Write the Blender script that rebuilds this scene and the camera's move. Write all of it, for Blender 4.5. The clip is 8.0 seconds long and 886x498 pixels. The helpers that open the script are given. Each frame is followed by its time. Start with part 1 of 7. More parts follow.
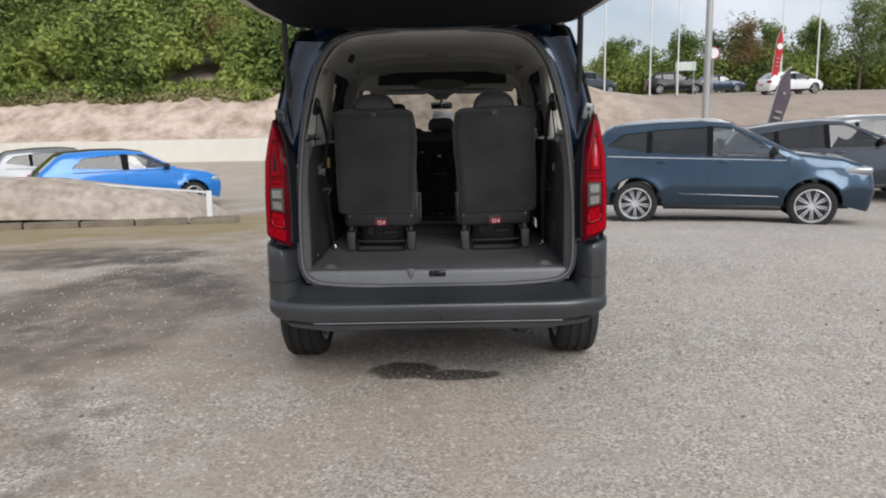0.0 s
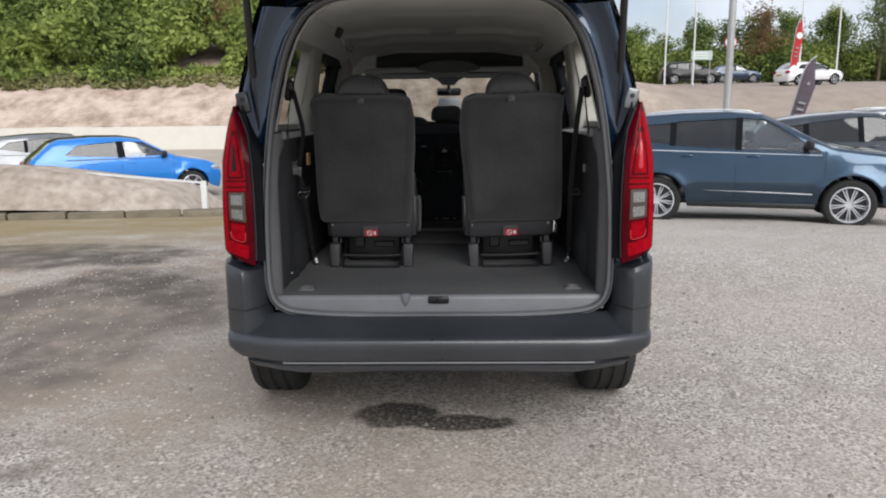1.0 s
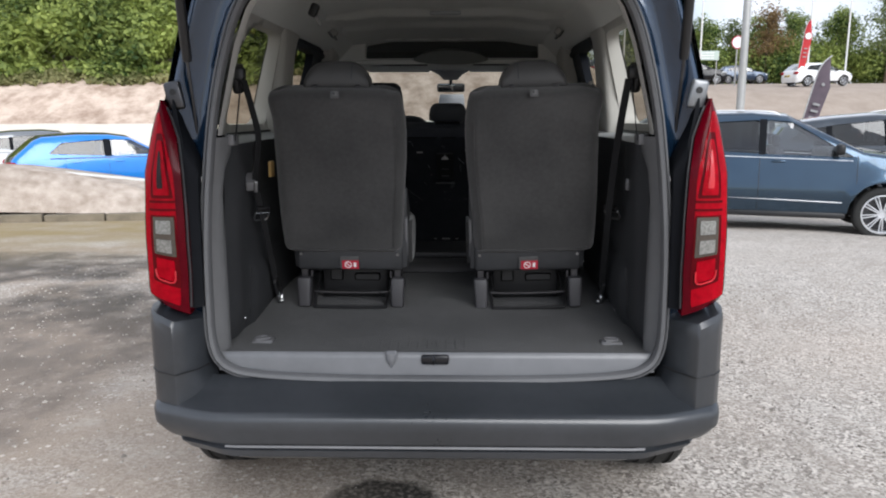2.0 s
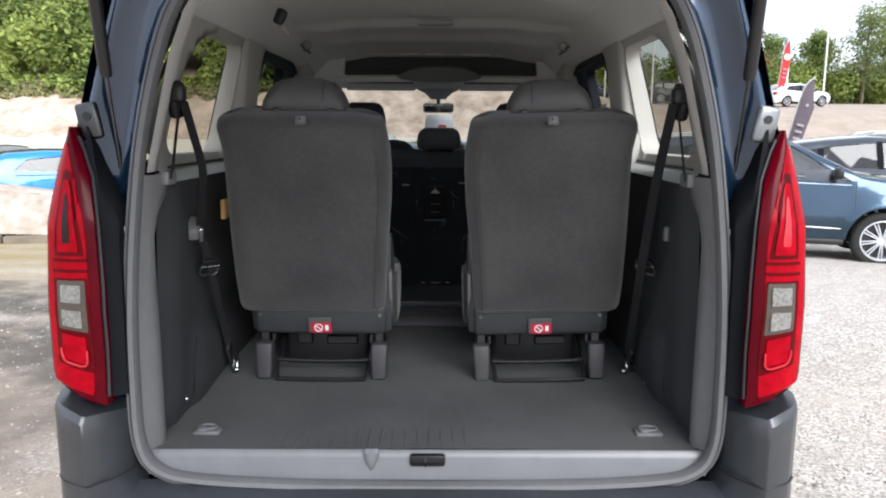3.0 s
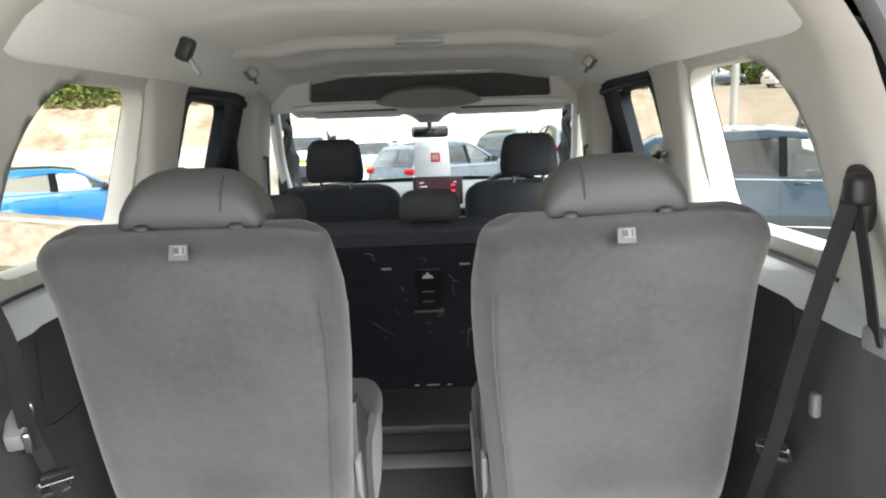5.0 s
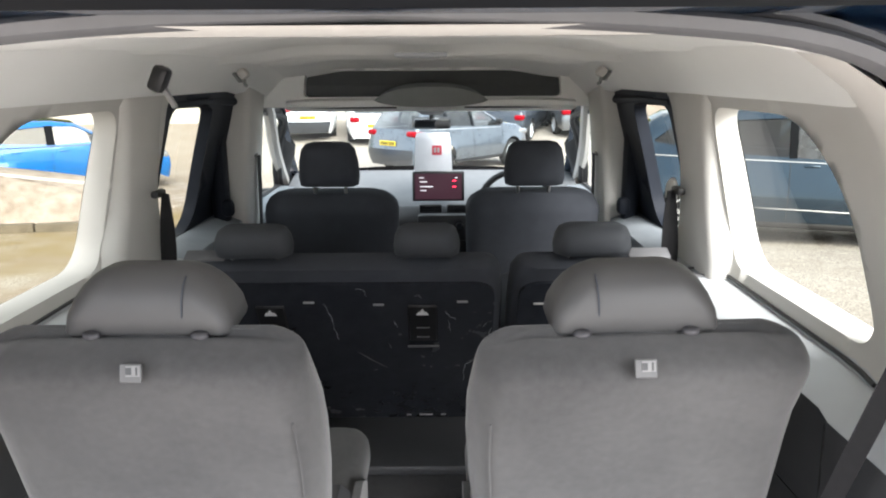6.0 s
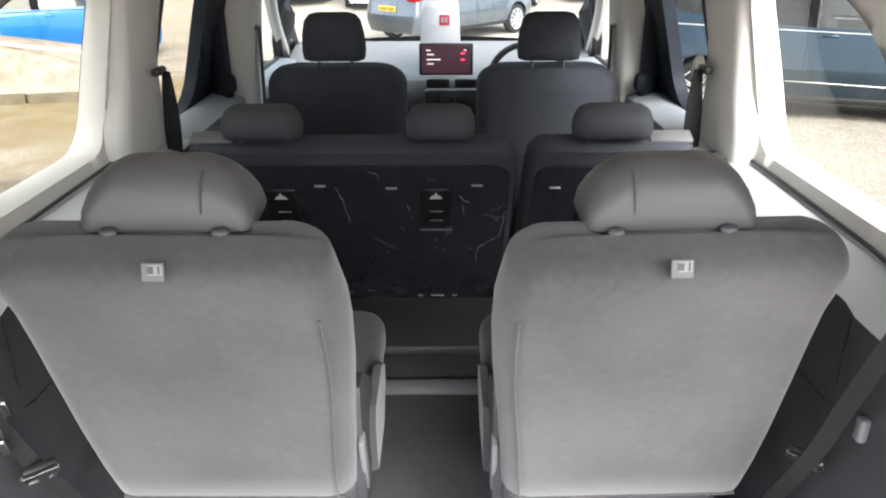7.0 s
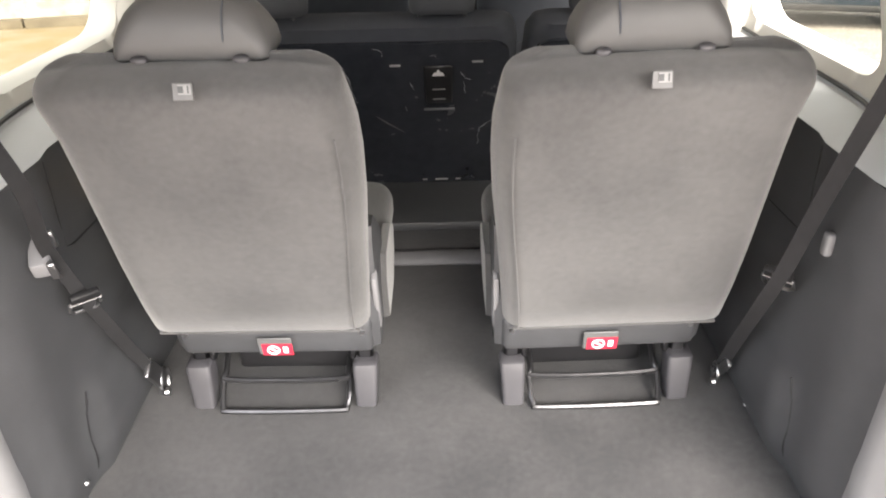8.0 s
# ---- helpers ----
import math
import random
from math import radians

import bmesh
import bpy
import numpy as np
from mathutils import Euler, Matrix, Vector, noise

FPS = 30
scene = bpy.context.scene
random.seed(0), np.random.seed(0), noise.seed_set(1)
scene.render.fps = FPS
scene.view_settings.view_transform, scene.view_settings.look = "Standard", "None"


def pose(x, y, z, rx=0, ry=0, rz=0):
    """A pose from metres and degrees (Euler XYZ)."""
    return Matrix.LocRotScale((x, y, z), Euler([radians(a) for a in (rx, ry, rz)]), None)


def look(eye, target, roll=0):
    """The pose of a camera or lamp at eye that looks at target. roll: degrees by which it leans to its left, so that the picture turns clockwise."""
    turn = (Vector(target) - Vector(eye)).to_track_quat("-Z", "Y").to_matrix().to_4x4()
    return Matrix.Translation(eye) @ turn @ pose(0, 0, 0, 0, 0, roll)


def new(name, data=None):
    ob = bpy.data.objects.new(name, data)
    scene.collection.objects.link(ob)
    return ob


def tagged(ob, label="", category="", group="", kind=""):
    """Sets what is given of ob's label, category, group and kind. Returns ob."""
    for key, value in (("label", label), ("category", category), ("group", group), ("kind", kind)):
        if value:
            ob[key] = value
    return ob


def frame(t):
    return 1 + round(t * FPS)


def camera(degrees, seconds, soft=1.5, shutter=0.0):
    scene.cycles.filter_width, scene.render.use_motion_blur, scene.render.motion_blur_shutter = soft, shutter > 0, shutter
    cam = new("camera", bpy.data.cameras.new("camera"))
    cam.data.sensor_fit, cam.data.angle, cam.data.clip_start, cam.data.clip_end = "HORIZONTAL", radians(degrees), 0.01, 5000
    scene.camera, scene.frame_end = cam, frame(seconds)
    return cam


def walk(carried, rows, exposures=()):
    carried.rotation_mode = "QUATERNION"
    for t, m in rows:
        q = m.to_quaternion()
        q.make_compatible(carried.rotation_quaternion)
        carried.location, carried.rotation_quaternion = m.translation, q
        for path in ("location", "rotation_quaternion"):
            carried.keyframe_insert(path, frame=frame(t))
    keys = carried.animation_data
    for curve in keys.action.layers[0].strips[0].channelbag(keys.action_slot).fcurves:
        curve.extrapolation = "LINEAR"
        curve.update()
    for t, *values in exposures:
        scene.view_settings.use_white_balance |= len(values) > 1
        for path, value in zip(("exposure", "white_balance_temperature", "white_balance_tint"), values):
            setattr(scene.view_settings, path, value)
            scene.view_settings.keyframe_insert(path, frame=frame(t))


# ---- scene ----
cam = camera(62.8, 8.0, 2.0)
EXPOSURES = [(0.0, 0.0, 6250, 10), (1.0, 0.14, 6200, 10), (2.5, 0.72, 6000, 10), (3.0, 1.08, 6050, 10), (3.5, 1.78, 6100, 10), (3.8, 2.42, 6200, 10), (4.0, 2.55, 6280, 9), (4.5, 2.80, 6380, 6),
             (5.2, 2.82, 6200, 6), (6.5, 2.80, 6150, 12), (7.0, 2.96, 6220, 11), (7.5, 3.22, 6550, 11), (8.0, 3.34, 6800, 12)]
PATH = [
    (0, (0.07, -3.739, 1.369), (0.05, -1.768, 1.033), -1.1),
    (0.5, (0.091, -3.355, 1.374), (0.03, -1.391, 1.002), -0.9),
    (1, (0.088, -2.96, 1.372), (0.044, -0.994, 1.006), -0.6),
    (1.2, (0.097, -2.801, 1.358), (0.052, -0.836, 0.988), -0.6),
    (2.3, (0.062, -2.012, 1.394), (0.025, -0.046, 1.028), 0.2),
    (2.5, (0.049, -1.916, 1.409), (0.051, 0.059, 1.093), 0.1),
    (3, (0.03, -1.679, 1.41), (0.037, 0.295, 1.085), 0.3),
    (3.5, (0.048, -1.398, 1.429), (-0.003, 0.568, 1.063), -1.1),
    (4, (0.016, -1.153, 1.445), (-0.011, 0.812, 1.072), -1.0),
    (4.3, (-0.020, -1.018, 1.482), (0.002, 0.952, 1.136), -1.0),
    (4.5, (-0.022, -0.941, 1.509), (0.004, 1.029, 1.16), -1.5),
    (4.8, (0.022, -0.870, 1.566), (0.036, 1.098, 1.211), -2.0),
    (5, (0.049, -0.826, 1.605), (0.055, 1.144, 1.258), -2.0),
    (5.2, (0.078, -0.78, 1.647), (0.065, 1.189, 1.298), -1.2),
    (6.3, (0.05, -0.62, 1.818), (0.049, 1.295, 1.241), -0.1),
    (6.5, (0.04, -0.611, 1.821), (0.027, 1.274, 1.155), -0.1),
    (6.8, (0.028, -0.598, 1.818), (0.028, 1.255, 1.063), -0.1),
    (7, (0.025, -0.596, 1.811), (0.026, 1.237, 1.01), -0.2),
    (7.3, (0.020, -0.608, 1.790), (0.014, 1.143, 0.822), -0.9),
    (7.5, (0.02, -0.639, 1.762), (0.005, 1.103, 0.779), -1.6),
    (7.8, (0.021, -0.712, 1.724), (0.016, 1.026, 0.738), -1.4),
    (8, (0.025, -0.756, 1.714), (0.011, 0.993, 0.743), -1.4),
]
walk(cam, [(t, look(eye, target, roll)) for t, eye, target, roll in PATH], EXPOSURES)

# ---- world and sun ----
world = bpy.data.worlds.new("world")
scene.world = world
world.use_nodes = True
wn, wl = world.node_tree.nodes, world.node_tree.links
sky = wn.new("ShaderNodeTexSky")
sky.sky_type, sky.sun_disc = "NISHITA", False
sky.sun_elevation, sky.sun_rotation = radians(36), radians(155.6)
sky.air_density, sky.dust_density = 1.0, 3.0
cloud = wn.new("ShaderNodeTexNoise")
cloud.inputs["Scale"].default_value, cloud.inputs["Detail"].default_value = 2.2, 6.0
cloud_ramp = wn.new("ShaderNodeValToRGB")
cloud_ramp.color_ramp.elements[0].position, cloud_ramp.color_ramp.elements[1].position = 0.30, 0.55
cloud_mix = wn.new("ShaderNodeMix")
cloud_mix.data_type = "RGBA"
cloud_mix.inputs["B"].default_value = (7.0, 7.2, 7.6, 1)
wco = wn.new("ShaderNodeTexCoord")
wl.new(wco.outputs["Generated"], cloud.inputs["Vector"])
wl.new(cloud.outputs["Fac"], cloud_ramp.inputs["Fac"])
wl.new(cloud_ramp.outputs["Color"], cloud_mix.inputs["Factor"])
wl.new(sky.outputs["Color"], cloud_mix.inputs["A"])
wl.new(cloud_mix.outputs["Result"], wn["Background"].inputs["Color"])
wn["Background"].inputs["Strength"].default_value = 0.118

sun = new("sun", bpy.data.lights.new("sun", "SUN"))
sun.data.energy, sun.data.angle, sun.data.color = 2.3, radians(45), (1.0, 0.96, 0.9)
sun.matrix_world = look((15, -33, 27), (0, 0, 0))

# ---- materials ----
def material(name, dark, light, rough=0.5, scale=20.0, metal=0.0, bump=0.0, bump_scale=None, coat=0.0, spec=0.5,
             rough_var=0.1, sheen=0.0, stretch=(1, 1, 1), big=0.7, distance=0.002):
    """A surface whose colour runs between dark and light at two scales, with fine relief."""
    m = bpy.data.materials.new(name)
    m.use_nodes = True
    n, l = m.node_tree.nodes, m.node_tree.links
    b = n["Principled BSDF"]
    co = n.new("ShaderNodeTexCoord")
    mp = n.new("ShaderNodeMapping")
    mp.inputs["Scale"].default_value = stretch
    l.new(co.outputs["Object"], mp.inputs["Vector"])
    fine = n.new("ShaderNodeTexNoise")
    fine.inputs["Scale"].default_value, fine.inputs["Detail"].default_value = scale, 6
    coarse = n.new("ShaderNodeTexNoise")
    coarse.inputs["Scale"].default_value, coarse.inputs["Detail"].default_value = max(0.05, scale * 0.06), 4
    for t in (fine, coarse):
        l.new(mp.outputs["Vector"], t.inputs["Vector"])
    add = n.new("ShaderNodeMath")
    add.operation = "MULTIPLY_ADD"
    add.inputs[1].default_value = big
    l.new(coarse.outputs["Fac"], add.inputs[0])
    half = n.new("ShaderNodeMath")
    half.operation = "MULTIPLY"
    half.inputs[1].default_value = 1 - big
    l.new(fine.outputs["Fac"], half.inputs[0])
    l.new(half.outputs[0], add.inputs[2])
    ramp = n.new("ShaderNodeValToRGB")
    ramp.color_ramp.elements[0].position, ramp.color_ramp.elements[1].position = 0.36, 0.64
    ramp.color_ramp.elements[0].color, ramp.color_ramp.elements[1].color = (*dark, 1), (*light, 1)
    l.new(add.outputs[0], ramp.inputs["Fac"])
    l.new(ramp.outputs["Color"], b.inputs["Base Color"])
    rr = n.new("ShaderNodeMapRange")
    rr.inputs["To Min"].default_value, rr.inputs["To Max"].default_value = max(0.02, rough - rough_var), min(1, rough + rough_var)
    l.new(add.outputs[0], rr.inputs["Value"])
    l.new(rr.outputs["Result"], b.inputs["Roughness"])
    b.inputs["Metallic"].default_value = metal
    b.inputs["Specular IOR Level"].default_value = spec
    b.inputs["Coat Weight"].default_value, b.inputs["Coat Roughness"].default_value = coat, 0.04
    b.inputs["Sheen Weight"].default_value = sheen
    if bump:
        bt = n.new("ShaderNodeTexNoise")
        bt.inputs["Scale"].default_value, bt.inputs["Detail"].default_value = bump_scale or scale * 3, 3
        l.new(mp.outputs["Vector"], bt.inputs["Vector"])
        bp = n.new("ShaderNodeBump")
        bp.inputs["Strength"].default_value, bp.inputs["Distance"].default_value = bump, distance
        l.new(bt.outputs["Fac"], bp.inputs["Height"])
        l.new(bp.outputs["Normal"], b.inputs["Normal"])
    return m


def glass(name, tint, gloss=1.0):
    """A thin pane: tinted see-through with a Fresnel gloss."""
    m = bpy.data.materials.new(name)
    m.use_nodes = True
    n, l = m.node_tree.nodes, m.node_tree.links
    n.remove(n["Principled BSDF"])
    tr, gl, mx, fr, pw = (n.new("ShaderNode" + k) for k in ("BsdfTransparent", "BsdfGlossy", "MixShader", "LayerWeight", "Math"))
    tr.inputs["Color"].default_value = (*tint, 1)
    gl.inputs["Roughness"].default_value = 0.02
    pw.operation = "POWER"
    pw.inputs[1].default_value = 4.0
    sc = n.new("ShaderNodeMath")
    sc.operation, sc.inputs[1].default_value, sc.inputs[2].default_value = "MULTIPLY_ADD", 0.7 * gloss, 0.05 * gloss
    l.new(fr.outputs["Facing"], pw.inputs[0])
    l.new(pw.outputs[0], sc.inputs[0])
    l.new(sc.outputs[0], mx.inputs[0])
    l.new(tr.outputs[0], mx.inputs[1])
    l.new(gl.outputs[0], mx.inputs[2])
    l.new(mx.outputs[0], n["Material Output"].inputs["Surface"])
    return m


def glow(name, colour, strength):
    m = bpy.data.materials.new(name)
    m.use_nodes = True
    b = m.node_tree.nodes["Principled BSDF"]
    b.inputs["Base Color"].default_value = (*colour, 1)
    b.inputs["Emission Color"].default_value = (*colour, 1)
    b.inputs["Emission Strength"].default_value = strength
    return m


def paint(name, dark, light, rough=0.25, metal=0.3):
    return material(name, dark, light, rough, 60, metal=metal, coat=1.0, rough_var=0.05, bump=0.01, bump_scale=4)


NAVY = paint("navy_paint", (0.009, 0.028, 0.062), (0.013, 0.037, 0.082), 0.22, 0.4)
STEEL_BLUE = paint("steel_blue_paint", (0.024, 0.052, 0.088), (0.029, 0.062, 0.102), 0.2, 0.8)
BRIGHT_BLUE = paint("bright_blue_paint", (0.002, 0.165, 0.56), (0.003, 0.195, 0.63), 0.3, 0.15)
SILVER = paint("silver_paint", (0.17, 0.178, 0.19), (0.215, 0.224, 0.236), 0.3, 0.6)
WHITE_PAINT = paint("white_paint", (0.74, 0.75, 0.76), (0.80, 0.80, 0.80), 0.35, 0.0)
CHARCOAL = paint("charcoal_paint", (0.022, 0.030, 0.042), (0.03, 0.04, 0.055), 0.3, 0.4)
BLACK_PAINT = material("black_paint", (0.006, 0.006, 0.008), (0.010, 0.010, 0.012), 0.2, 60, coat=0.25, spec=0.3, rough_var=0.05)
PALE_BLUE = paint("pale_blue_grey_paint", (0.095, 0.115, 0.14), (0.12, 0.14, 0.165), 0.28, 0.5)
GREY_PAINT = paint("grey_paint", (0.16, 0.17, 0.18), (0.20, 0.21, 0.22), 0.3, 0.5)

BUMPER = material("bumper_plastic", (0.021, 0.024, 0.028), (0.034, 0.037, 0.043), 0.30, 40, spec=0.75, bump=0.12, bump_scale=500, distance=0.0004, rough_var=0.08)
BLACK_PLASTIC = material("black_plastic", (0.008, 0.008, 0.009), (0.014, 0.014, 0.015), 0.45, 40, bump=0.2, bump_scale=400, distance=0.0005)
DARK_TRIM = material("dark_trim", (0.031, 0.032, 0.0345), (0.047, 0.0485, 0.052), 0.55, 30, bump=0.35, bump_scale=350, distance=0.0008)
GREY_TRIM = material("grey_trim", (0.115, 0.115, 0.120), (0.155, 0.155, 0.162), 0.55, 25, bump=0.25, bump_scale=350, distance=0.0006)
SILL_GREY = material("sill_grey", (0.120, 0.124, 0.132), (0.158, 0.162, 0.172), 0.34, 25, bump=0.25, bump_scale=350, distance=0.0006)
POST_GREY = material("post_grey", (0.115, 0.116, 0.119), (0.150, 0.151, 0.155), 0.5, 25, bump=0.25, bump_scale=350, distance=0.0006)
SEAL_RUBBER = material("seal_rubber", (0.095, 0.097, 0.102), (0.125, 0.127, 0.133), 0.6, 40)
BEIGE_TRIM = material("beige_trim", (0.495, 0.485, 0.455), (0.565, 0.553, 0.52), 0.75, 8, bump=0.2, bump_scale=600, distance=0.0005)
HEADLINER = material("headliner", (0.79, 0.795, 0.77), (0.84, 0.845, 0.82), 0.95, 8, bump=0.3, bump_scale=700, distance=0.0006, sheen=0.2)
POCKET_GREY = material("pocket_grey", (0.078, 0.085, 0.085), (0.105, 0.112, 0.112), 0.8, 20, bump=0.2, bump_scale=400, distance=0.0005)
# grey standing for shade on pale roof parts: shelf bulge and hook plates
SHADED_GREY = material("shaded_grey", (0.20, 0.212, 0.205), (0.245, 0.258, 0.25), 0.7, 20, bump=0.2, bump_scale=400, distance=0.0005)
LIGHT_LEDGE = material("light_ledge_trim", (0.42, 0.44, 0.455), (0.48, 0.50, 0.515), 0.6, 10, bump=0.2, bump_scale=500, distance=0.0005)
FABRIC = material("seat_fabric", (0.026, 0.026, 0.0265), (0.053, 0.052, 0.052), 0.95, 75, bump=0.55, bump_scale=900, sheen=0.22, distance=0.0007)
FABRIC_LIGHT = material("headrest_leather", (0.046, 0.046, 0.047), (0.068, 0.067, 0.067), 0.55, 14, bump=0.35, bump_scale=500, distance=0.0005)
FRONT_FABRIC = material("front_seat_fabric", (0.030, 0.034, 0.043), (0.049, 0.054, 0.066), 0.9, 20, bump=0.4, bump_scale=800, distance=0.0006)
LEG_GREY = material("leg_grey", (0.036, 0.035, 0.039), (0.050, 0.049, 0.053), 0.5, 25, bump=0.25, bump_scale=350, distance=0.0006)
DOOR_LEDGE = material("door_ledge_grey", (0.18, 0.20, 0.22), (0.24, 0.26, 0.28), 0.55, 20, bump=0.2, bump_scale=400, distance=0.0005)
HEADREST_DARK = material("bench_headrest", (0.031, 0.034, 0.040), (0.046, 0.050, 0.057), 0.8, 14, bump=0.35, bump_scale=500, distance=0.0005)
GATE_LINING = material("gate_lining", (0.006, 0.007, 0.009), (0.010, 0.011, 0.014), 0.75, 20, bump=0.2, bump_scale=300, distance=0.0005, spec=0.12)
DOOR_BLACK = material("door_black", (0.007, 0.009, 0.014), (0.012, 0.015, 0.022), 0.6, 20, bump=0.2, bump_scale=300, distance=0.0005, spec=0.15)
BENCH_BACK = material("bench_back_panel", (0.018, 0.020, 0.025), (0.033, 0.036, 0.042), 0.26, 30, bump=0.15, bump_scale=60, distance=0.001)
BAR_STEEL = material("bar_steel", (0.075, 0.075, 0.08), (0.12, 0.12, 0.125), 0.30, 40, metal=0.9)
CARPET = material("carpet", (0.023, 0.0235, 0.025), (0.048, 0.0475, 0.049), 1.0, 70, bump=0.9, bump_scale=900, distance=0.0015, sheen=0.12, spec=0.3)
BELT = material("belt_webbing", (0.013, 0.013, 0.014), (0.021, 0.021, 0.022), 0.8, 60, spec=0.15, bump=0.5, bump_scale=800, distance=0.0005)
METAL = material("bare_metal", (0.42, 0.42, 0.43), (0.55, 0.55, 0.56), 0.3, 40, metal=1.0)
DARK_METAL = material("dark_metal", (0.06, 0.06, 0.065), (0.10, 0.10, 0.105), 0.35, 40, metal=1.0)
ALLOY = material("alloy", (0.60, 0.61, 0.63), (0.72, 0.73, 0.75), 0.3, 30, metal=0.35)
TYRE = material("tyre_rubber", (0.012, 0.012, 0.012), (0.022, 0.022, 0.021), 0.85, 25, bump=0.3, bump_scale=200)
MAROON = material("maroon_lens", (0.060, 0.000, 0.004), (0.10, 0.001, 0.006), 0.2, 30, coat=0.05, rough_var=0.05, spec=0.08)
RED_LENS = material("red_lens", (0.22, 0.000, 0.005), (0.35, 0.001, 0.009), 0.14, 40, coat=0.06, rough_var=0.1, spec=0.06, big=0.35)
DARK_RED = material("dark_red_lens", (0.055, 0.000, 0.002), (0.10, 0.001, 0.004), 0.2, 20, spec=0.1, coat=0.03, rough_var=0.05)
PALE_RED = material("pale_red_lens", (0.44, 0.012, 0.020), (0.54, 0.016, 0.026), 0.2, 20, coat=0.2, rough_var=0.05)
LAMP_CORE = material("lamp_core", (0.008, 0.001, 0.002), (0.016, 0.002, 0.003), 0.25, 40, spec=0.3)
CLEAR_LAMP = material("clear_lamp", (0.14, 0.14, 0.13), (0.29, 0.29, 0.275), 0.16, 140, coat=1.0, metal=0.3, big=0.3, bump=0.4, bump_scale=160)
SMOKE_LAMP = material("smoked_lamp", (0.03, 0.022, 0.016), (0.055, 0.042, 0.03), 0.2, 40, coat=1.0)
HEADLAMP = material("headlamp_glass", (0.26, 0.28, 0.30), (0.42, 0.44, 0.46), 0.12, 60, coat=1.0, metal=0.4)
LABEL_WHITE = material("label_white", (0.72, 0.72, 0.72), (0.80, 0.80, 0.80), 0.5, 60)
LABEL_GREY = material("label_grey", (0.24, 0.24, 0.24), (0.30, 0.30, 0.30), 0.5, 60)
PLATE_GREY = material("plate_grey", (0.066, 0.066, 0.067), (0.086, 0.086, 0.087), 0.5, 60)
PICTO_WHITE = material("pictogram_white", (0.13, 0.13, 0.13), (0.18, 0.18, 0.18), 0.5, 60)
LABEL_RED = material("label_red", (0.36, 0.016, 0.035), (0.44, 0.022, 0.045), 0.4, 60)
AMBER = material("amber_plastic", (0.72, 0.44, 0.14), (0.82, 0.54, 0.20), 0.4, 60)
PLATE_YELLOW = material("plate_yellow", (0.75, 0.55, 0.02), (0.80, 0.60, 0.03), 0.4, 60)
SCRATCH = material("scratch_white", (0.26, 0.28, 0.30), (0.42, 0.44, 0.46), 0.6, 200)
CLEAR_GLASS = glass("clear_glass", (0.43, 0.455, 0.44), 0.4)
REAR_GLASS = glass("tinted_glass", (0.305, 0.30, 0.26), 0.3)
MIRROR = material("mirror_glass", (0.85, 0.86, 0.87), (0.88, 0.89, 0.90), 0.03, 5, metal=1.0, rough_var=0.01)
PAPER = material("paper", (0.50, 0.52, 0.55), (0.58, 0.60, 0.63), 0.7, 30)
CAR_GLASS = glass("car_glass", (0.66, 0.70, 0.71), 3.0)
PRIVACY_GLASS = glass("privacy_glass", (0.12, 0.135, 0.145), 1.6)
SCREEN_DARK = glow("screen_dark", (0.014, 0.004, 0.007), 0.5)
SCREEN_RED = glow("screen_red", (0.75, 0.02, 0.05), 0.9)
SCREEN_WHITE = glow("screen_white", (0.5, 0.5, 0.5), 0.35)

KERB_STONE = material("kerb_stone", (0.10, 0.085, 0.06), (0.26, 0.22, 0.16), 0.9, 6, bump=0.5, bump_scale=60, distance=0.01)
CONCRETE = material("concrete", (0.27, 0.215, 0.168), (0.53, 0.455, 0.39), 0.95, 5, big=0.45, bump=1.0, bump_scale=30, distance=0.02)
WHITE_WALL = material("white_wall_paint", (0.62, 0.59, 0.52), (0.74, 0.71, 0.64), 0.9, 2, bump=0.3, bump_scale=20, distance=0.01)
WHITE_STEEL = material("white_steel", (0.66, 0.66, 0.64), (0.76, 0.76, 0.75), 0.5, 10)
GALVANISED = material("galvanised_steel", (0.36, 0.36, 0.35), (0.46, 0.46, 0.45), 0.5, 8, metal=0.5)
FLAG_RED = material("flag_red", (0.40, 0.02, 0.03), (0.52, 0.04, 0.04), 0.8, 6)
FLAG_DARK = material("flag_dark", (0.075, 0.058, 0.075), (0.125, 0.095, 0.115), 0.8, 6)
SIGN_GREEN = material("sign_green", (0.42, 0.50, 0.45), (0.48, 0.56, 0.51), 0.6, 6)
BARK = material("bark", (0.09, 0.065, 0.045), (0.17, 0.13, 0.09), 0.95, 8, bump=0.7, bump_scale=30, distance=0.02)


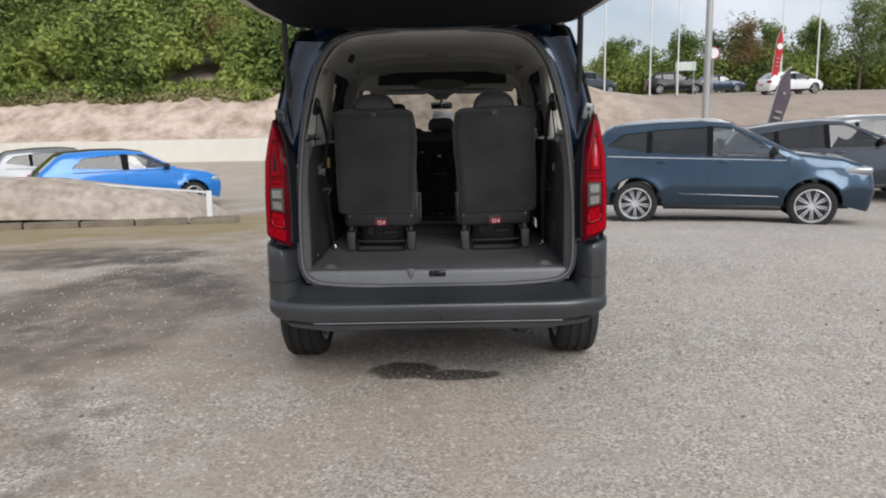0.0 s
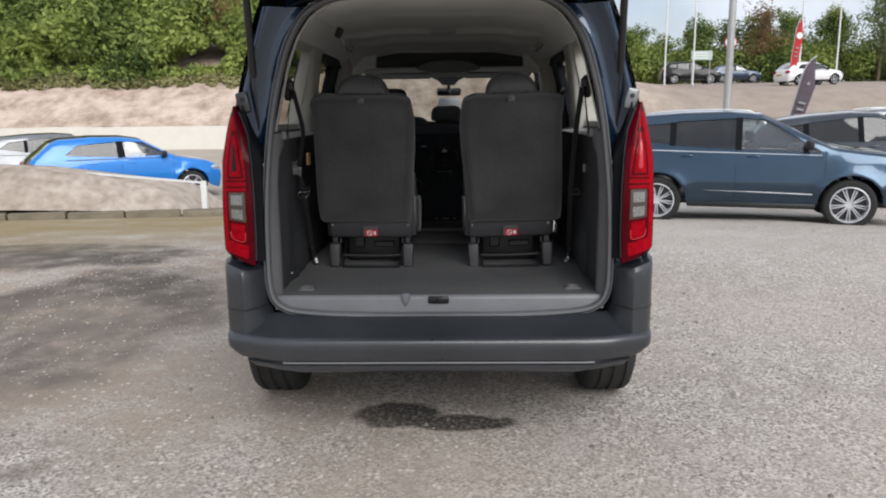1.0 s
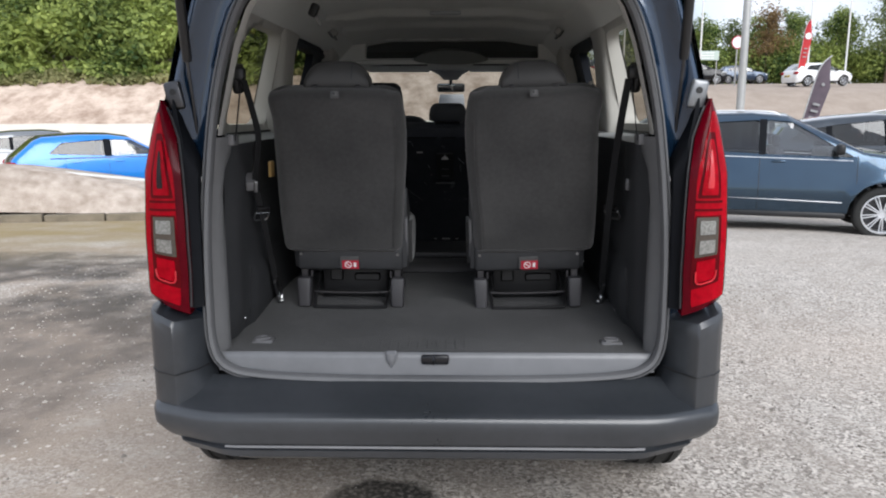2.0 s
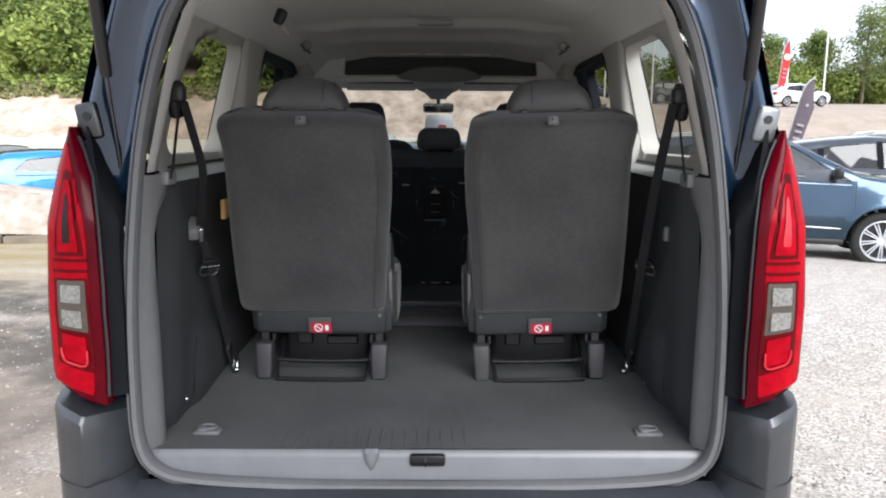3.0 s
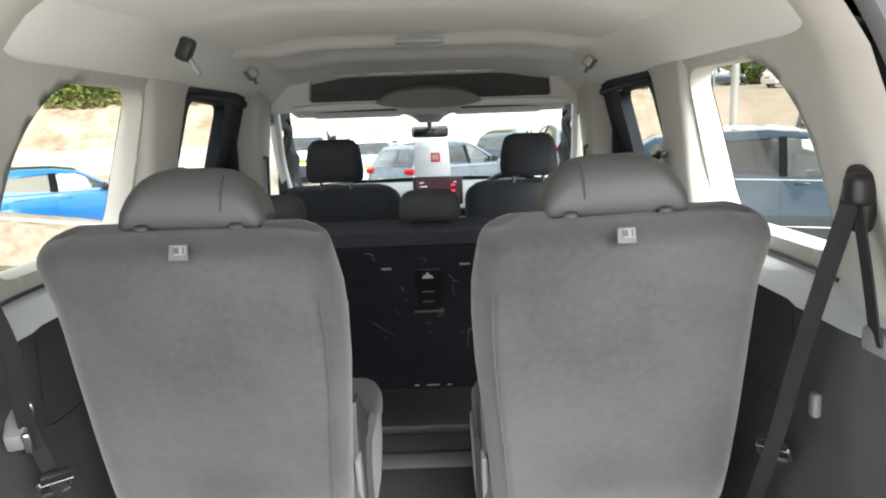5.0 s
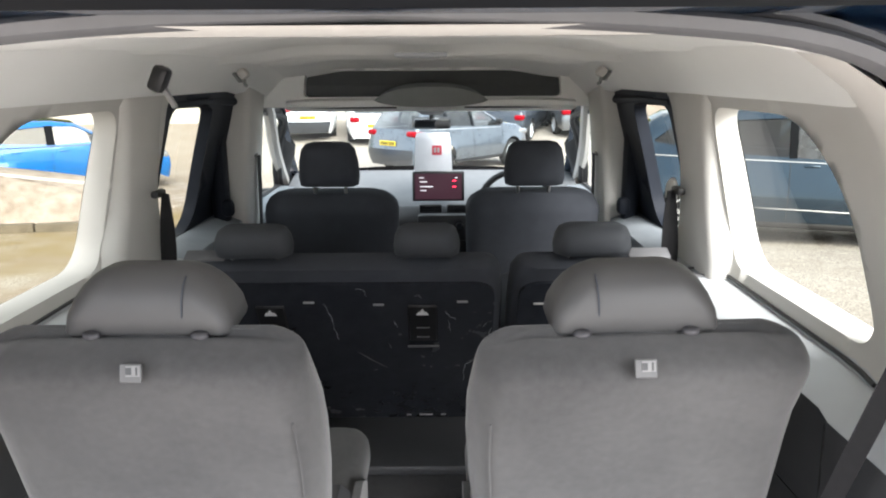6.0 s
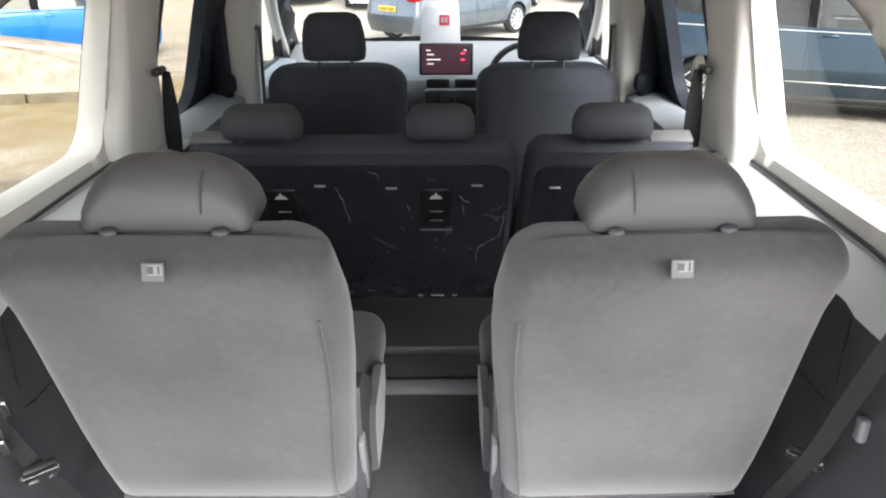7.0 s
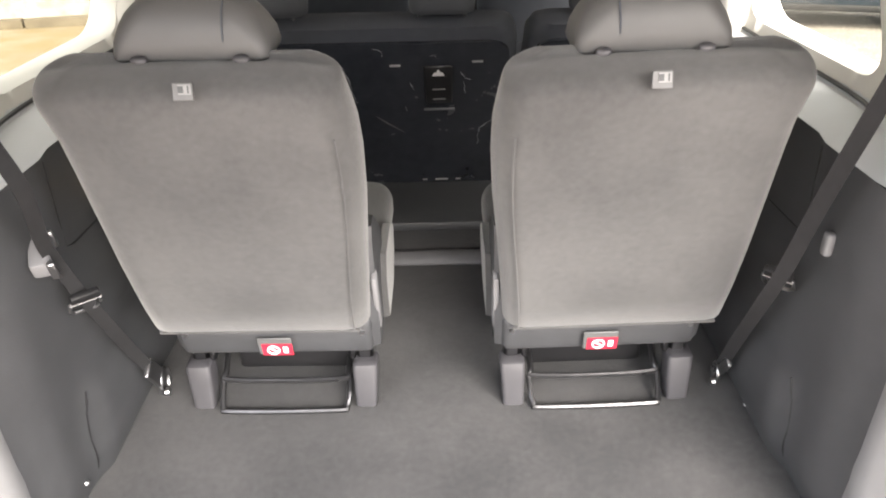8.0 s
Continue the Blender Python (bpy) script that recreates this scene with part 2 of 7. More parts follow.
def leaf_material(name, low, high):
    m = bpy.data.materials.new(name)
    m.use_nodes = True
    n, l = m.node_tree.nodes, m.node_tree.links
    b = n["Principled BSDF"]
    geo = n.new("ShaderNodeNewGeometry")
    co = n.new("ShaderNodeTexCoord")
    ns = n.new("ShaderNodeTexNoise")
    ns.inputs["Scale"].default_value, ns.inputs["Detail"].default_value = 0.26, 5
    l.new(co.outputs["Object"], ns.inputs["Vector"])
    mix = n.new("ShaderNodeMath")
    mix.operation = "MULTIPLY_ADD"
    mix.inputs[1].default_value = 0.34
    l.new(geo.outputs["Random Per Island"], mix.inputs[0])
    sc = n.new("ShaderNodeMath")
    sc.operation = "MULTIPLY"
    sc.inputs[1].default_value = 1.0
    l.new(ns.outputs["Fac"], sc.inputs[0])
    l.new(sc.outputs[0], mix.inputs[2])
    ramp = n.new("ShaderNodeValToRGB")
    ramp.color_ramp.elements[0].position, ramp.color_ramp.elements[1].position = 0.44, 0.85
    ramp.color_ramp.elements[0].color, ramp.color_ramp.elements[1].color = (*low, 1), (*high, 1)
    l.new(mix.outputs[0], ramp.inputs["Fac"])
    l.new(ramp.outputs["Color"], b.inputs["Base Color"])
    b.inputs["Roughness"].default_value = 0.6
    b.inputs["Specular IOR Level"].default_value = 0.3
    # light shining through the blades
    tl, mx = n.new("ShaderNodeBsdfTranslucent"), n.new("ShaderNodeMixShader")
    mx.inputs[0].default_value = 0.42
    l.new(ramp.outputs["Color"], tl.inputs["Color"])
    l.new(b.outputs[0], mx.inputs[1])
    l.new(tl.outputs[0], mx.inputs[2])
    l.new(mx.outputs[0], n["Material Output"].inputs["Surface"])
    return m


LEAF = leaf_material("leaf", (0.040, 0.080, 0.020), (0.40, 0.47, 0.125))
LEAF_DARK = leaf_material("leaf_dark", (0.095, 0.125, 0.05), (0.25, 0.30, 0.11))
LEAF_DRY = leaf_material("leaf_dry", (0.10, 0.12, 0.035), (0.38, 0.36, 0.17))
LEAF_BROWN = leaf_material("leaf_brown", (0.15, 0.10, 0.045), (0.36, 0.24, 0.11))


def ground_material():
    """Pale worn asphalt with chippings, wet stains, a sandy strip by the kerb, and a stony bank further off."""
    m = bpy.data.materials.new("worn_asphalt")
    m.use_nodes = True
    n, l = m.node_tree.nodes, m.node_tree.links
    b = n["Principled BSDF"]
    co = n.new("ShaderNodeTexCoord")
    sep = n.new("ShaderNodeSeparateXYZ")
    l.new(co.outputs["Object"], sep.inputs[0])

    def noise_tex(scale, detail=5, rough=0.55):
        t = n.new("ShaderNodeTexNoise")
        t.inputs["Scale"].default_value, t.inputs["Detail"].default_value, t.inputs["Roughness"].default_value = scale, detail, rough
        l.new(co.outputs["Object"], t.inputs["Vector"])
        return t.outputs["Fac"]

    def math_node(op, a, c=None, clamp=False):
        k = n.new("ShaderNodeMath")
        k.operation, k.use_clamp = op, clamp
        for i, v in enumerate((a, c)):
            if v is None:
                continue
            if isinstance(v, (int, float)):
                k.inputs[i].default_value = v
            else:
                l.new(v, k.inputs[i])
        return k.outputs[0]

    def span(v, lo, hi, a=0.0, c=1.0):
        k = n.new("ShaderNodeMapRange")
        k.inputs["From Min"].default_value, k.inputs["From Max"].default_value = lo, hi
        k.inputs["To Min"].default_value, k.inputs["To Max"].default_value = a, c
        l.new(v, k.inputs["Value"])
        return k.outputs["Result"]

    def blend(f, a, c):
        k = n.new("ShaderNodeMix")
        k.data_type = "RGBA"
        l.new(f, k.inputs["Factor"])
        for key, v in (("A", a), ("B", c)):
            if isinstance(v, tuple):
                k.inputs[key].default_value = (*v, 1)
            else:
                l.new(v, k.inputs[key])
        return k.outputs["Result"]

    def blob(x, y, rx, ry, wobble, scale):
        """1 inside an uneven oval stain, 0 outside."""
        dx = math_node("DIVIDE", math_node("SUBTRACT", sep.outputs["X"], x), rx)
        dy = math_node("DIVIDE", math_node("SUBTRACT", sep.outputs["Y"], y), ry)
        d = math_node("SQRT", math_node("ADD", math_node("MULTIPLY", dx, dx), math_node("MULTIPLY", dy, dy)))
        d = math_node("ADD", d, math_node("MULTIPLY", math_node("SUBTRACT", noise_tex(scale, 5), 0.5), wobble))
        return span(d, 1.10, 0.85)

    vor = n.new("ShaderNodeTexVoronoi")
    vor.inputs["Scale"].default_value = 95
    l.new(co.outputs["Object"], vor.inputs["Vector"])
    stone_tone = n.new("ShaderNodeSeparateColor")
    l.new(vor.outputs["Color"], stone_tone.inputs[0])
    base = blend(span(noise_tex(0.5, 5), 0.35, 0.65), (0.325, 0.287, 0.250), (0.43, 0.385, 0.34))
    chips = blend(span(stone_tone.outputs[0], 0.05, 0.95), (0.115, 0.100, 0.086), (0.80, 0.74, 0.67))
    col = blend(math_node("MULTIPLY", span(noise_tex(5, 5), 0.32, 0.6, 0.25, 0.8), 1.0), base, chips)
    soil = math_node("MULTIPLY", span(noise_tex(0.9, 6, 0.6), 0.36, 0.56), span(sep.outputs["X"], 1.0, -2.2, 0.12, 0.9))
    col = blend(soil, col, (0.29, 0.228, 0.17))
    fines = span(noise_tex(2.6, 6, 0.65), 0.54, 0.66, 0.0, 0.55)
    col = blend(fines, col, (0.48, 0.44, 0.395))
    # scattered pale stones
    big = n.new("ShaderNodeTexVoronoi")
    big.inputs["Scale"].default_value = 34
    l.new(co.outputs["Object"], big.inputs["Vector"])
    tone = n.new("ShaderNodeSeparateColor")
    l.new(big.outputs["Color"], tone.inputs[0])
    stone = math_node("MULTIPLY", span(tone.outputs[1], 0.86, 0.90), span(big.outputs["Distance"], 0.42, 0.30))
    col = blend(math_node("MULTIPLY", stone, 0.75), col, (0.72, 0.66, 0.60))
    # damp and oily stains
    wet = math_node("MAXIMUM", blob(-2.75, 1.75, 1.15, 1.75, 0.9, 1.2), blob(-4.6, 4.4, 2.0, 0.9, 1.4, 0.8))
    wet = math_node("MULTIPLY", wet, span(noise_tex(2.6, 8, 0.72), 0.36, 0.56, 0.30, 1.0))
    wet = math_node("MAXIMUM", wet, math_node("MULTIPLY", blob(-2.5, -0.9, 1.1, 1.5, 1.2, 1.3), span(noise_tex(3.5, 8, 0.7), 0.42, 0.60, 0.0, 0.5)))
    col = blend(wet, col, (0.066, 0.051, 0.037))
    oil = math_node("MAXIMUM", blob(-0.20, 0.21, 0.20, 0.15, 0.8, 9), blob(0.08, 0.12, 0.27, 0.085, 0.8, 9))
    oil = math_node("MULTIPLY", oil, span(noise_tex(45, 3), 0.3, 0.55, 0.55, 1.0))
    col = blend(oil, col, (0.018, 0.018, 0.015))
    # damp sandy strip along the kerb
    off = math_node("ADD", math_node("SUBTRACT", sep.outputs["Y"], math_node("MULTIPLY", sep.outputs["X"], 0.243)), math_node("MULTIPLY", noise_tex(0.8), 0.9))
    strip = math_node("MULTIPLY", span(off, 5.6, 9.0), span(sep.outputs["X"], -1.8, -3.6))
    strip = math_node("MULTIPLY", strip, span(sep.outputs["Y"], 13.0, 11.0))
    col = blend(math_node("MULTIPLY", strip, span(noise_tex(1.4, 6), 0.3, 0.6, 0.45, 0.95)), col, (0.26, 0.195, 0.085))
    # stony bank and earth further off
    bank_tone = blend(span(noise_tex(0.9, 9, 0.72), 0.36, 0.62), (0.30, 0.215, 0.16), (0.62, 0.50, 0.41))
    bank_tone = blend(span(sep.outputs["X"], 5.0, 12.0, 0.0, 0.75), bank_tone, (0.27, 0.225, 0.185))
    bank = span(math_node("ADD", sep.outputs["Z"], math_node("MULTIPLY", noise_tex(0.4), 0.5)), 0.2, 0.7)
    col = blend(bank, col, bank_tone)
    dirt = span(math_node("ADD", sep.outputs["Y"], math_node("MULTIPLY", noise_tex(0.2), 4.0)), 15.0, 22.0)
    col = blend(math_node("MULTIPLY", dirt, span(bank, 0.0, 1.0, 0.75, 0.0)), col, (0.40, 0.345, 0.28))
    l.new(col, b.inputs["Base Color"])
    l.new(span(wet, 0, 1, 0.9, 0.55), b.inputs["Roughness"])
    bp = n.new("ShaderNodeBump")
    bp.inputs["Strength"].default_value, bp.inputs["Distance"].default_value = 0.9, 0.008
    h = math_node("ADD", math_node("MULTIPLY", vor.outputs["Distance"], 0.35), math_node("MULTIPLY", noise_tex(38, 6, 0.7), 1.2))
    l.new(h, bp.inputs["Height"])
    l.new(bp.outputs["Normal"], b.inputs["Normal"])
    return m


GROUND = ground_material()

# ---- mesh tools ----
from mathutils.geometry import delaunay_2d_cdt


def finish(bm, name, mat, smooth=True, angle=38):
    me = bpy.data.meshes.new(name)
    bmesh.ops.remove_doubles(bm, verts=bm.verts, dist=1e-5)
    bm.normal_update()
    bm.to_mesh(me)
    bm.free()
    if smooth:
        me.polygons.foreach_set("use_smooth", [True] * len(me.polygons))
        me.set_sharp_from_angle(angle=radians(angle))
    me.materials.append(mat)
    return me


def part(name, bm, mat, parent, label="", smooth=True, angle=38, shadow=True):
    ob = new(name, finish(bm, name, mat, smooth, angle))
    ob.parent = parent
    ob.visible_shadow = shadow
    return tagged(ob, label)


def thing(name, label, category, group="", kind="", at=None, bm=None, mat=None, angle=38):
    ob = new(name, finish(bm, name, mat, True, angle) if bm else None)
    if at is not None:
        ob.matrix_world = at
    return tagged(ob, label, category, group, kind)


def box(bm, centre, size, r=0.0, seg=2, turn=(0, 0, 0), m=None):
    """A box with rounded edges, turned by degrees."""
    k = bmesh.ops.create_cube(bm, size=1.0)["verts"]
    bmesh.ops.scale(bm, vec=size, verts=k)
    if r:
        edges = list({e for v in k for e in v.link_edges})
        res = bmesh.ops.bevel(bm, geom=edges, offset=r, segments=seg, profile=0.5, affect="EDGES", clamp_overlap=True)
        k = list({v for f in res["faces"] for v in f.verts} | {v for v in k if v.is_valid})
    bmesh.ops.transform(bm, matrix=(m or Matrix()) @ pose(*centre, *turn), verts=k)
    return k


def loft(bm, loops, closed=True, caps=False):
    rows = [[bm.verts.new(p) for p in loop] for loop in loops]
    for a, b in zip(rows, rows[1:]):
        n = len(a)
        for i in range(n if closed else n - 1):
            j = (i + 1) % n
            bm.faces.new((a[i], a[j], b[j], b[i]))
    if caps:
        bm.faces.new(rows[0][::-1])
        bm.faces.new(rows[-1])
    return rows


def rrect(w, d, r, n=4):
    """A rounded rectangle w by d, counter-clockwise, about the origin."""
    r = min(r, w / 2 - 1e-4, d / 2 - 1e-4)
    out = []
    for cx, cy, a0 in ((w / 2 - r, d / 2 - r, 0), (-w / 2 + r, d / 2 - r, 90), (-w / 2 + r, -d / 2 + r, 180), (w / 2 - r, -d / 2 + r, 270)):
        for i in range(n + 1):
            a = radians(a0 + 90 * i / n)
            out.append((cx + r * math.cos(a), cy + r * math.sin(a)))
    return out


def stack(bm, sections, n=4):
    """Rounded-rectangle sections (matrix, width, depth, radius) lofted into one closed cushion."""
    loops = [[m @ Vector((x, y, 0)) for x, y in rrect(w, d, r, n)] for m, w, d, r in sections]
    return loft(bm, loops, True, True)


def pad(bm, m, w, h, d, r, edge=0.04, swell=0.0, taper=0.0, rows=7):
    """A padded cushion: w wide, h high along z, d deep, with rounded ends; taper narrows its foot."""
    secs = []
    for i in range(4):
        a = i / 4 * math.pi / 2
        secs.append((edge * (1 - math.sin(a)) if i else edge, 1 - math.cos(a)))
    zs = [(edge - edge * math.sin(radians(a)), edge * (1 - math.cos(radians(a)))) for a in (90, 65, 40, 20, 0)]
    lev = [(z, c) for z, c in zs] + [(edge + (h - 2 * edge) * k / rows, 0) for k in range(1, rows)] + [(h - z, c) for z, c in zs[::-1]]
    out = []
    for z, c in lev:
        s = z / h
        ww = w * (1 - taper * (1 - s)) - 2 * c
        dd = d + swell * math.sin(math.pi * s) - 1.6 * min(c, d * 0.28)
        out.append((m @ pose(0, 0, z), ww, dd, min(r, dd * 0.49)))
    return stack(bm, out, 5)


def tube(bm, pts, r, n=10, caps=True):
    pts = [Vector(p) for p in pts]
    loops, side = [], None
    for i, p in enumerate(pts):
        d = (pts[min(i + 1, len(pts) - 1)] - pts[max(i - 1, 0)]).normalized()
        if side is None:
            side = d.orthogonal().normalized()
        side = (side - d * side.dot(d)).normalized()
        up = d.cross(side)
        rr = r[i] if isinstance(r, (list, tuple)) else r
        loops.append([p + rr * (math.cos(2 * math.pi * k / n) * side + math.sin(2 * math.pi * k / n) * up) for k in range(n)])
    loft(bm, loops, True, caps)


def smooth_line(pts, n=6):
    """A Catmull-Rom line through the points."""
    p = [Vector(q) for q in pts]
    p = [2 * p[0] - p[1]] + p + [2 * p[-1] - p[-2]]
    out = []
    for a, b, c, d in zip(p, p[1:], p[2:], p[3:]):
        for i in range(n):
            t = i / n
            out.append(0.5 * (2 * b + (c - a) * t + (2 * a - 5 * b + 4 * c - d) * t * t + (3 * b - a - 3 * c + d) * t ** 3))
    return out + [p[-2]]


def strap(bm, pts, wide, thick=0.0025):
    """A webbing strap along pts; wide: half-width vectors, one for each point."""
    loops = []
    for i, p in enumerate(pts):
        d = (pts[min(i + 1, len(pts) - 1)] - pts[max(i - 1, 0)]).normalized()
        w = Vector(wide[i])
        nrm = d.cross(w).normalized() * thick / 2
        loops.append([p - w - nrm, p + w - nrm, p + w + nrm, p - w + nrm])
    loft(bm, loops, True, True)


def revolve(bm, profile, n=32, m=None):
    """Turns (radius, height) pairs about the z axis, then by m."""
    m = m or Matrix()
    loops = [[m @ Vector((r * math.cos(2 * math.pi * k / n), r * math.sin(2 * math.pi * k / n), h)) for k in range(n)] for r, h in profile]
    return loft(bm, loops, True)


def inside(poly, x, y):
    hit = False
    for (x0, y0), (x1, y1) in zip(poly, poly[1:] + poly[:1]):
        if (y0 > y) != (y1 > y) and x < (x1 - x0) * (y - y0) / (y1 - y0) + x0:
            hit = not hit
    return hit


def edge_gap(poly, x, y, closed=True):
    best = 1e9
    for (x0, y0), (x1, y1) in zip(poly, poly[1:] + (poly[:1] if closed else [])):
        dx, dy = x1 - x0, y1 - y0
        t = max(0, min(1, ((x - x0) * dx + (y - y0) * dy) / (dx * dx + dy * dy + 1e-12)))
        best = min(best, math.hypot(x - x0 - t * dx, y - y0 - t * dy))
    return best


def dense(poly, step, closed=True):
    out = []
    for a, b in zip(poly, poly[1:] + (poly[:1] if closed else [])):
        k = max(1, math.ceil(math.hypot(b[0] - a[0], b[1] - a[1]) / step))
        out += [(a[0] + (b[0] - a[0]) * i / k, a[1] + (b[1] - a[1]) * i / k) for i in range(k)]
    return out if closed else out + [poly[-1]]


def rounded(poly, r, n=5):
    """The polygon with each corner rounded; r: one radius or one for each corner."""
    out = []
    k = len(poly)
    for i in range(k):
        p, a, b = Vector(poly[i]), Vector(poly[i - 1]), Vector(poly[(i + 1) % k])
        rr = r[i] if isinstance(r, (list, tuple)) else r
        rr = min(rr, (a - p).length * 0.48, (b - p).length * 0.48)
        u, v = p + (a - p).normalized() * rr, p + (b - p).normalized() * rr
        for j in range(n + 1):
            t = j / n
            q = u * (1 - t) ** 2 + p * 2 * t * (1 - t) + v * t * t
            out.append((q.x, q.y))
    return out


def sheet(bm, outline, holes, f, step=0.08, rims=()):
    """A curved sheet: the outline less its holes in the plane (u, v), laid into space by f(u, v)."""
    outline, holes = dense(outline, step), [dense(h, step) for h in holes]
    pts, edges = [], []
    for loop in [outline] + holes:
        base = len(pts)
        pts += loop
        edges += [(base + i, base + (i + 1) % len(loop)) for i in range(len(loop))]
    us, vs = [p[0] for p in outline], [p[1] for p in outline]

    def keep(u, v, gap):
        return inside(outline, u, v) and not any(inside(h, u, v) for h in holes) and all(edge_gap(h, u, v) > gap for h in [outline] + holes)
    for off in rims:
        for i, p in enumerate(outline):
            a, b = outline[i - 1], outline[(i + 1) % len(outline)]
            d = Vector((b[0] - a[0], b[1] - a[1])).normalized()
            for sgn in (1, -1):
                q = (p[0] - d.y * off * sgn, p[1] + d.x * off * sgn)
                if keep(*q, off * 0.9):
                    pts.append(q)
    lo = max(rims) if rims else 0
    for i in range(int((max(us) - min(us)) / step) + 1):
        for j in range(int((max(vs) - min(vs)) / step) + 1):
            u, v = min(us) + (i + 0.5 + 0.13 * (j % 2)) * step, min(vs) + (j + 0.5) * step
            if keep(u, v, max(0.45 * step, lo + 0.2 * step)):
                pts.append((u, v))
    vs2, _, faces, *_ = delaunay_2d_cdt([Vector(p) for p in pts], edges, [], 0, 1e-6)
    verts = [bm.verts.new(f(p.x, p.y)) for p in vs2]
    for face in faces:
        cu, cv = sum(vs2[i].x for i in face) / 3, sum(vs2[i].y for i in face) / 3
        if inside(outline, cu, cv) and not any(inside(h, cu, cv) for h in holes):
            bm.faces.new([verts[i] for i in face])


def reveal(bm, hole, f, g, step=0.05):
    """The inner rim of an opening, between the sheets f and g."""
    hole = dense(hole, step)
    loft(bm, [[f(*p) for p in hole], [g(*p) for p in hole]], True)


def lerp_table(table, x):
    """Smooth look-up in rows of (x, value)."""
    if x <= table[0][0]:
        return table[0][1]
    for (a, p), (b, q) in zip(table, table[1:]):
        if x <= b:
            return p + (q - p) * (x - a) / (b - a)
    return table[-1][1]


def mirror(bm_in):
    bmesh.ops.scale(bm_in, vec=(-1, 1, 1), verts=bm_in.verts)
    bmesh.ops.reverse_faces(bm_in, faces=bm_in.faces)
    return bm_in


# ---- cars ----
def tyre_mesh(radius, width):
    bm = bmesh.new()
    w, r = width / 2, radius
    prof = [(r * 0.72, -w * 0.8), (r * 0.75, -w * 0.98), (r * 0.86, -w * 1.05), (r * 0.95, -w * 0.94), (r * 0.99, -w * 0.78)]
    for g in (-0.5, 0.0, 0.5):
        prof += [(r, w * (g - 0.10)), (r - 0.008, w * (g - 0.08)), (r - 0.008, w * (g + 0.08)), (r, w * (g + 0.10))]
    prof += [(r * 0.99, w * 0.78), (r * 0.95, w * 0.94), (r * 0.86, w * 1.05), (r * 0.75, w * 0.98), (r * 0.72, w * 0.8), (r * 0.72, -w * 0.8)]
    revolve(bm, prof, 36)
    return bm


def rim_mesh(radius, width, spokes):
    bm = bmesh.new()
    w, r = width / 2, radius * 0.73
    revolve(bm, [(r, -w * 0.9), (r, w * 0.95), (r * 0.95, w * 0.98), (r * 0.92, w * 0.80), (r * 0.90, -w * 0.9), (r, -w * 0.9)], 32)
    revolve(bm, [(0.001, w * 0.72), (r * 0.16, w * 0.72), (r * 0.20, w * 0.6), (r * 0.20, w * 0.2), (0.001, w * 0.2)], 20)
    for i in range(spokes):
        a = 360 * i / spokes
        for s in (-1, 1):
            box(bm, (r * 0.55, s * r * 0.055, w * 0.62), (r * 0.80, r * 0.055, w * 0.22), 0.004, 1, (0, 8, s * 3.5), pose(0, 0, 0, 0, 0, a))
    return bm


def brake_mesh(radius, width):
    bm = bmesh.new()
    w, r = width / 2, radius * 0.62
    revolve(bm, [(0.001, -w * 0.2), (r, -w * 0.2), (r, -w * 0.35), (0.001, -w * 0.35)], 24)
    return bm


def add_wheel(parent, x, y, z, radius, width, spokes, side):
    m = pose(x, y, z, 0, 90 * side, 0)
    wheel = new("wheel", None)
    wheel.parent, wheel.matrix_local = parent, m
    part("tyre", tyre_mesh(radius, width), TYRE, wheel, "black rubber tyre")
    part("rim", rim_mesh(radius, width, spokes), ALLOY, wheel, "silver alloy rim")
    part("brake_disc", brake_mesh(radius, width), DARK_METAL, wheel)
    return wheel


def arch(y, z, r, n=10):
    return [(y + r * math.cos(a), z + r * math.sin(a)) for a in [math.pi * i / n for i in range(n + 1)]]


def car_half_width(spec):
    half, lo, hi = spec["W"] / 2, spec["rear"], spec["front"]
    belt, H = spec["belt"], spec["H"]

    def fx(y, z):
        a = max(0.0, (abs(y - (lo + hi) / 2) / ((hi - lo) / 2)))
        w = half * (1 - spec.get("plan", 0.13) * a ** 5)
        if z > belt:
            w -= spec.get("lean", 0.20) * ((z - belt) / (H - belt)) ** 1.25
        elif z < 0.55:
            w -= 0.05 * ((0.55 - z) / 0.35) ** 2
        w -= 0.012 * math.exp(-((z - belt * 0.72) / 0.05) ** 2)
        if spec.get("bulge"):
            w -= spec["bulge"] * min(1.0, abs(z - 0.66) / 0.42) ** 2
            w += 0.020 * (smooth_step(0.50, 0.56, z) - smooth_step(0.56, 0.74, z)) - 0.014 * smooth_step(0.875, 0.895, z)
        return w
    return fx


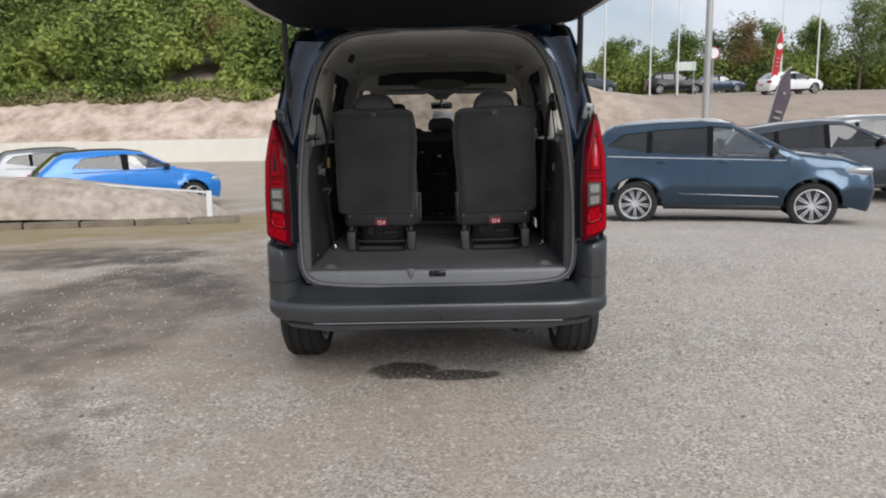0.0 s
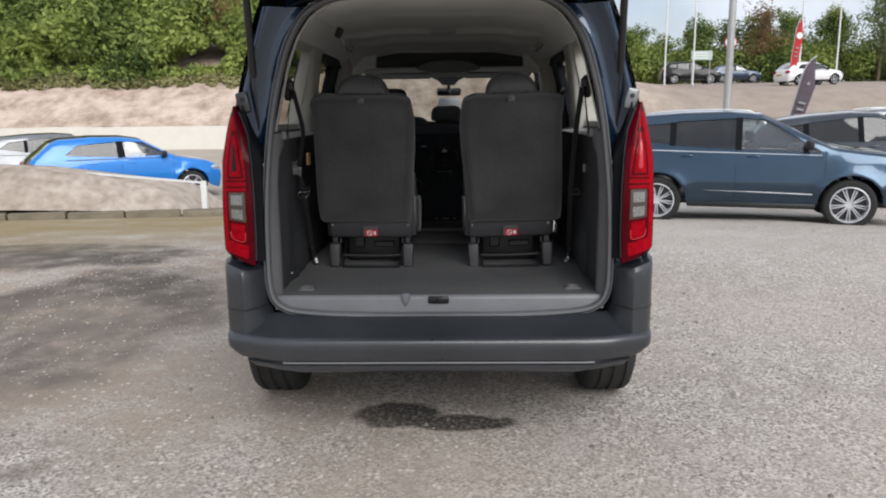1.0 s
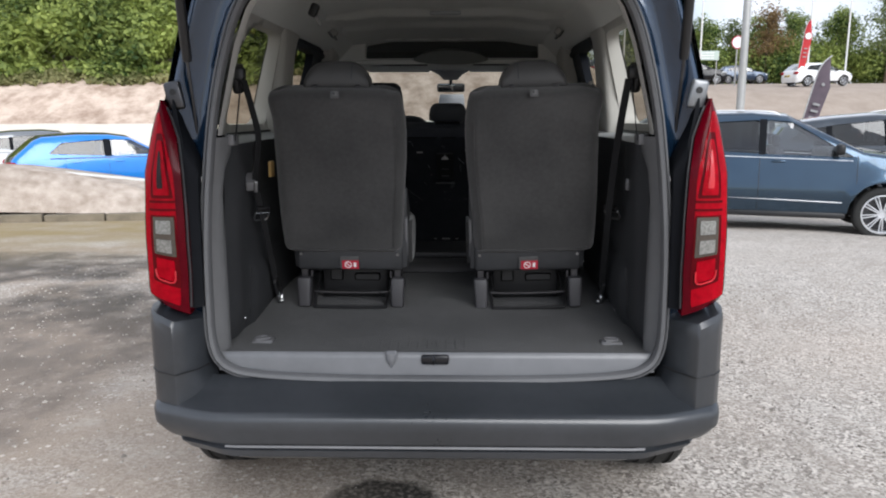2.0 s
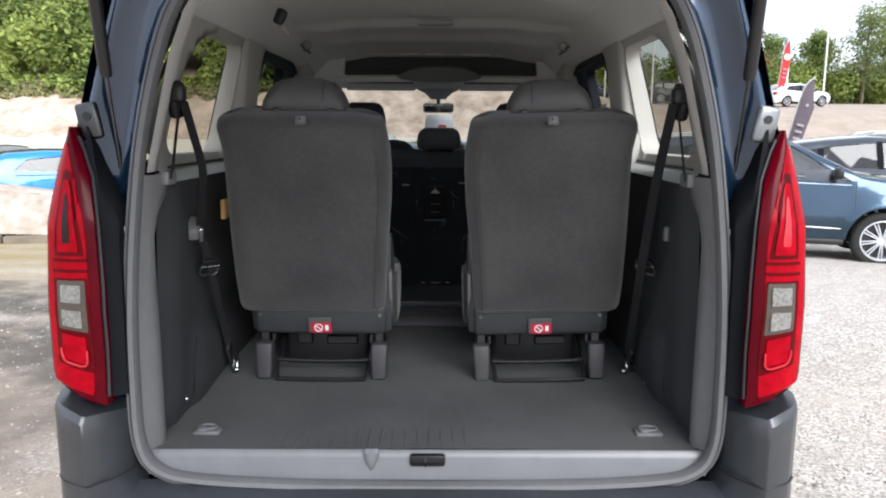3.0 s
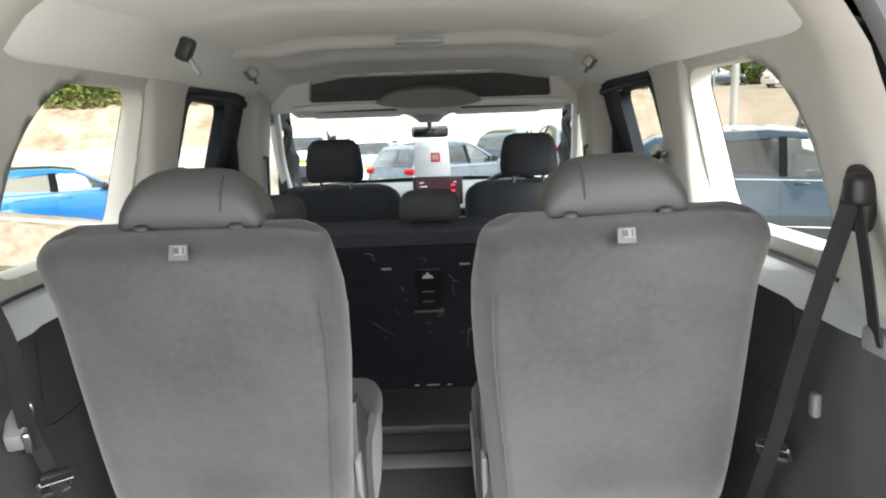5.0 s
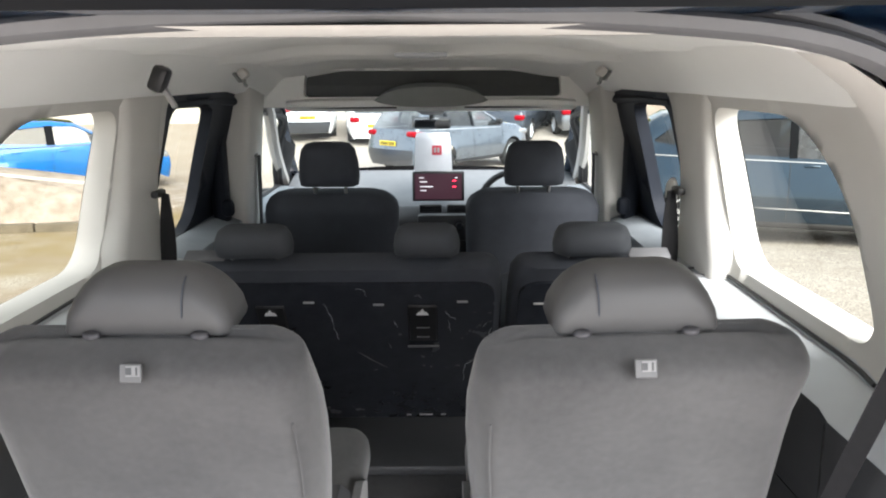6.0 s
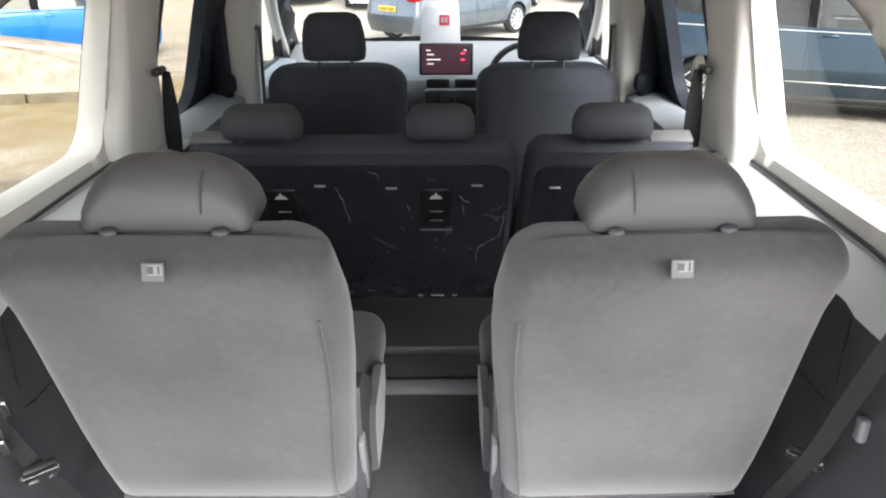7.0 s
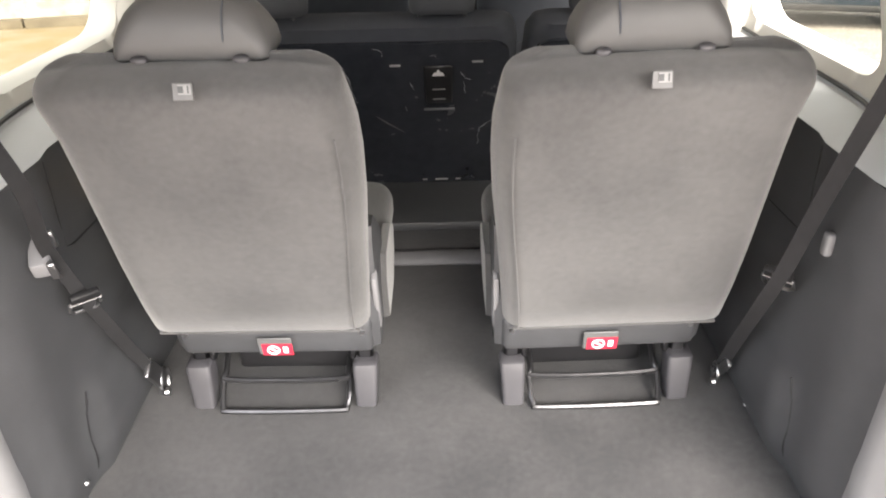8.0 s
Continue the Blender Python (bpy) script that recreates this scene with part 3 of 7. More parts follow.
def build_car(spec, paint_mat, at, name, label, category, group=""):
    """A parked car facing +y in its own space: painted shell, glass, wheels, lamps, bumpers and mirrors."""
    root = thing(name, label, category, group, at=at)
    fx = car_half_width(spec)
    wr, axles, top = spec["wheel"], spec["axles"], spec["top"]
    low = spec.get("low", 0.22)
    line = [(p[0], p[1]) for p in top]
    foot = [(line[-1][0] - 0.05, low)]
    for ax in sorted(axles, reverse=True):
        foot += [(q[0], max(low, q[1])) for q in arch(ax, wr, wr + 0.07) if q[1] >= low]
    foot += [(line[0][0] + 0.05, low)]
    outline = line + foot
    r = 0.09
    upper = [p for p in line]

    def skin(s, off=0.0):
        def f(u, v):
            d = edge_gap(upper, u, v, False)
            x = fx(u, v) - off
            if d < r:
                x -= (r - math.sqrt(max(0, r * r - (r - d) ** 2))) * 0.9
            for ax in axles:
                q = math.hypot(u - ax, v - wr)
                x += 0.02 * math.exp(-((q - wr - 0.09) / 0.05) ** 2)
            return (s * x, u, v)
        return f
    bodies = []
    wins = [rounded(w, 0.05, 4) for w in spec["windows"]]
    for s in (-1, 1):
        bm = bmesh.new()
        sheet(bm, outline, wins, skin(s), 0.12, (0.012, 0.035, 0.07))
        bodies.append(part("side_panel", bm, paint_mat, root, smooth=True, angle=50))
        for k, w in enumerate(wins):
            bm = bmesh.new()
            sheet(bm, w, [], skin(s, 0.018), 0.2)
            privacy = k < len(wins) - 1 or spec.get("dark_glass")
            part("side_window", bm, PRIVACY_GLASS if privacy else CAR_GLASS, root, "dark tinted side window" if privacy else "clear front side window", shadow=False)
        bm = bmesh.new()
        for w in wins:
            reveal(bm, w, skin(s, -0.003), skin(s, 0.022), 0.1)
        part("window_rubber", bm, BLACK_PLASTIC, root)
        bm = bmesh.new()
        for a, b in zip(sorted(axles), sorted(axles)[1:]):
            box(bm, (s * (fx(0, 0.3) + 0.0), (a + b) / 2, low + 0.05), (0.05, b - a - 2 * wr - 0.16, 0.08), 0.02, 2)
        part("sill_trim", bm, BLACK_PLASTIC, root)
        for a, b in zip(spec["windows"], spec["windows"][1:]):
            bm = bmesh.new()
            za, zb = max(a[1][1], b[0][1]) - 0.01, min(a[2][1], b[3][1]) + 0.01
            sheet(bm, [(a[1][0] - 0.01, za), (b[0][0] + 0.01, za), (b[0][0] + 0.01, zb), (a[1][0] - 0.01, zb)], [], skin(s, -0.004), 0.12)
            part("pillar_cover", bm, GATE_LINING, root, "black pillar between the side windows")
        if spec.get("strip"):
            bm = bmesh.new()
            ya, yb = min(axles) + wr + 0.14, max(axles) - wr - 0.14
            # bright tube stands for the highlight on the lower door crease
            tube(bm, [(s * (fx(ya + (yb - ya) * i / 10, 0.5) + 0.006), ya + (yb - ya) * i / 10, 0.53 - 0.04 * i / 10) for i in range(11)], [0.006] + [0.010] * 9 + [0.006], 8)
            part("crease_glint", bm, METAL, root, "bright line for the highlight on the lower door crease")
        for y in spec["handles"]:
            bm = bmesh.new()
            hz = spec["belt"] - 0.10
            box(bm, (s * (fx(y, hz) + 0.012), y, hz), (0.03, 0.17, 0.03), 0.012, 2)
            part("door_handle", bm, paint_mat, root)
        for y in spec["gaps"]:
            bm = bmesh.new()
            zs = [low + 0.12 + (spec["belt"] - low - 0.14) * i / 8 for i in range(9)]
            tube(bm, [(s * (fx(y, z) + 0.0005), y, z) for z in zs], 0.004, 5)
            part("door_gap", bm, BLACK_PLASTIC, root)
        my = spec["mirror"]
        bm = bmesh.new()
        box(bm, (s * (fx(my, spec["belt"]) + 0.10), my, spec["belt"] + 0.07), (0.20, 0.10, 0.14), 0.04, 3)
        box(bm, (s * (fx(my, spec["belt"]) + 0.01), my, spec["belt"] + 0.02), (0.10, 0.05, 0.05), 0.012, 2)
        part("door_mirror", bm, paint_mat if spec.get("mirror_paint") else BLACK_PLASTIC, root)
        if spec.get("rails"):
            bm = bmesh.new()
            z0, (ya, yb) = spec["H"], spec["rails"]
            tube(bm, smooth_line([(s * (fx(0, z0 - 0.02) - 0.06), ya, lerp_table(line_table(line), ya) + 0.0),
                                  (s * (fx(0, z0 - 0.02) - 0.05), ya + 0.15, lerp_table(line_table(line), ya + 0.15) + 0.032),
                                  (s * (fx(0, z0 - 0.02) - 0.05), (ya + yb) / 2, lerp_table(line_table(line), (ya + yb) / 2) + 0.032),
                                  (s * (fx(0, z0 - 0.02) - 0.05), yb - 0.15, lerp_table(line_table(line), yb - 0.15) + 0.032),
                                  (s * (fx(0, z0 - 0.02) - 0.06), yb, lerp_table(line_table(line), yb) + 0.0)], 5), 0.011, 8)
            part("roof_rail", bm, ALLOY, root, "silver roof rail")
        # chrome strip under the windows
        bm = bmesh.new()
        ya, yb = min(p[0] for w in wins for p in w), max(p[0] for w in wins for p in w)
        tube(bm, [(s * (fx(ya + (yb - ya) * i / 12, spec["belt"] - 0.02) + 0.004), ya + (yb - ya) * i / 12, spec["belt"] - 0.012 - spec.get("rise", 0.0) * i / 12) for i in range(13)], 0.008, 6)
        part("belt_strip", bm, ALLOY if spec.get("chrome") else BLACK_PLASTIC, root)
    # the skin across the car, segment by segment
    runs = []
    for (y0, z0, kind), (y1, z1, _) in zip(top, top[1:]):
        if runs and runs[-1][0] == kind:
            runs[-1][1].append((y1, z1))
        else:
            runs.append([kind, [(y0, z0), (y1, z1)]])
    mats = {"paint": (paint_mat, "body_panel"), "roof": (BLACK_PAINT if spec.get("dark_roof") else paint_mat, "roof"), "screen": (CAR_GLASS, "windscreen"), "rear": (CAR_GLASS, "rear_window"),
            "bumper": (BUMPER if not spec.get("painted_bumper") else paint_mat, "bumper"), "bonnet": (paint_mat, "bonnet"), "gate": (BLACK_PAINT if spec.get("dark_roof") else paint_mat, "tailgate"), "grille": (BLACK_PLASTIC, "grille")}
    for kind, pts in runs:
        bm = bmesh.new()
        pts = dense(pts, 0.12, False)
        loops = []
        for y, z in pts:
            d = edge_gap(upper, y, z, False)
            e = fx(y, z) - r * 0.9
            row = []
            for i in range(15):
                u = -1 + 2 * i / 14
                bow = (1 - u * u) * spec.get("bow", 0.06)
                end = max(0.0, abs(y - (spec["rear"] + spec["front"]) / 2) / ((spec["front"] - spec["rear"]) / 2) - 0.55) / 0.45
                sg = 1 if y > (spec["rear"] + spec["front"]) / 2 else -1
                row.append((u * e, y + sg * bow * 1.6 * end, z + bow * (1 - end) * 0.6))
            loops.append(row)
        loft(bm, loops, False)
        mt, nm = mats[kind]
        part(nm, bm, mt, root, shadow=kind not in ("screen", "rear"))
    for s in (-1, 1):
        for ax in axles:
            add_wheel(root, s * (spec["W"] / 2 - 0.125), ax, wr, wr, 0.215, spec.get("spokes", 10), s)
        for nm, mt, (y, z), size in (("headlamp", HEADLAMP, spec["head"], spec.get("head_size", (0.34, 0.26, 0.13))), ("tail_lamp", RED_LENS, spec["tail"], spec.get("tail_size", (0.30, 0.22, 0.16)))):
            bm = bmesh.new()
            box(bm, (s * (fx(y, z) - size[0] / 2 + 0.015), y, z), size, 0.05, 3)
            part(nm, bm, mt, root)
    bm = bmesh.new()
    box(bm, (0, spec["rear"] - 0.075, spec["plate"]), (0.52, 0.02, 0.112), 0.004, 1)
    pl = part("number_plate", bm, PLATE_YELLOW, root, "yellow rear plate")
    bm = bmesh.new()
    for i in range(7):
        box(bm, (-0.20 + 0.065 * i + (0.02 if i > 3 else 0), spec["rear"] - 0.087, spec["plate"]), (0.036, 0.006, 0.07), 0.0)
    part("plate_bar", bm, BLACK_PLASTIC, pl, smooth=False)
    bm = bmesh.new()
    ya, yb = spec["rear"] + 0.25, spec["front"] - 0.3
    box(bm, (0, (ya + yb) / 2, low + 0.08), (spec["W"] - 0.55, yb - ya, 0.10), 0.02, 1)
    part("underbody", bm, BLACK_PLASTIC, root)
    # cabin: seats with head restraints and a dark floor seen through the glass
    for y in spec["seats"]:
        for x in (-0.36, 0.36):
            bm = bmesh.new()
            pad(bm, pose(x, y, 0.62, 14, 0, 0), 0.48, 0.58, 0.14, 0.05, 0.05)
            pad(bm, pose(x, y - 0.14, 1.20, 10, 0, 0), 0.24, 0.16, 0.09, 0.04, 0.03, rows=2)
            part("cabin_seat", bm, FRONT_FABRIC, root)
    bm = bmesh.new()
    box(bm, (0, spec["dash"], spec["belt"] - 0.08), (spec["W"] - 0.36, 0.5, 0.25), 0.08, 3)
    part("dashboard", bm, BLACK_PLASTIC, root)
    return root


def line_table(line):
    out = []
    for y, z in sorted(line):
        if not out or y > out[-1][0] + 1e-6:
            out.append((y, z))
    return out


SUV = dict(W=1.84, H=1.66, rear=-2.25, front=2.14, belt=1.12, rise=0.07, bulge=0.06, wheel=0.35, axles=(-1.32, 1.37), lean=0.19, low=0.26,
           top=[(-2.21, 0.28, "bumper"), (-2.25, 0.50, "bumper"), (-2.24, 0.66, "gate"), (-2.17, 1.02, "gate"), (-2.13, 1.12, "rear"), (-1.84, 1.52, "roof"),
                (-1.70, 1.60, "roof"), (-1.0, 1.650, "roof"), (-0.35, 1.665, "roof"), (0.10, 1.62, "screen"), (1.02, 1.15, "bonnet"), (1.68, 1.07, "bonnet"),
                (2.00, 0.95, "bonnet"), (2.11, 0.80, "grille"), (2.14, 0.56, "bumper"), (2.10, 0.30, "bumper")],
           windows=[[(-1.80, 1.27), (-1.16, 1.175), (-1.16, 1.50), (-1.55, 1.46)], [(-1.09, 1.165), (-0.24, 1.115), (-0.24, 1.565), (-1.09, 1.52)],
                    [(-0.17, 1.11), (0.92, 1.08), (0.15, 1.54), (-0.17, 1.57)]],
           handles=(-0.92, 0.0), gaps=(-1.13, -0.23, 0.95), mirror=0.72, head=(1.88, 0.88), head_size=(0.30, 0.42, 0.12), tail=(-2.06, 1.02), tail_size=(0.30, 0.34, 0.13), plate=0.80, seats=(-0.85, 0.15), dash=0.85,
           rails=(-1.55, 0.0), chrome=True, painted_bumper=False, spokes=9)
HATCH = dict(bulge=0.045, W=1.76, H=1.45, rear=-2.03, front=2.03, belt=0.93, wheel=0.32, axles=(-1.22, 1.32), lean=0.20, low=0.22,
             top=[(-2.00, 0.26, "bumper"), (-2.03, 0.50, "bumper"), (-2.01, 0.64, "gate"), (-1.94, 0.94, "gate"), (-1.88, 1.02, "rear"), (-1.52, 1.34, "roof"),
                  (-1.36, 1.41, "roof"), (-0.7, 1.45, "roof"), (-0.1, 1.44, "roof"), (0.30, 1.38, "screen"), (1.02, 0.98, "bonnet"), (1.66, 0.88, "bonnet"),
                  (1.94, 0.76, "bonnet"), (2.01, 0.64, "grille"), (2.03, 0.46, "bumper"), (2.00, 0.24, "bumper")],
             windows=[[(-1.34, 1.04), (-0.22, 0.95), (-0.22, 1.35), (-1.05, 1.29)], [(-0.10, 0.95), (0.88, 0.98), (0.30, 1.33), (-0.10, 1.35)]],
             handles=(-0.75, 0.05), gaps=(-0.98, -0.16, 0.92), mirror=0.72, head=(1.84, 0.70), tail=(-1.94, 0.84), plate=0.66, seats=(-0.8, 0.1), dash=0.78,
             rails=None, chrome=False, painted_bumper=True, spokes=5, mirror_paint=False)

# ---- the yard and what lies round it ----
def smooth_step(a, b, x):
    t = max(0.0, min(1.0, (x - a) / (b - a)))
    return t * t * (3 - 2 * t)


def ground_z(x, y):
    z = -0.56 * smooth_step(3.0, 15.0, y) ** 0.8
    z -= 0.13 * smooth_step(-3, -7, x) * smooth_step(11.5, 15, y) + 0.06 * smooth_step(4.6, 6.4, x) * smooth_step(4, 6, y) * smooth_step(12, 9.5, y)
    z += 0.68 * smooth_step(20, 28, y) + 0.30 * smooth_step(6.0, 8.2, x) * smooth_step(9.3, 12, y) * smooth_step(32, 22, y)
    rough = noise.fractal(Vector((x * 0.16, y * 0.16, 3.0)), 0.6, 2.1, 5)
    bank = smooth_step(29.5, 37.0 + 3.0 * smooth_step(8, 14, x), y)
    top = 2.9 - 0.35 * smooth_step(8, 14, x)
    top += 1.25 * smooth_step(-11, -5, x) * smooth_step(9, 5, x) + 0.35 * smooth_step(-8, -13, x)
    z += bank * top + bank * (1 - smooth_step(4, 10, x) * 0.92) * 0.45 * rough
    if y > 36:
        left = 1 - smooth_step(-3, 7, x)
        z += left * min(0.34 * max(0, y - 37), 9.0) + (1 - left) * 0.05 * min(y - 40, 20) * (y > 40)
    return z


def ground_sheet():
    def axis(lo, hi, near_lo, near_hi, fine):
        out, v = [], near_lo
        while v <= near_hi:
            out.append(v)
            v += fine
        step, a, b = fine, near_lo, out[-1]
        while a > lo or b < hi:
            step *= 1.35
            a, b = a - step, b + step
            out = [max(a, lo)] * (a > lo - step) + out + [min(b, hi)] * (b < hi + step)
        return sorted(set(out))
    xs, ys = axis(-700, 700, -36, 36, 0.8), axis(-700, 700, -6, 56, 0.8)
    bm = bmesh.new()
    loft(bm, [[(x, y, ground_z(x, y)) for x in xs] for y in ys], False)
    ob = new("ground", finish(bm, "ground", GROUND, True, 80))
    return tagged(ob, "pale worn asphalt yard with chippings, damp stains and a stony bank", "ground", kind="structure")


ground_sheet()


def pebbles():
    """Loose chippings on the asphalt behind the van."""
    rnd = random.Random(4)
    bm = bmesh.new()
    for _ in range(7500):
        x, y = rnd.uniform(-3.6, 3.6), rnd.uniform(-3.4, 4.5)
        s = rnd.uniform(0.003, 0.009) * (1.9 if rnd.random() < 0.08 else 1)
        z = ground_z(x, y)
        top = bm.verts.new((x + rnd.uniform(-s, s) * 0.4, y + rnd.uniform(-s, s) * 0.4, z + s * rnd.uniform(0.6, 1.0)))
        ring = []
        a0 = rnd.uniform(0, 6)
        for k in range(5):
            a, q = a0 + k * 1.2566, s * rnd.uniform(0.7, 1.3)
            ring.append(bm.verts.new((x + q * math.cos(a), y + q * math.sin(a), z - 0.001)))
        for k in range(5):
            bm.faces.new((ring[k], ring[(k + 1) % 5], top))
    m = leaf_material("chippings", (0.13, 0.115, 0.10), (0.68, 0.63, 0.57))
    ob = new("chippings", finish(bm, "chippings", m, False))
    tagged(ob, "small pale loose chippings scattered on the asphalt", "gravel", kind="stuff")


pebbles()


def kerb_y(x):
    return 9.78 + 0.222 * (x + 4.35)


def kerb_and_ramp():
    root = thing("kerb", "low worn stone kerb edging the yard", "kerb", kind="structure")
    rnd = random.Random(2)
    base = bmesh.new()
    box(base, (0, 0, 0), (0.90, 0.14, 0.24), 0.018, 2)
    shared = finish(base, "kerb_stone", KERB_STONE)
    for i in range(18):
        x = -4.35 - 0.915 * i
        ob = new("kerb_stone", shared)
        ob.parent = root
        ob.matrix_local = pose(x, kerb_y(x) + rnd.uniform(-0.01, 0.01), ground_z(x, kerb_y(x)) + rnd.uniform(-0.005, 0.008), 0, 0, math.degrees(math.atan(0.243)) + rnd.uniform(-0.6, 0.6))
    bm = bmesh.new()
    rows = []
    for i in range(33):
        x = -4.66 - 0.13 * i if i < 8 else -5.57 - 0.62 * (i - 7)
        h = lerp_table([(0, -0.04), (0.13, 0.06), (0.60, 0.50), (0.95, 0.60), (2.8, 0.92), (7.3, 1.12), (17, 1.2)], -4.66 - x)
        row = []
        for d, k in ((0.07, 0.18), (0.30, 0.55), (0.7, 0.92), (1.3, 1.0), (2.4, 0.9), (3.0, -0.2)):
            y = kerb_y(x) + d
            n = noise.fractal(Vector((x * 0.9, d * 1.2, 0)), 0.7, 2.0, 4) * 0.05
            row.append((x, y, ground_z(x, y) + h * k - 0.05 * (h < 0) + n * (0.2 < d < 2.8) * smooth_step(0.1, 0.5, h)))
        rows.append(row)
    loft(bm, rows, False)
    ob = new("concrete_ramp", finish(bm, "concrete_ramp", CONCRETE, True, 60))
    tagged(ob, "low weathered pale concrete ramp behind the kerb", "ramp", kind="structure")
    # white steel rail on the ramp
    rail = thing("guard_rail", "white painted steel rail on short posts", "rail")
    def rail_point(i):
        x = -4.5 - 0.42 * i
        y = kerb_y(x) + 0.25 + 0.16 * i
        return x, y, 0.20 + 0.030 * i
    pts = [rail_point(i) for i in range(7)]
    bm = bmesh.new()
    loft(bm, [[(x, y - 0.02, z - 0.018), (x, y + 0.02, z - 0.018), (x, y + 0.02, z + 0.018), (x, y - 0.02, z + 0.018)] for x, y, z in pts], True, True)
    part("rail_bar", bm, WHITE_STEEL, rail)
    for x, y, z in (pts[0], pts[6]):
        bm = bmesh.new()
        g = ground_z(x, y) - 0.05
        box(bm, (x, y, (g + z) / 2), (0.10, 0.06, z - g + 0.06), 0.008, 1)
        part("rail_post", bm, WHITE_STEEL, rail)
    bm = bmesh.new()
    box(bm, (pts[0][0] + 0.12, pts[0][1] - 0.1, ground_z(*pts[0][:2]) + 0.05), (0.75, 0.45, 0.14), 0.03, 2, (0, 0, 13))
    ob = thing("kerb_block", "rough stone block closing the end of the kerb", "kerb", kind="structure", bm=bm, mat=KERB_STONE)


kerb_and_ramp()


def white_wall():
    bm = bmesh.new()
    rows = []
    for i in range(60):
        x = -42 + 0.8 * i
        y = 28.3 + 0.02 * x + 0.06 * math.sin(x)
        g = ground_z(x, y)
        h = 0.95 + 0.05 * noise.noise(Vector((x * 0.5, 0, 0)))
        rows.append([(x, y, g - 0.2), (x, y + 0.02, g + h), (x, y + 0.32, g + h + 0.02), (x, y + 0.34, g - 0.2)])
    loft(bm, rows, False)
    ob = new("retaining_wall", finish(bm, "retaining_wall", WHITE_WALL, True, 30))
    tagged(ob, "long low whitewashed wall at the foot of the bank", "wall", kind="structure")


white_wall()


def leaf_cloud(name, clumps, mat, seed, low, high):
    """Many small folded leaves round the clumps (x, y, z, radius, height factor, count), facing outwards and up."""
    rng = np.random.default_rng(seed)
    pos, nrm = [], []
    for x, y, z, r, tall, count in clumps:
        d = rng.normal(size=(count, 3))
        d /= np.linalg.norm(d, axis=1)[:, None]
        q = r * rng.uniform(0.35, 1.0, (count, 1)) ** 0.55 * (1 + 0.22 * np.sin(d[:, :1] * 5 + x * 3) * np.sin(d[:, 1:2] * 4 + y * 2 + d[:, 2:3] * 5))
        pos.append(np.array((x, y, z)) + d * q * np.array((1, 1, tall)))
        nrm.append(d + np.array((0, 0, 0.55)) + rng.normal(0, 0.55, (count, 3)))
    pos, nrm = np.concatenate(pos), np.concatenate(nrm)
    nrm /= np.linalg.norm(nrm, axis=1)[:, None]
    n = len(pos)
    side = np.cross(nrm, rng.normal(size=(n, 3)))
    side /= np.linalg.norm(side, axis=1)[:, None] + 1e-9
    cross = np.cross(nrm, side)
    size = rng.uniform(low, high, (n, 1))
    quad = np.stack((pos - side * size, pos - cross * size * 0.5 - nrm * size * 0.15, pos + side * size, pos + cross * size * 0.5 - nrm * size * 0.15), 1).reshape(-1, 3)
    k = np.arange(n)[:, None] * 4
    tris = np.concatenate((k + np.array((0, 1, 2)), k + np.array((0, 2, 3))), 1).reshape(-1, 3)
    me = bpy.data.meshes.new(name)
    me.vertices.add(len(quad))
    me.vertices.foreach_set("co", quad.astype(np.float32).ravel())
    me.loops.add(tris.size)
    me.loops.foreach_set("vertex_index", tris.astype(np.int32).ravel())
    me.polygons.add(len(tris))
    me.polygons.foreach_set("loop_start", np.arange(len(tris), dtype=np.int32) * 3)
    me.update(calc_edges=True)
    me.materials.append(mat)
    return me


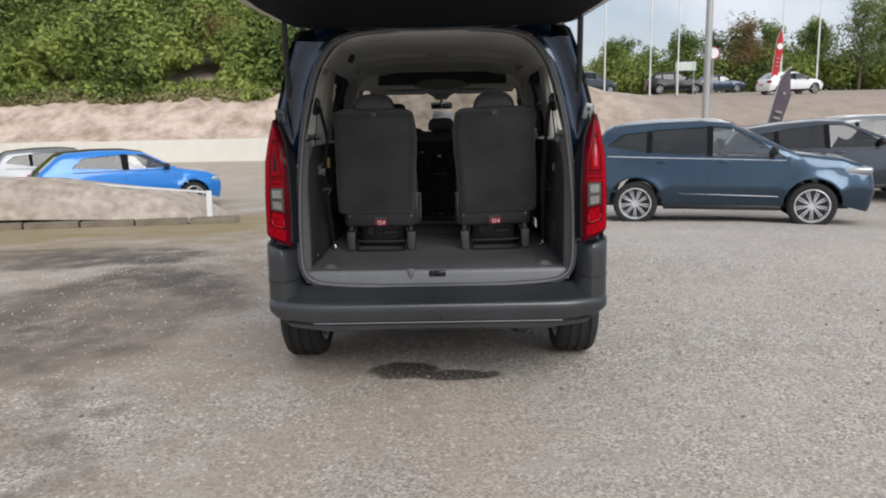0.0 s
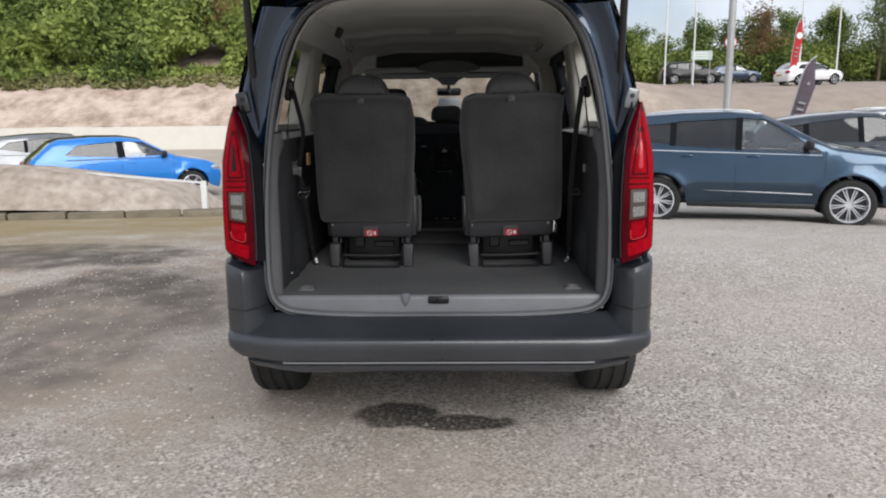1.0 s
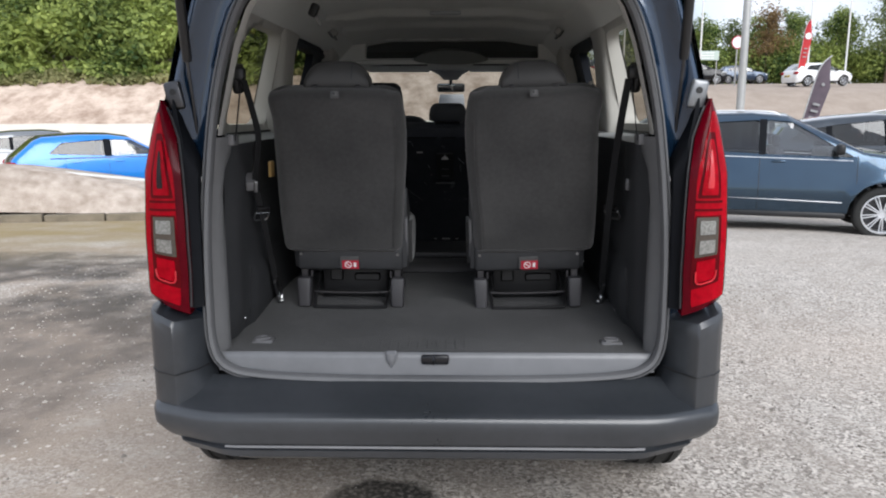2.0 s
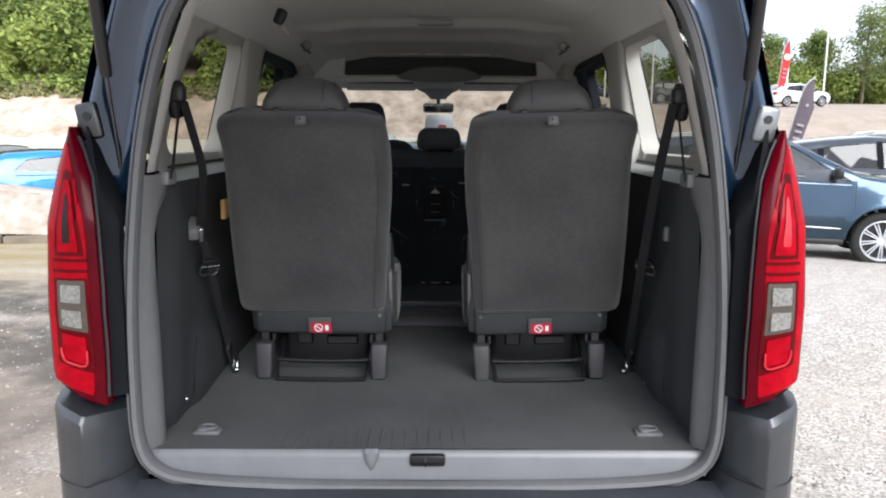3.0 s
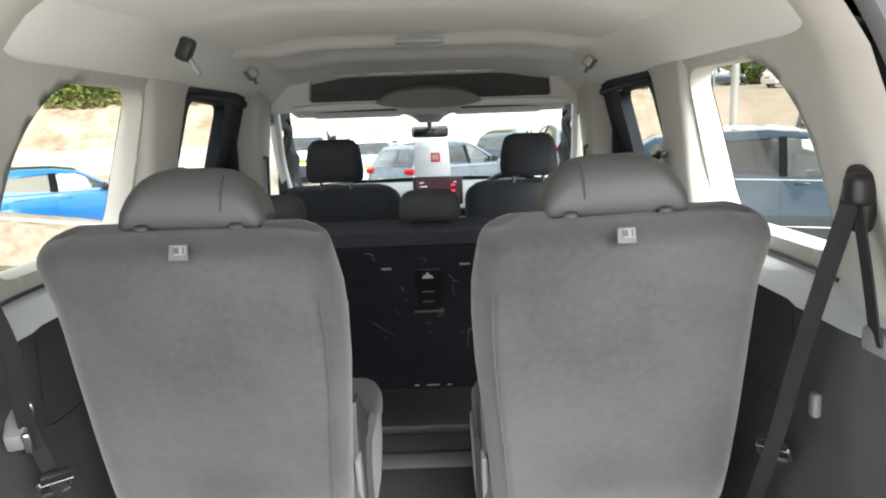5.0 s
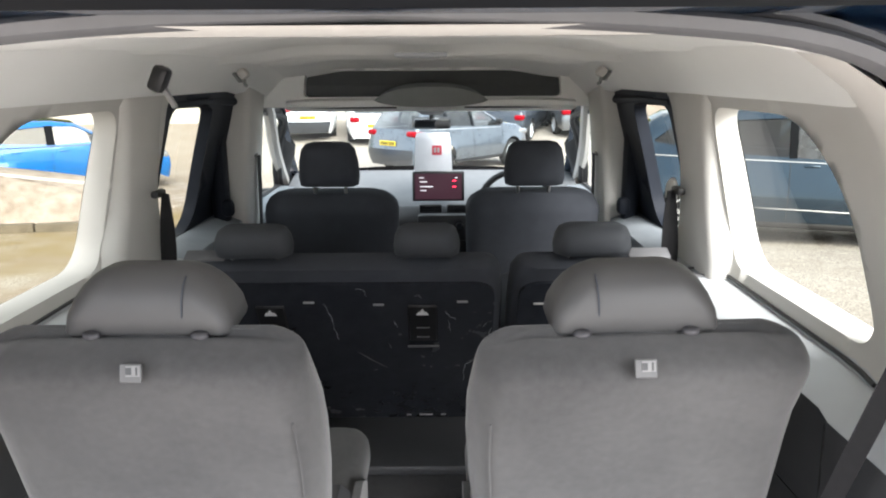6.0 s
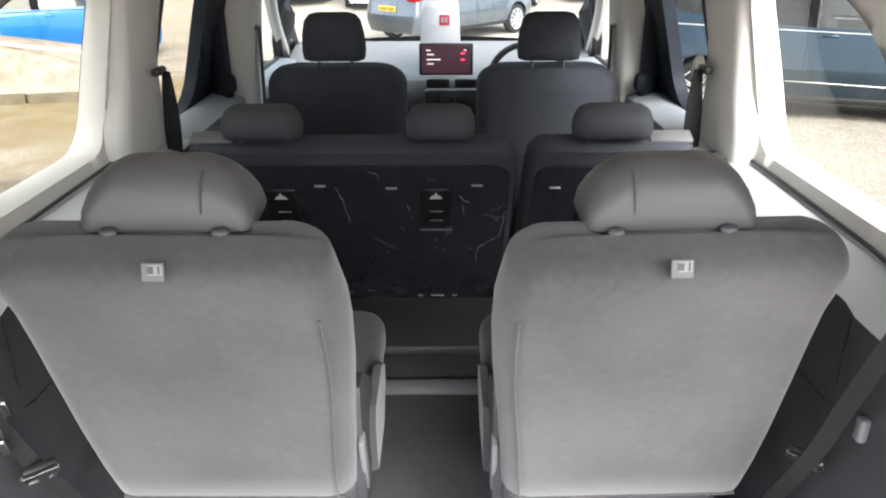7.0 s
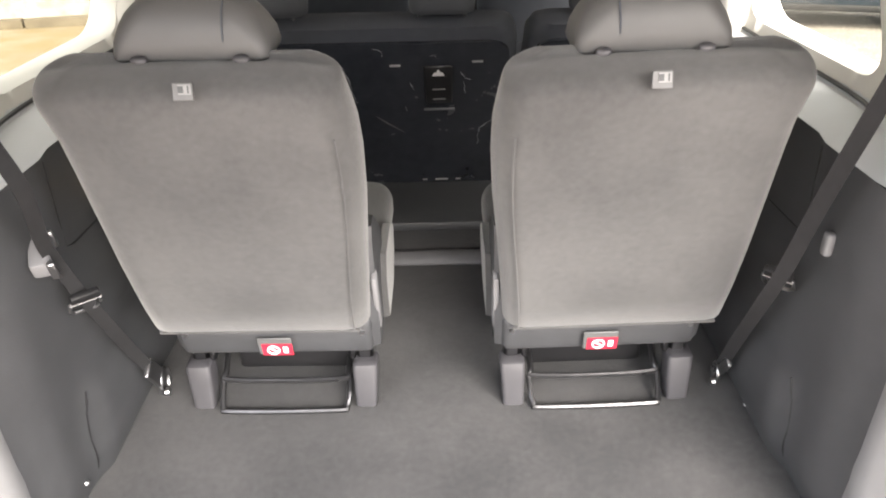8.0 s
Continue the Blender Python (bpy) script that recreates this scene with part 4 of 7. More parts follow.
def woodland():
    """Dense shrubs and young trees covering the slope above the bank."""
    rnd = random.Random(11)
    green, brown = [], []
    for _ in range(1050):
        x = rnd.uniform(-50, 4)
        y = 37.6 + abs(rnd.gauss(0, 1)) * 7
        if x > 0 and rnd.random() < 0.4:
            continue
        g = ground_z(x, y)
        r = (rnd.uniform(0.4, 1.0) if rnd.random() < 0.7 else rnd.uniform(1.2, 2.0)) + 0.035 * (y - 36)
        h = rnd.uniform(0.1, 0.9) + min(5.0, max(0, (y - 38.5)) * 0.5) + 1.6 * noise.noise(Vector((x * 0.22, y * 0.22, 2.0)))
        rusty = math.hypot(x + 14.6, y - 40.0) < 1.1
        tgt = brown if rusty else green
        for _ in range(4):
            a, q = rnd.uniform(0, 6.3), r * rnd.uniform(0.1, 0.75)
            rr = r * rnd.uniform(0.35, 0.75)
            tgt.append((x + q * math.cos(a), y + q * math.sin(a), g + h + r * rnd.uniform(0.0, 0.9), rr, rnd.uniform(0.8, 1.3), int(60 + 110 * rr * rr)))
    for i in range(420):
        # low growth hanging over the edge of the bank
        x = -50 + 54 * i / 420
        y = 37.0 + rnd.uniform(-0.5, 1.4)
        hang = noise.noise(Vector((x * 0.35, 7.0, 0)))
        if hang > 0.0:
            y -= 3.0 * hang * rnd.random()
        elif hang < -0.25 and rnd.random() < 0.7:
            continue
        green.append((x, y, ground_z(x, y) + rnd.uniform(0.0, 0.5), rnd.uniform(0.3, 0.7), 0.8, 70))
    ob = new("hillside_shrubs", leaf_cloud("hillside_shrubs", green, LEAF, 3, 0.07, 0.24))
    tagged(ob, "dense green shrubs and young trees covering the slope", "shrubs", kind="stuff")
    ob = new("rusty_shrub", leaf_cloud("rusty_shrub", brown, LEAF_BROWN, 4, 0.06, 0.15))
    tagged(ob, "shrub with withered rusty brown leaves", "shrub")
    fringe = []
    for _ in range(900):
        x = rnd.uniform(-50, 4)
        y = 36.3 + rnd.uniform(-0.9, 0.8) + 0.9 * noise.noise(Vector((x * 0.3, 1.0, 0)))
        fringe.append((x, y, ground_z(x, y) + rnd.uniform(-0.05, 0.25), rnd.uniform(0.12, 0.38), rnd.uniform(0.6, 1.2), 34))
    ob = new("bank_grass", leaf_cloud("bank_grass", fringe, LEAF_DRY, 9, 0.06, 0.20))
    tagged(ob, "pale green and dry grass hanging over the edge of the bank", "grass", kind="stuff")
    far = []
    for _ in range(300):
        x = rnd.uniform(14, 62)
        y = 66 + abs(rnd.gauss(0, 1)) * 7
        r = rnd.uniform(1.1, 2.2)
        far.append((x, y, ground_z(x, y) + rnd.uniform(0.5, 1.8) + r * 0.5, r, 1.0, 330))
    ob = new("hedge", leaf_cloud("hedge", far, LEAF, 5, 0.10, 0.22))
    tagged(ob, "tall green hedge behind the upper car park", "hedge", kind="stuff")


woodland()


def tree(seed, x, y, h, spread, mat, sparse=1.0):
    rnd = random.Random(seed)
    g = ground_z(x, y)
    root = thing("tree", "young tree with a loose green crown behind the hedge", "tree", "trees on the skyline", at=pose(x, y, g))
    bm = bmesh.new()
    tube(bm, smooth_line([(0, 0, -0.2), (rnd.uniform(-.1, .1), 0, h * 0.3), (rnd.uniform(-.3, .3), 0.1, h * 0.62), (rnd.uniform(-.4, .4), 0, h * 0.93)], 4), [0.13 * h / 7 * (1 - 0.075 * i) for i in range(13)], 7)
    clumps = []
    for i in range(16):
        z = h * rnd.uniform(0.28, 0.88)
        a = rnd.uniform(0, 6.3)
        q = spread * rnd.uniform(0.45, 1.0) * (1.2 - z / h)
        tip = Vector((q * math.cos(a), q * math.sin(a), z + q * rnd.uniform(0.2, 0.7)))
        mid = tip * 0.5 + Vector((0, 0, z * 0.5 - 0.05))
        tube(bm, [(0, 0, z), mid, tip], [0.05, 0.035, 0.012], 5)
        for c in (tip, mid):
            for _ in range(3):
                e = c + Vector((rnd.gauss(0, 0.4), rnd.gauss(0, 0.4), rnd.gauss(0, 0.35))) * spread * 0.4
                clumps.append((*e, spread * rnd.uniform(0.16, 0.34), rnd.uniform(0.7, 1.1), int(52 * sparse)))
    clumps.append((0, 0, h * 0.95, spread * 0.25, 1.4, int(150 * sparse)))
    part("trunk", bm, BARK, root)
    crown = new("crown", leaf_cloud("crown", clumps, mat, seed, 0.07, 0.16))
    crown.parent = root


for i, (x, y, h, s, mt, sp) in enumerate(((15.5, 67, 5.0, 2.2, LEAF, 0.8), (19.5, 69, 4.6, 2.2, LEAF, 0.7), (22.5, 68, 6.4, 2.4, LEAF, 0.8), (26, 70, 6.0, 2.4, LEAF_DARK, 0.8), (28, 67, 7.2, 2.4, LEAF_BROWN, 0.5),
                                     (31, 69, 6.4, 2.6, LEAF, 0.8), (35, 68, 6.8, 2.8, LEAF, 0.8), (38.5, 66, 9.0, 3.0, LEAF_DARK, 0.8), (42, 66, 12.5, 4.2, LEAF, 1), (46, 68, 11.0, 3.6, LEAF, 1),
                                     (50, 67, 12.0, 4, LEAF_DARK, 1), (9.5, 62, 4.5, 2.2, LEAF, 0.9), (17.5, 70, 5.6, 2.6, LEAF, 0.9), (24.2, 72, 6.2, 2.8, LEAF, 0.9), (29.5, 72, 6.6, 2.6, LEAF, 0.9), (33, 72, 7.2, 2.8, LEAF_DARK, 0.8), (37, 72, 7.4, 3.0, LEAF, 0.9), (44, 72, 9.5, 3.4, LEAF, 0.9))):
    tree(20 + i, x, y, h, s, mt, sp)


def mast(x, y, h, r, label, name="flagpole", group="flagpoles"):
    g = ground_z(x, y)
    root = thing(name, label, "pole", group, at=pose(x, y, g))
    bm = bmesh.new()
    tube(bm, [(0, 0, -0.1), (0, 0, h * 0.5), (0, 0, h)], [r, r * 0.85, r * 0.6], 12)
    part("shaft", bm, WHITE_STEEL if name == "flagpole" else GALVANISED, root)
    bm = bmesh.new()
    box(bm, (0, 0, 0.05), (r * 4, r * 4, 0.1), 0.02, 1)
    part("base_plate", bm, GALVANISED, root)
    return root


for x, y in ((14.0, 47.5), (16.2, 48.5), (22.7, 47.0), (25.4, 47.5), (11.2, 49.0)):
    mast(x, y, 11.0, 0.06, "slim white flagpole at the edge of the upper car park")
lamp_post = mast(7.43, 17.4, 9.0, 0.11, "tall galvanised lamp post behind the parked cars", "lamp_post", "lamp posts")
bm = bmesh.new()
tube(bm, [(0, 0, 8.9), (0.5, 0, 9.15), (1.2, 0, 9.2)], 0.05, 8)
part("arm", bm, GALVANISED, lamp_post)
bm = bmesh.new()
box(bm, (1.4, 0, 9.2), (0.6, 0.22, 0.10), 0.04, 2)
part("lantern", bm, GALVANISED, lamp_post)


def feather_flag(x, y, h, mat, label, yaw=0, lean=0.0, mark=None, wide=0.55):
    g = ground_z(x, y)
    root = thing("feather_flag", label, "flag", "feather flags", at=pose(x, y, g, 0, lean, yaw))
    bm = bmesh.new()
    tube(bm, smooth_line([(0, 0, 0), (0, 0, h * 0.7), (0.06, 0, h * 0.9), (0.28, 0, h)], 4), 0.02, 6)
    part("pole", bm, GALVANISED, root)
    bm = bmesh.new()
    rows = []
    for i in range(15):
        s = i / 14
        z = h * (0.22 + 0.76 * s)
        w = wide * min(1, (1 - s) * 3.2 + 0.15) * (0.75 + 0.25 * s)
        wave = 0.04 * math.sin(5 * s)
        x0 = 0.0 if s < 0.8 else (s - 0.8) * 1.0
        rows.append([(x0 + w * k / 4, wave * k / 4 + 0.03 * math.sin(3 * s + k), z - 0.10 * k / 4) for k in range(5)])
    loft(bm, rows, False)
    bmesh.ops.solidify(bm, geom=bm.faces[:], thickness=0.006)
    cloth = part("cloth", bm, mat, root)
    bm = bmesh.new()
    r = 0.05 if mark else 0.20
    revolve(bm, [(0.001, 0), (r, 0), (r, 0.008), (0.001, 0.008)], 20, pose(wide * 0.47, -0.05, h * 0.74, 90, 0, 0))
    part("emblem", bm, mark or LABEL_WHITE, cloth, "round emblem")
    for k in range(3):
        bm = bmesh.new()
        box(bm, (wide * 0.44, -0.05, h * (0.56 - 0.06 * k)), (wide * 0.4, 0.01, 0.07), 0.0)
        part("print_bar", bm, LABEL_GREY, cloth, smooth=False)
    bm = bmesh.new()
    box(bm, (0, 0, 0.03), (0.5, 0.5, 0.06), 0.02, 1)
    part("foot", bm, BLACK_PLASTIC, root)


feather_flag(21.3, 45.5, 4.25, FLAG_RED, "red feather flag with a white round emblem", 0, 6)
feather_flag(10.42, 21.0, 3.45, FLAG_DARK, "dark plum feather flag with pale print behind parked cars", 0, 13, LABEL_GREY, 0.55)


def road_sign():
    x, y = 18.8, 49.0
    root = thing("speed_sign", "round white road sign with a red rim", "sign", at=pose(x, y, ground_z(x, y)))
    bm = bmesh.new()
    tube(bm, [(0, 0, 0), (0, 0, 3.4)], 0.05, 8)
    part("post", bm, GALVANISED, root)
    bm = bmesh.new()
    revolve(bm, [(0.001, 0), (0.42, 0), (0.42, 0.02), (0.001, 0.02)], 28, pose(0, -0.06, 2.9, 90, 0, 0))
    part("sign_face", bm, LABEL_WHITE, root)
    bm = bmesh.new()
    revolve(bm, [(0.37, 0.021), (0.43, 0.021), (0.43, 0.035), (0.37, 0.035), (0.37, 0.021)], 28, pose(0, -0.06, 2.9, 90, 0, 0))
    part("sign_rim", bm, LABEL_RED, root)
    x = 16.9
    root = thing("direction_sign", "pale green direction board on two posts", "sign", at=pose(x, y, ground_z(x, y)))
    bm = bmesh.new()
    box(bm, (0, 0, 2.05), (1.45, 0.05, 0.62), 0.02, 1)
    part("board", bm, SIGN_GREEN, root)
    for s in (-0.6, 0.6):
        bm = bmesh.new()
        tube(bm, [(s, 0.06, 0), (s, 0.06, 2.4)], 0.04, 8)
        part("post", bm, GALVANISED, root)
    for k in range(3):
        bm = bmesh.new()
        box(bm, (-0.1, -0.03, 2.22 - 0.17 * k), (1.0, 0.012, 0.06), 0.0)
        part("print_bar", bm, LABEL_WHITE, root, smooth=False)


road_sign()


def parked(spec, mat, x, y, yaw, name, label, group, lift=0.0):
    """yaw: the way the bonnet points, in degrees from +y towards -x."""
    c, s = math.cos(radians(yaw)), math.sin(radians(yaw))
    front = ground_z(x - s * 1.3, y + c * 1.3)
    rear = ground_z(x + s * 1.3, y - c * 1.3)
    pitch = math.degrees(math.atan2(front - rear, 2.6))
    return build_car(spec, mat, pose(x, y, (front + rear) / 2 + lift, 0, 0, yaw) @ pose(0, 0, 0, pitch, 0, 0) @ Matrix.Scale(spec.get("scale", 1.0), 4), name, label, "car", group)

# ---- the van ----
VAN_W, FRONT_Y = 1.85, 4.60
van = thing("van", "dark blue seven-seat passenger van with its tailgate raised", "van")
VX = car_half_width(dict(W=VAN_W, rear=-1.6, front=FRONT_Y, belt=1.10, H=1.90, plan=0.13, lean=0.20))


def van_x(y, z):
    """Half width of the outer skin, drawn in a little towards the rear corner."""
    x = VX(y, z)
    if y < 0.9:
        x -= 0.045 * (1 - y / 0.9) ** 2
    return x


VAN_TOP = [(0.03, 1.915), (0.35, 1.935), (1.2, 1.945), (2.0, 1.925), (2.55, 1.86), (3.60, 1.24), (4.25, 1.06), (4.50, 0.92), (4.58, 0.72), (4.60, 0.50), (4.55, 0.26)]
WHEEL_R, AXLE_R, AXLE_F = 0.325, 0.585, 3.68
van_line = [(0.02, 0.52)] + [(0.02 + 0.03 * k / 6, 0.52 + (1.915 - 0.52) * k / 6) for k in range(1, 6)] + VAN_TOP
van_foot = []
for ax in (AXLE_F, AXLE_R):
    van_foot += [(q[0], q[1]) for q in arch(ax, WHEEL_R, WHEEL_R + 0.07) if q[1] >= 0.27]
van_outline = van_line + [(4.5, 0.26)] + van_foot + [(0.185, 0.42), (0.13, 0.48)]
QUARTER = rounded([(0.470, 1.312), (1.158, 1.306), (1.165, 1.738), (0.685, 1.738), (0.528, 1.588)], [0.07, 0.07, 0.06, 0.12, 0.12], 6)
SLIDING = rounded([(1.50, 1.26), (2.16, 1.25), (2.16, 1.70), (1.50, 1.72)], [0.08, 0.14, 0.06, 0.06], 6)
DOOR_WIN = rounded([(2.62, 1.20), (3.50, 1.17), (2.98, 1.62), (2.62, 1.66)], [0.06, 0.05, 0.10, 0.06], 5)
van_windows = [QUARTER, SLIDING, DOOR_WIN]


def van_skin(s, off=0.0):
    def f(u, v):
        d = edge_gap(VAN_TOP, u, v, False)
        x = van_x(u, v) - off
        r = 0.13
        if d < r:
            x -= (r - math.sqrt(max(0, r * r - (r - d) ** 2))) * 0.85
        for ax in (AXLE_R, AXLE_F):
            q = math.hypot(u - ax, v - WHEEL_R)
            x += 0.018 * math.exp(-((q - WHEEL_R - 0.10) / 0.05) ** 2)
        return (s * x, u, v)
    return f


for s in (-1, 1):
    bm = bmesh.new()
    sheet(bm, van_outline, van_windows, van_skin(s), 0.11, (0.02, 0.06, 0.11))
    part("side_panel", bm, NAVY, van, "dark blue painted side panel", angle=50)
    for w, nm in ((QUARTER, "quarter_window"), (SLIDING, "sliding_door_window"), (DOOR_WIN, "front_door_window")):
        bm = bmesh.new()
        sheet(bm, w, [], van_skin(s, 0.012), 0.2)
        front = nm == "front_door_window"
        part(nm, bm, CLEAR_GLASS if front else REAR_GLASS, van, "clear side window pane" if front else "lightly tinted side window pane", shadow=False)
        bm = bmesh.new()
        ring = dense(w, 0.04)
        f = van_skin(s, 0.014)
        tube(bm, [f(*p) for p in ring] + [f(*ring[0])], 0.0035, 6)
        part("window_rubber", bm, BLACK_PLASTIC, van)
    for y in (1.20, 2.48, 3.52):
        bm = bmesh.new()
        f = van_skin(s, -0.0005)
        tube(bm, [f(y, 0.42 + 0.72 * i / 8) for i in range(9)], 0.004, 5)
        part("door_gap", bm, BLACK_PLASTIC, van)
    for y in (1.36, 2.62):
        bm = bmesh.new()
        box(bm, (s * (van_x(y, 1.02) + 0.012), y, 1.02), (0.035, 0.20, 0.04), 0.014, 2)
        part("door_handle", bm, NAVY, van)
    bm = bmesh.new()
    box(bm, (s * (van_x(3.3, 1.15) + 0.12), 3.30, 1.24), (0.22, 0.11, 0.24), 0.05, 3)
    box(bm, (s * (van_x(3.3, 1.15) + 0.01), 3.32, 1.16), (0.12, 0.06, 0.06), 0.015, 2)
    part("door_mirror", bm, BLACK_PLASTIC, van)
    bm = bmesh.new()
    box(bm, (s * (van_x(2.3, 0.6) + 0.008), 2.33, 0.52), (0.035, 2.05, 0.15), 0.015, 2)
    box(bm, (s * (van_x(2.3, 0.3) - 0.01), 2.33, 0.30), (0.05, 2.05, 0.12), 0.02, 2)
    part("side_moulding", bm, BUMPER, van)
    bm = bmesh.new()
    rail = [(s * 0.66, 0.25, 1.93), (s * 0.665, 0.42, 1.985), (s * 0.665, 1.3, 1.995), (s * 0.66, 2.1, 1.965), (s * 0.65, 2.3, 1.90)]
    tube(bm, smooth_line(rail, 6), 0.018, 8)
    part("roof_rail", bm, BLACK_PLASTIC, van, "black roof rail")
    for ax in (AXLE_R, AXLE_F):
        add_wheel(van, s * 0.80, ax, WHEEL_R, WHEEL_R, 0.225, 5, s)
        bm = bmesh.new()
        loft(bm, [[(x, ax + (WHEEL_R + 0.065) * math.cos(a), WHEEL_R + (WHEEL_R + 0.065) * math.sin(a)) for a in [math.pi * i / 14 for i in range(15)]] for x in (s * 0.705, s * 0.88)], False)
        part("wheel_arch", bm, BLACK_PLASTIC, van)

# skin across the van: roof, windscreen, bonnet, nose
ACROSS = (("roof", VAN_TOP[:5], NAVY, 0.05), ("windscreen", VAN_TOP[4:6], CLEAR_GLASS, 0.06), ("bonnet", VAN_TOP[5:8], NAVY, 0.06), ("grille", VAN_TOP[7:9], BLACK_PLASTIC, 0.10), ("front_bumper", VAN_TOP[8:], BUMPER, 0.12))
for nm, pts, mt, bow in ACROSS:
    bm = bmesh.new()
    loops = []
    for y, z in dense(pts, 0.12, False):
        e = van_x(y, z) - 0.85 * 0.13
        rise = bow * (1 - smooth_step(4.0, 4.5, y))
        loops.append([(e * (-1 + i / 9), y + bow * 1.5 * (1 - (-1 + i / 9) ** 2) * smooth_step(2.4, 4.3, y), z + 0.5 * rise * (1 - (-1 + i / 9) ** 2)) for i in range(19)])
    loft(bm, loops, False)
    part(nm, bm, mt, van, shadow=nm != "windscreen")
for s in (-1, 1):
    bm = bmesh.new()
    box(bm, (s * 0.62, 4.42, 0.90), (0.36, 0.26, 0.17), 0.06, 3, (0, 0, s * -18))
    part("headlamp", bm, HEADLAMP, van)

# floor pan
bm = bmesh.new()
box(bm, (0, 2.2, 0.34), (1.30, 4.2, 0.12), 0.02, 1)
part("underbody", bm, BLACK_PLASTIC, van)

# --- the rear frame round the opening: loops from the seal out to the body corner ---
SEAL = [(0.0, 0.0, 0.545), (0.30, 0.0, 0.548), (0.55, 0.0, 0.560), (0.655, 0.0, 0.585), (0.695, 0.0, 0.65), (0.700, 0.0, 0.80), (0.695, 0.003, 1.0), (0.678, 0.010, 1.2),
        (0.650, 0.018, 1.4), (0.605, 0.024, 1.58), (0.565, 0.028, 1.68), (0.505, 0.030, 1.765), (0.41, 0.030, 1.812), (0.25, 0.030, 1.832), (0.0, 0.030, 1.842)]


def swept(offsets):
    """Half loop of the seal line moved outwards in x-z by a distance and in y, mirrored into a whole loop."""
    pts = [Vector(p) for p in smooth_line(SEAL, 4)]
    n = len(pts)
    out = []
    for i, p in enumerate(pts):
        d = (pts[min(i + 1, n - 1)] - pts[max(i - 1, 0)]).normalized()
        if i in (0, n - 1):
            d = Vector((1, 0, 0)) if i == 0 else Vector((-1, 0, 0))
        nrm = Vector((d.z, 0, -d.x))
        s = i / (n - 1)
        off, dy = offsets(s, p)
        out.append(p + nrm * off + Vector((0, dy, 0)))
    return [Vector(q) for q in out] + [Vector((-q.x, q.y, q.z)) for q in out[-2:0:-1]]


def const(a, b):
    return lambda s, p: (a, b)


bm = bmesh.new()
rows = [swept(const(0.000, 0.020)), swept(const(-0.004, 0.0)), swept(const(0.002, -0.013)), swept(const(0.012, -0.016)), swept(const(0.017, -0.010)), swept(const(0.018, 0.004)), swept(const(0.022, -0.004)), swept(const(0.028, -0.002)), swept(const(0.030, 0.02))]
loft(bm, [list(c) for c in zip(*[r + r[:1] for r in rows])], False)
part("door_seal", bm, SEAL_RUBBER, van, "dark grey rubber seal round the tailgate opening")

# painted gutter and corner post, from the seal outwards; the lower middle is closed by the bumper
def corner_post(s):
    zs = [0.50, 0.56, 0.64, 0.72, 0.80, 0.90, 1.0, 1.1, 1.2, 1.3, 1.4, 1.5, 1.6, 1.68, 1.75, 1.80]
    seal_tab = [(p[2], p[0]) for p in SEAL[4:13]]
    rows = []
    for z in zs:
        x0 = lerp_table(seal_tab, z) + 0.024
        y0 = 0.018 * smooth_step(0.8, 1.5, z)
        xo = van_x(0.06, z) - 0.012
        y1 = 0.02 + 0.02 * smooth_step(1.2, 1.8, z)
        w = xo - x0
        prof = smooth_line([(x0, y0 + 0.010, 0), (x0 + 0.010, y0 + 0.042, 0), (x0 + 0.35 * w, y0 + 0.054, 0), (x0 + 0.62 * w, y1 + 0.024, 0), (x0 + 0.80 * w, y1 + 0.004, 0), (xo - 0.012, y1 + 0.006, 0), (xo, y1 + 0.03, 0), (van_x(0.12, z) - 0.004, 0.13, 0)], 3)
        rows.append([(s * p[0], p[1], z) for p in prof])
    return rows


for s in (-1, 1):
    bm = bmesh.new()
    loft(bm, corner_post(s), False)
    part("corner_post", bm, NAVY, van, "dark blue painted corner post", angle=75)
bm = bmesh.new()
rows = []
for i in range(25):
    u = -1 + i / 12
    x = 0.60 * u
    drop = 0.055 * abs(u) ** 3
    rows.append([(x, 0.040, 1.858 - drop * 1.2), (x, 0.075, 1.872 - drop), (x, 0.085, 1.90 - drop), (x, 0.05, 1.925 - drop * 0.6), (x, 0.09, 1.94 - drop * 0.5)])
loft(bm, rows, False)
part("roof_header", bm, NAVY, van, "dark blue painted header above the opening")

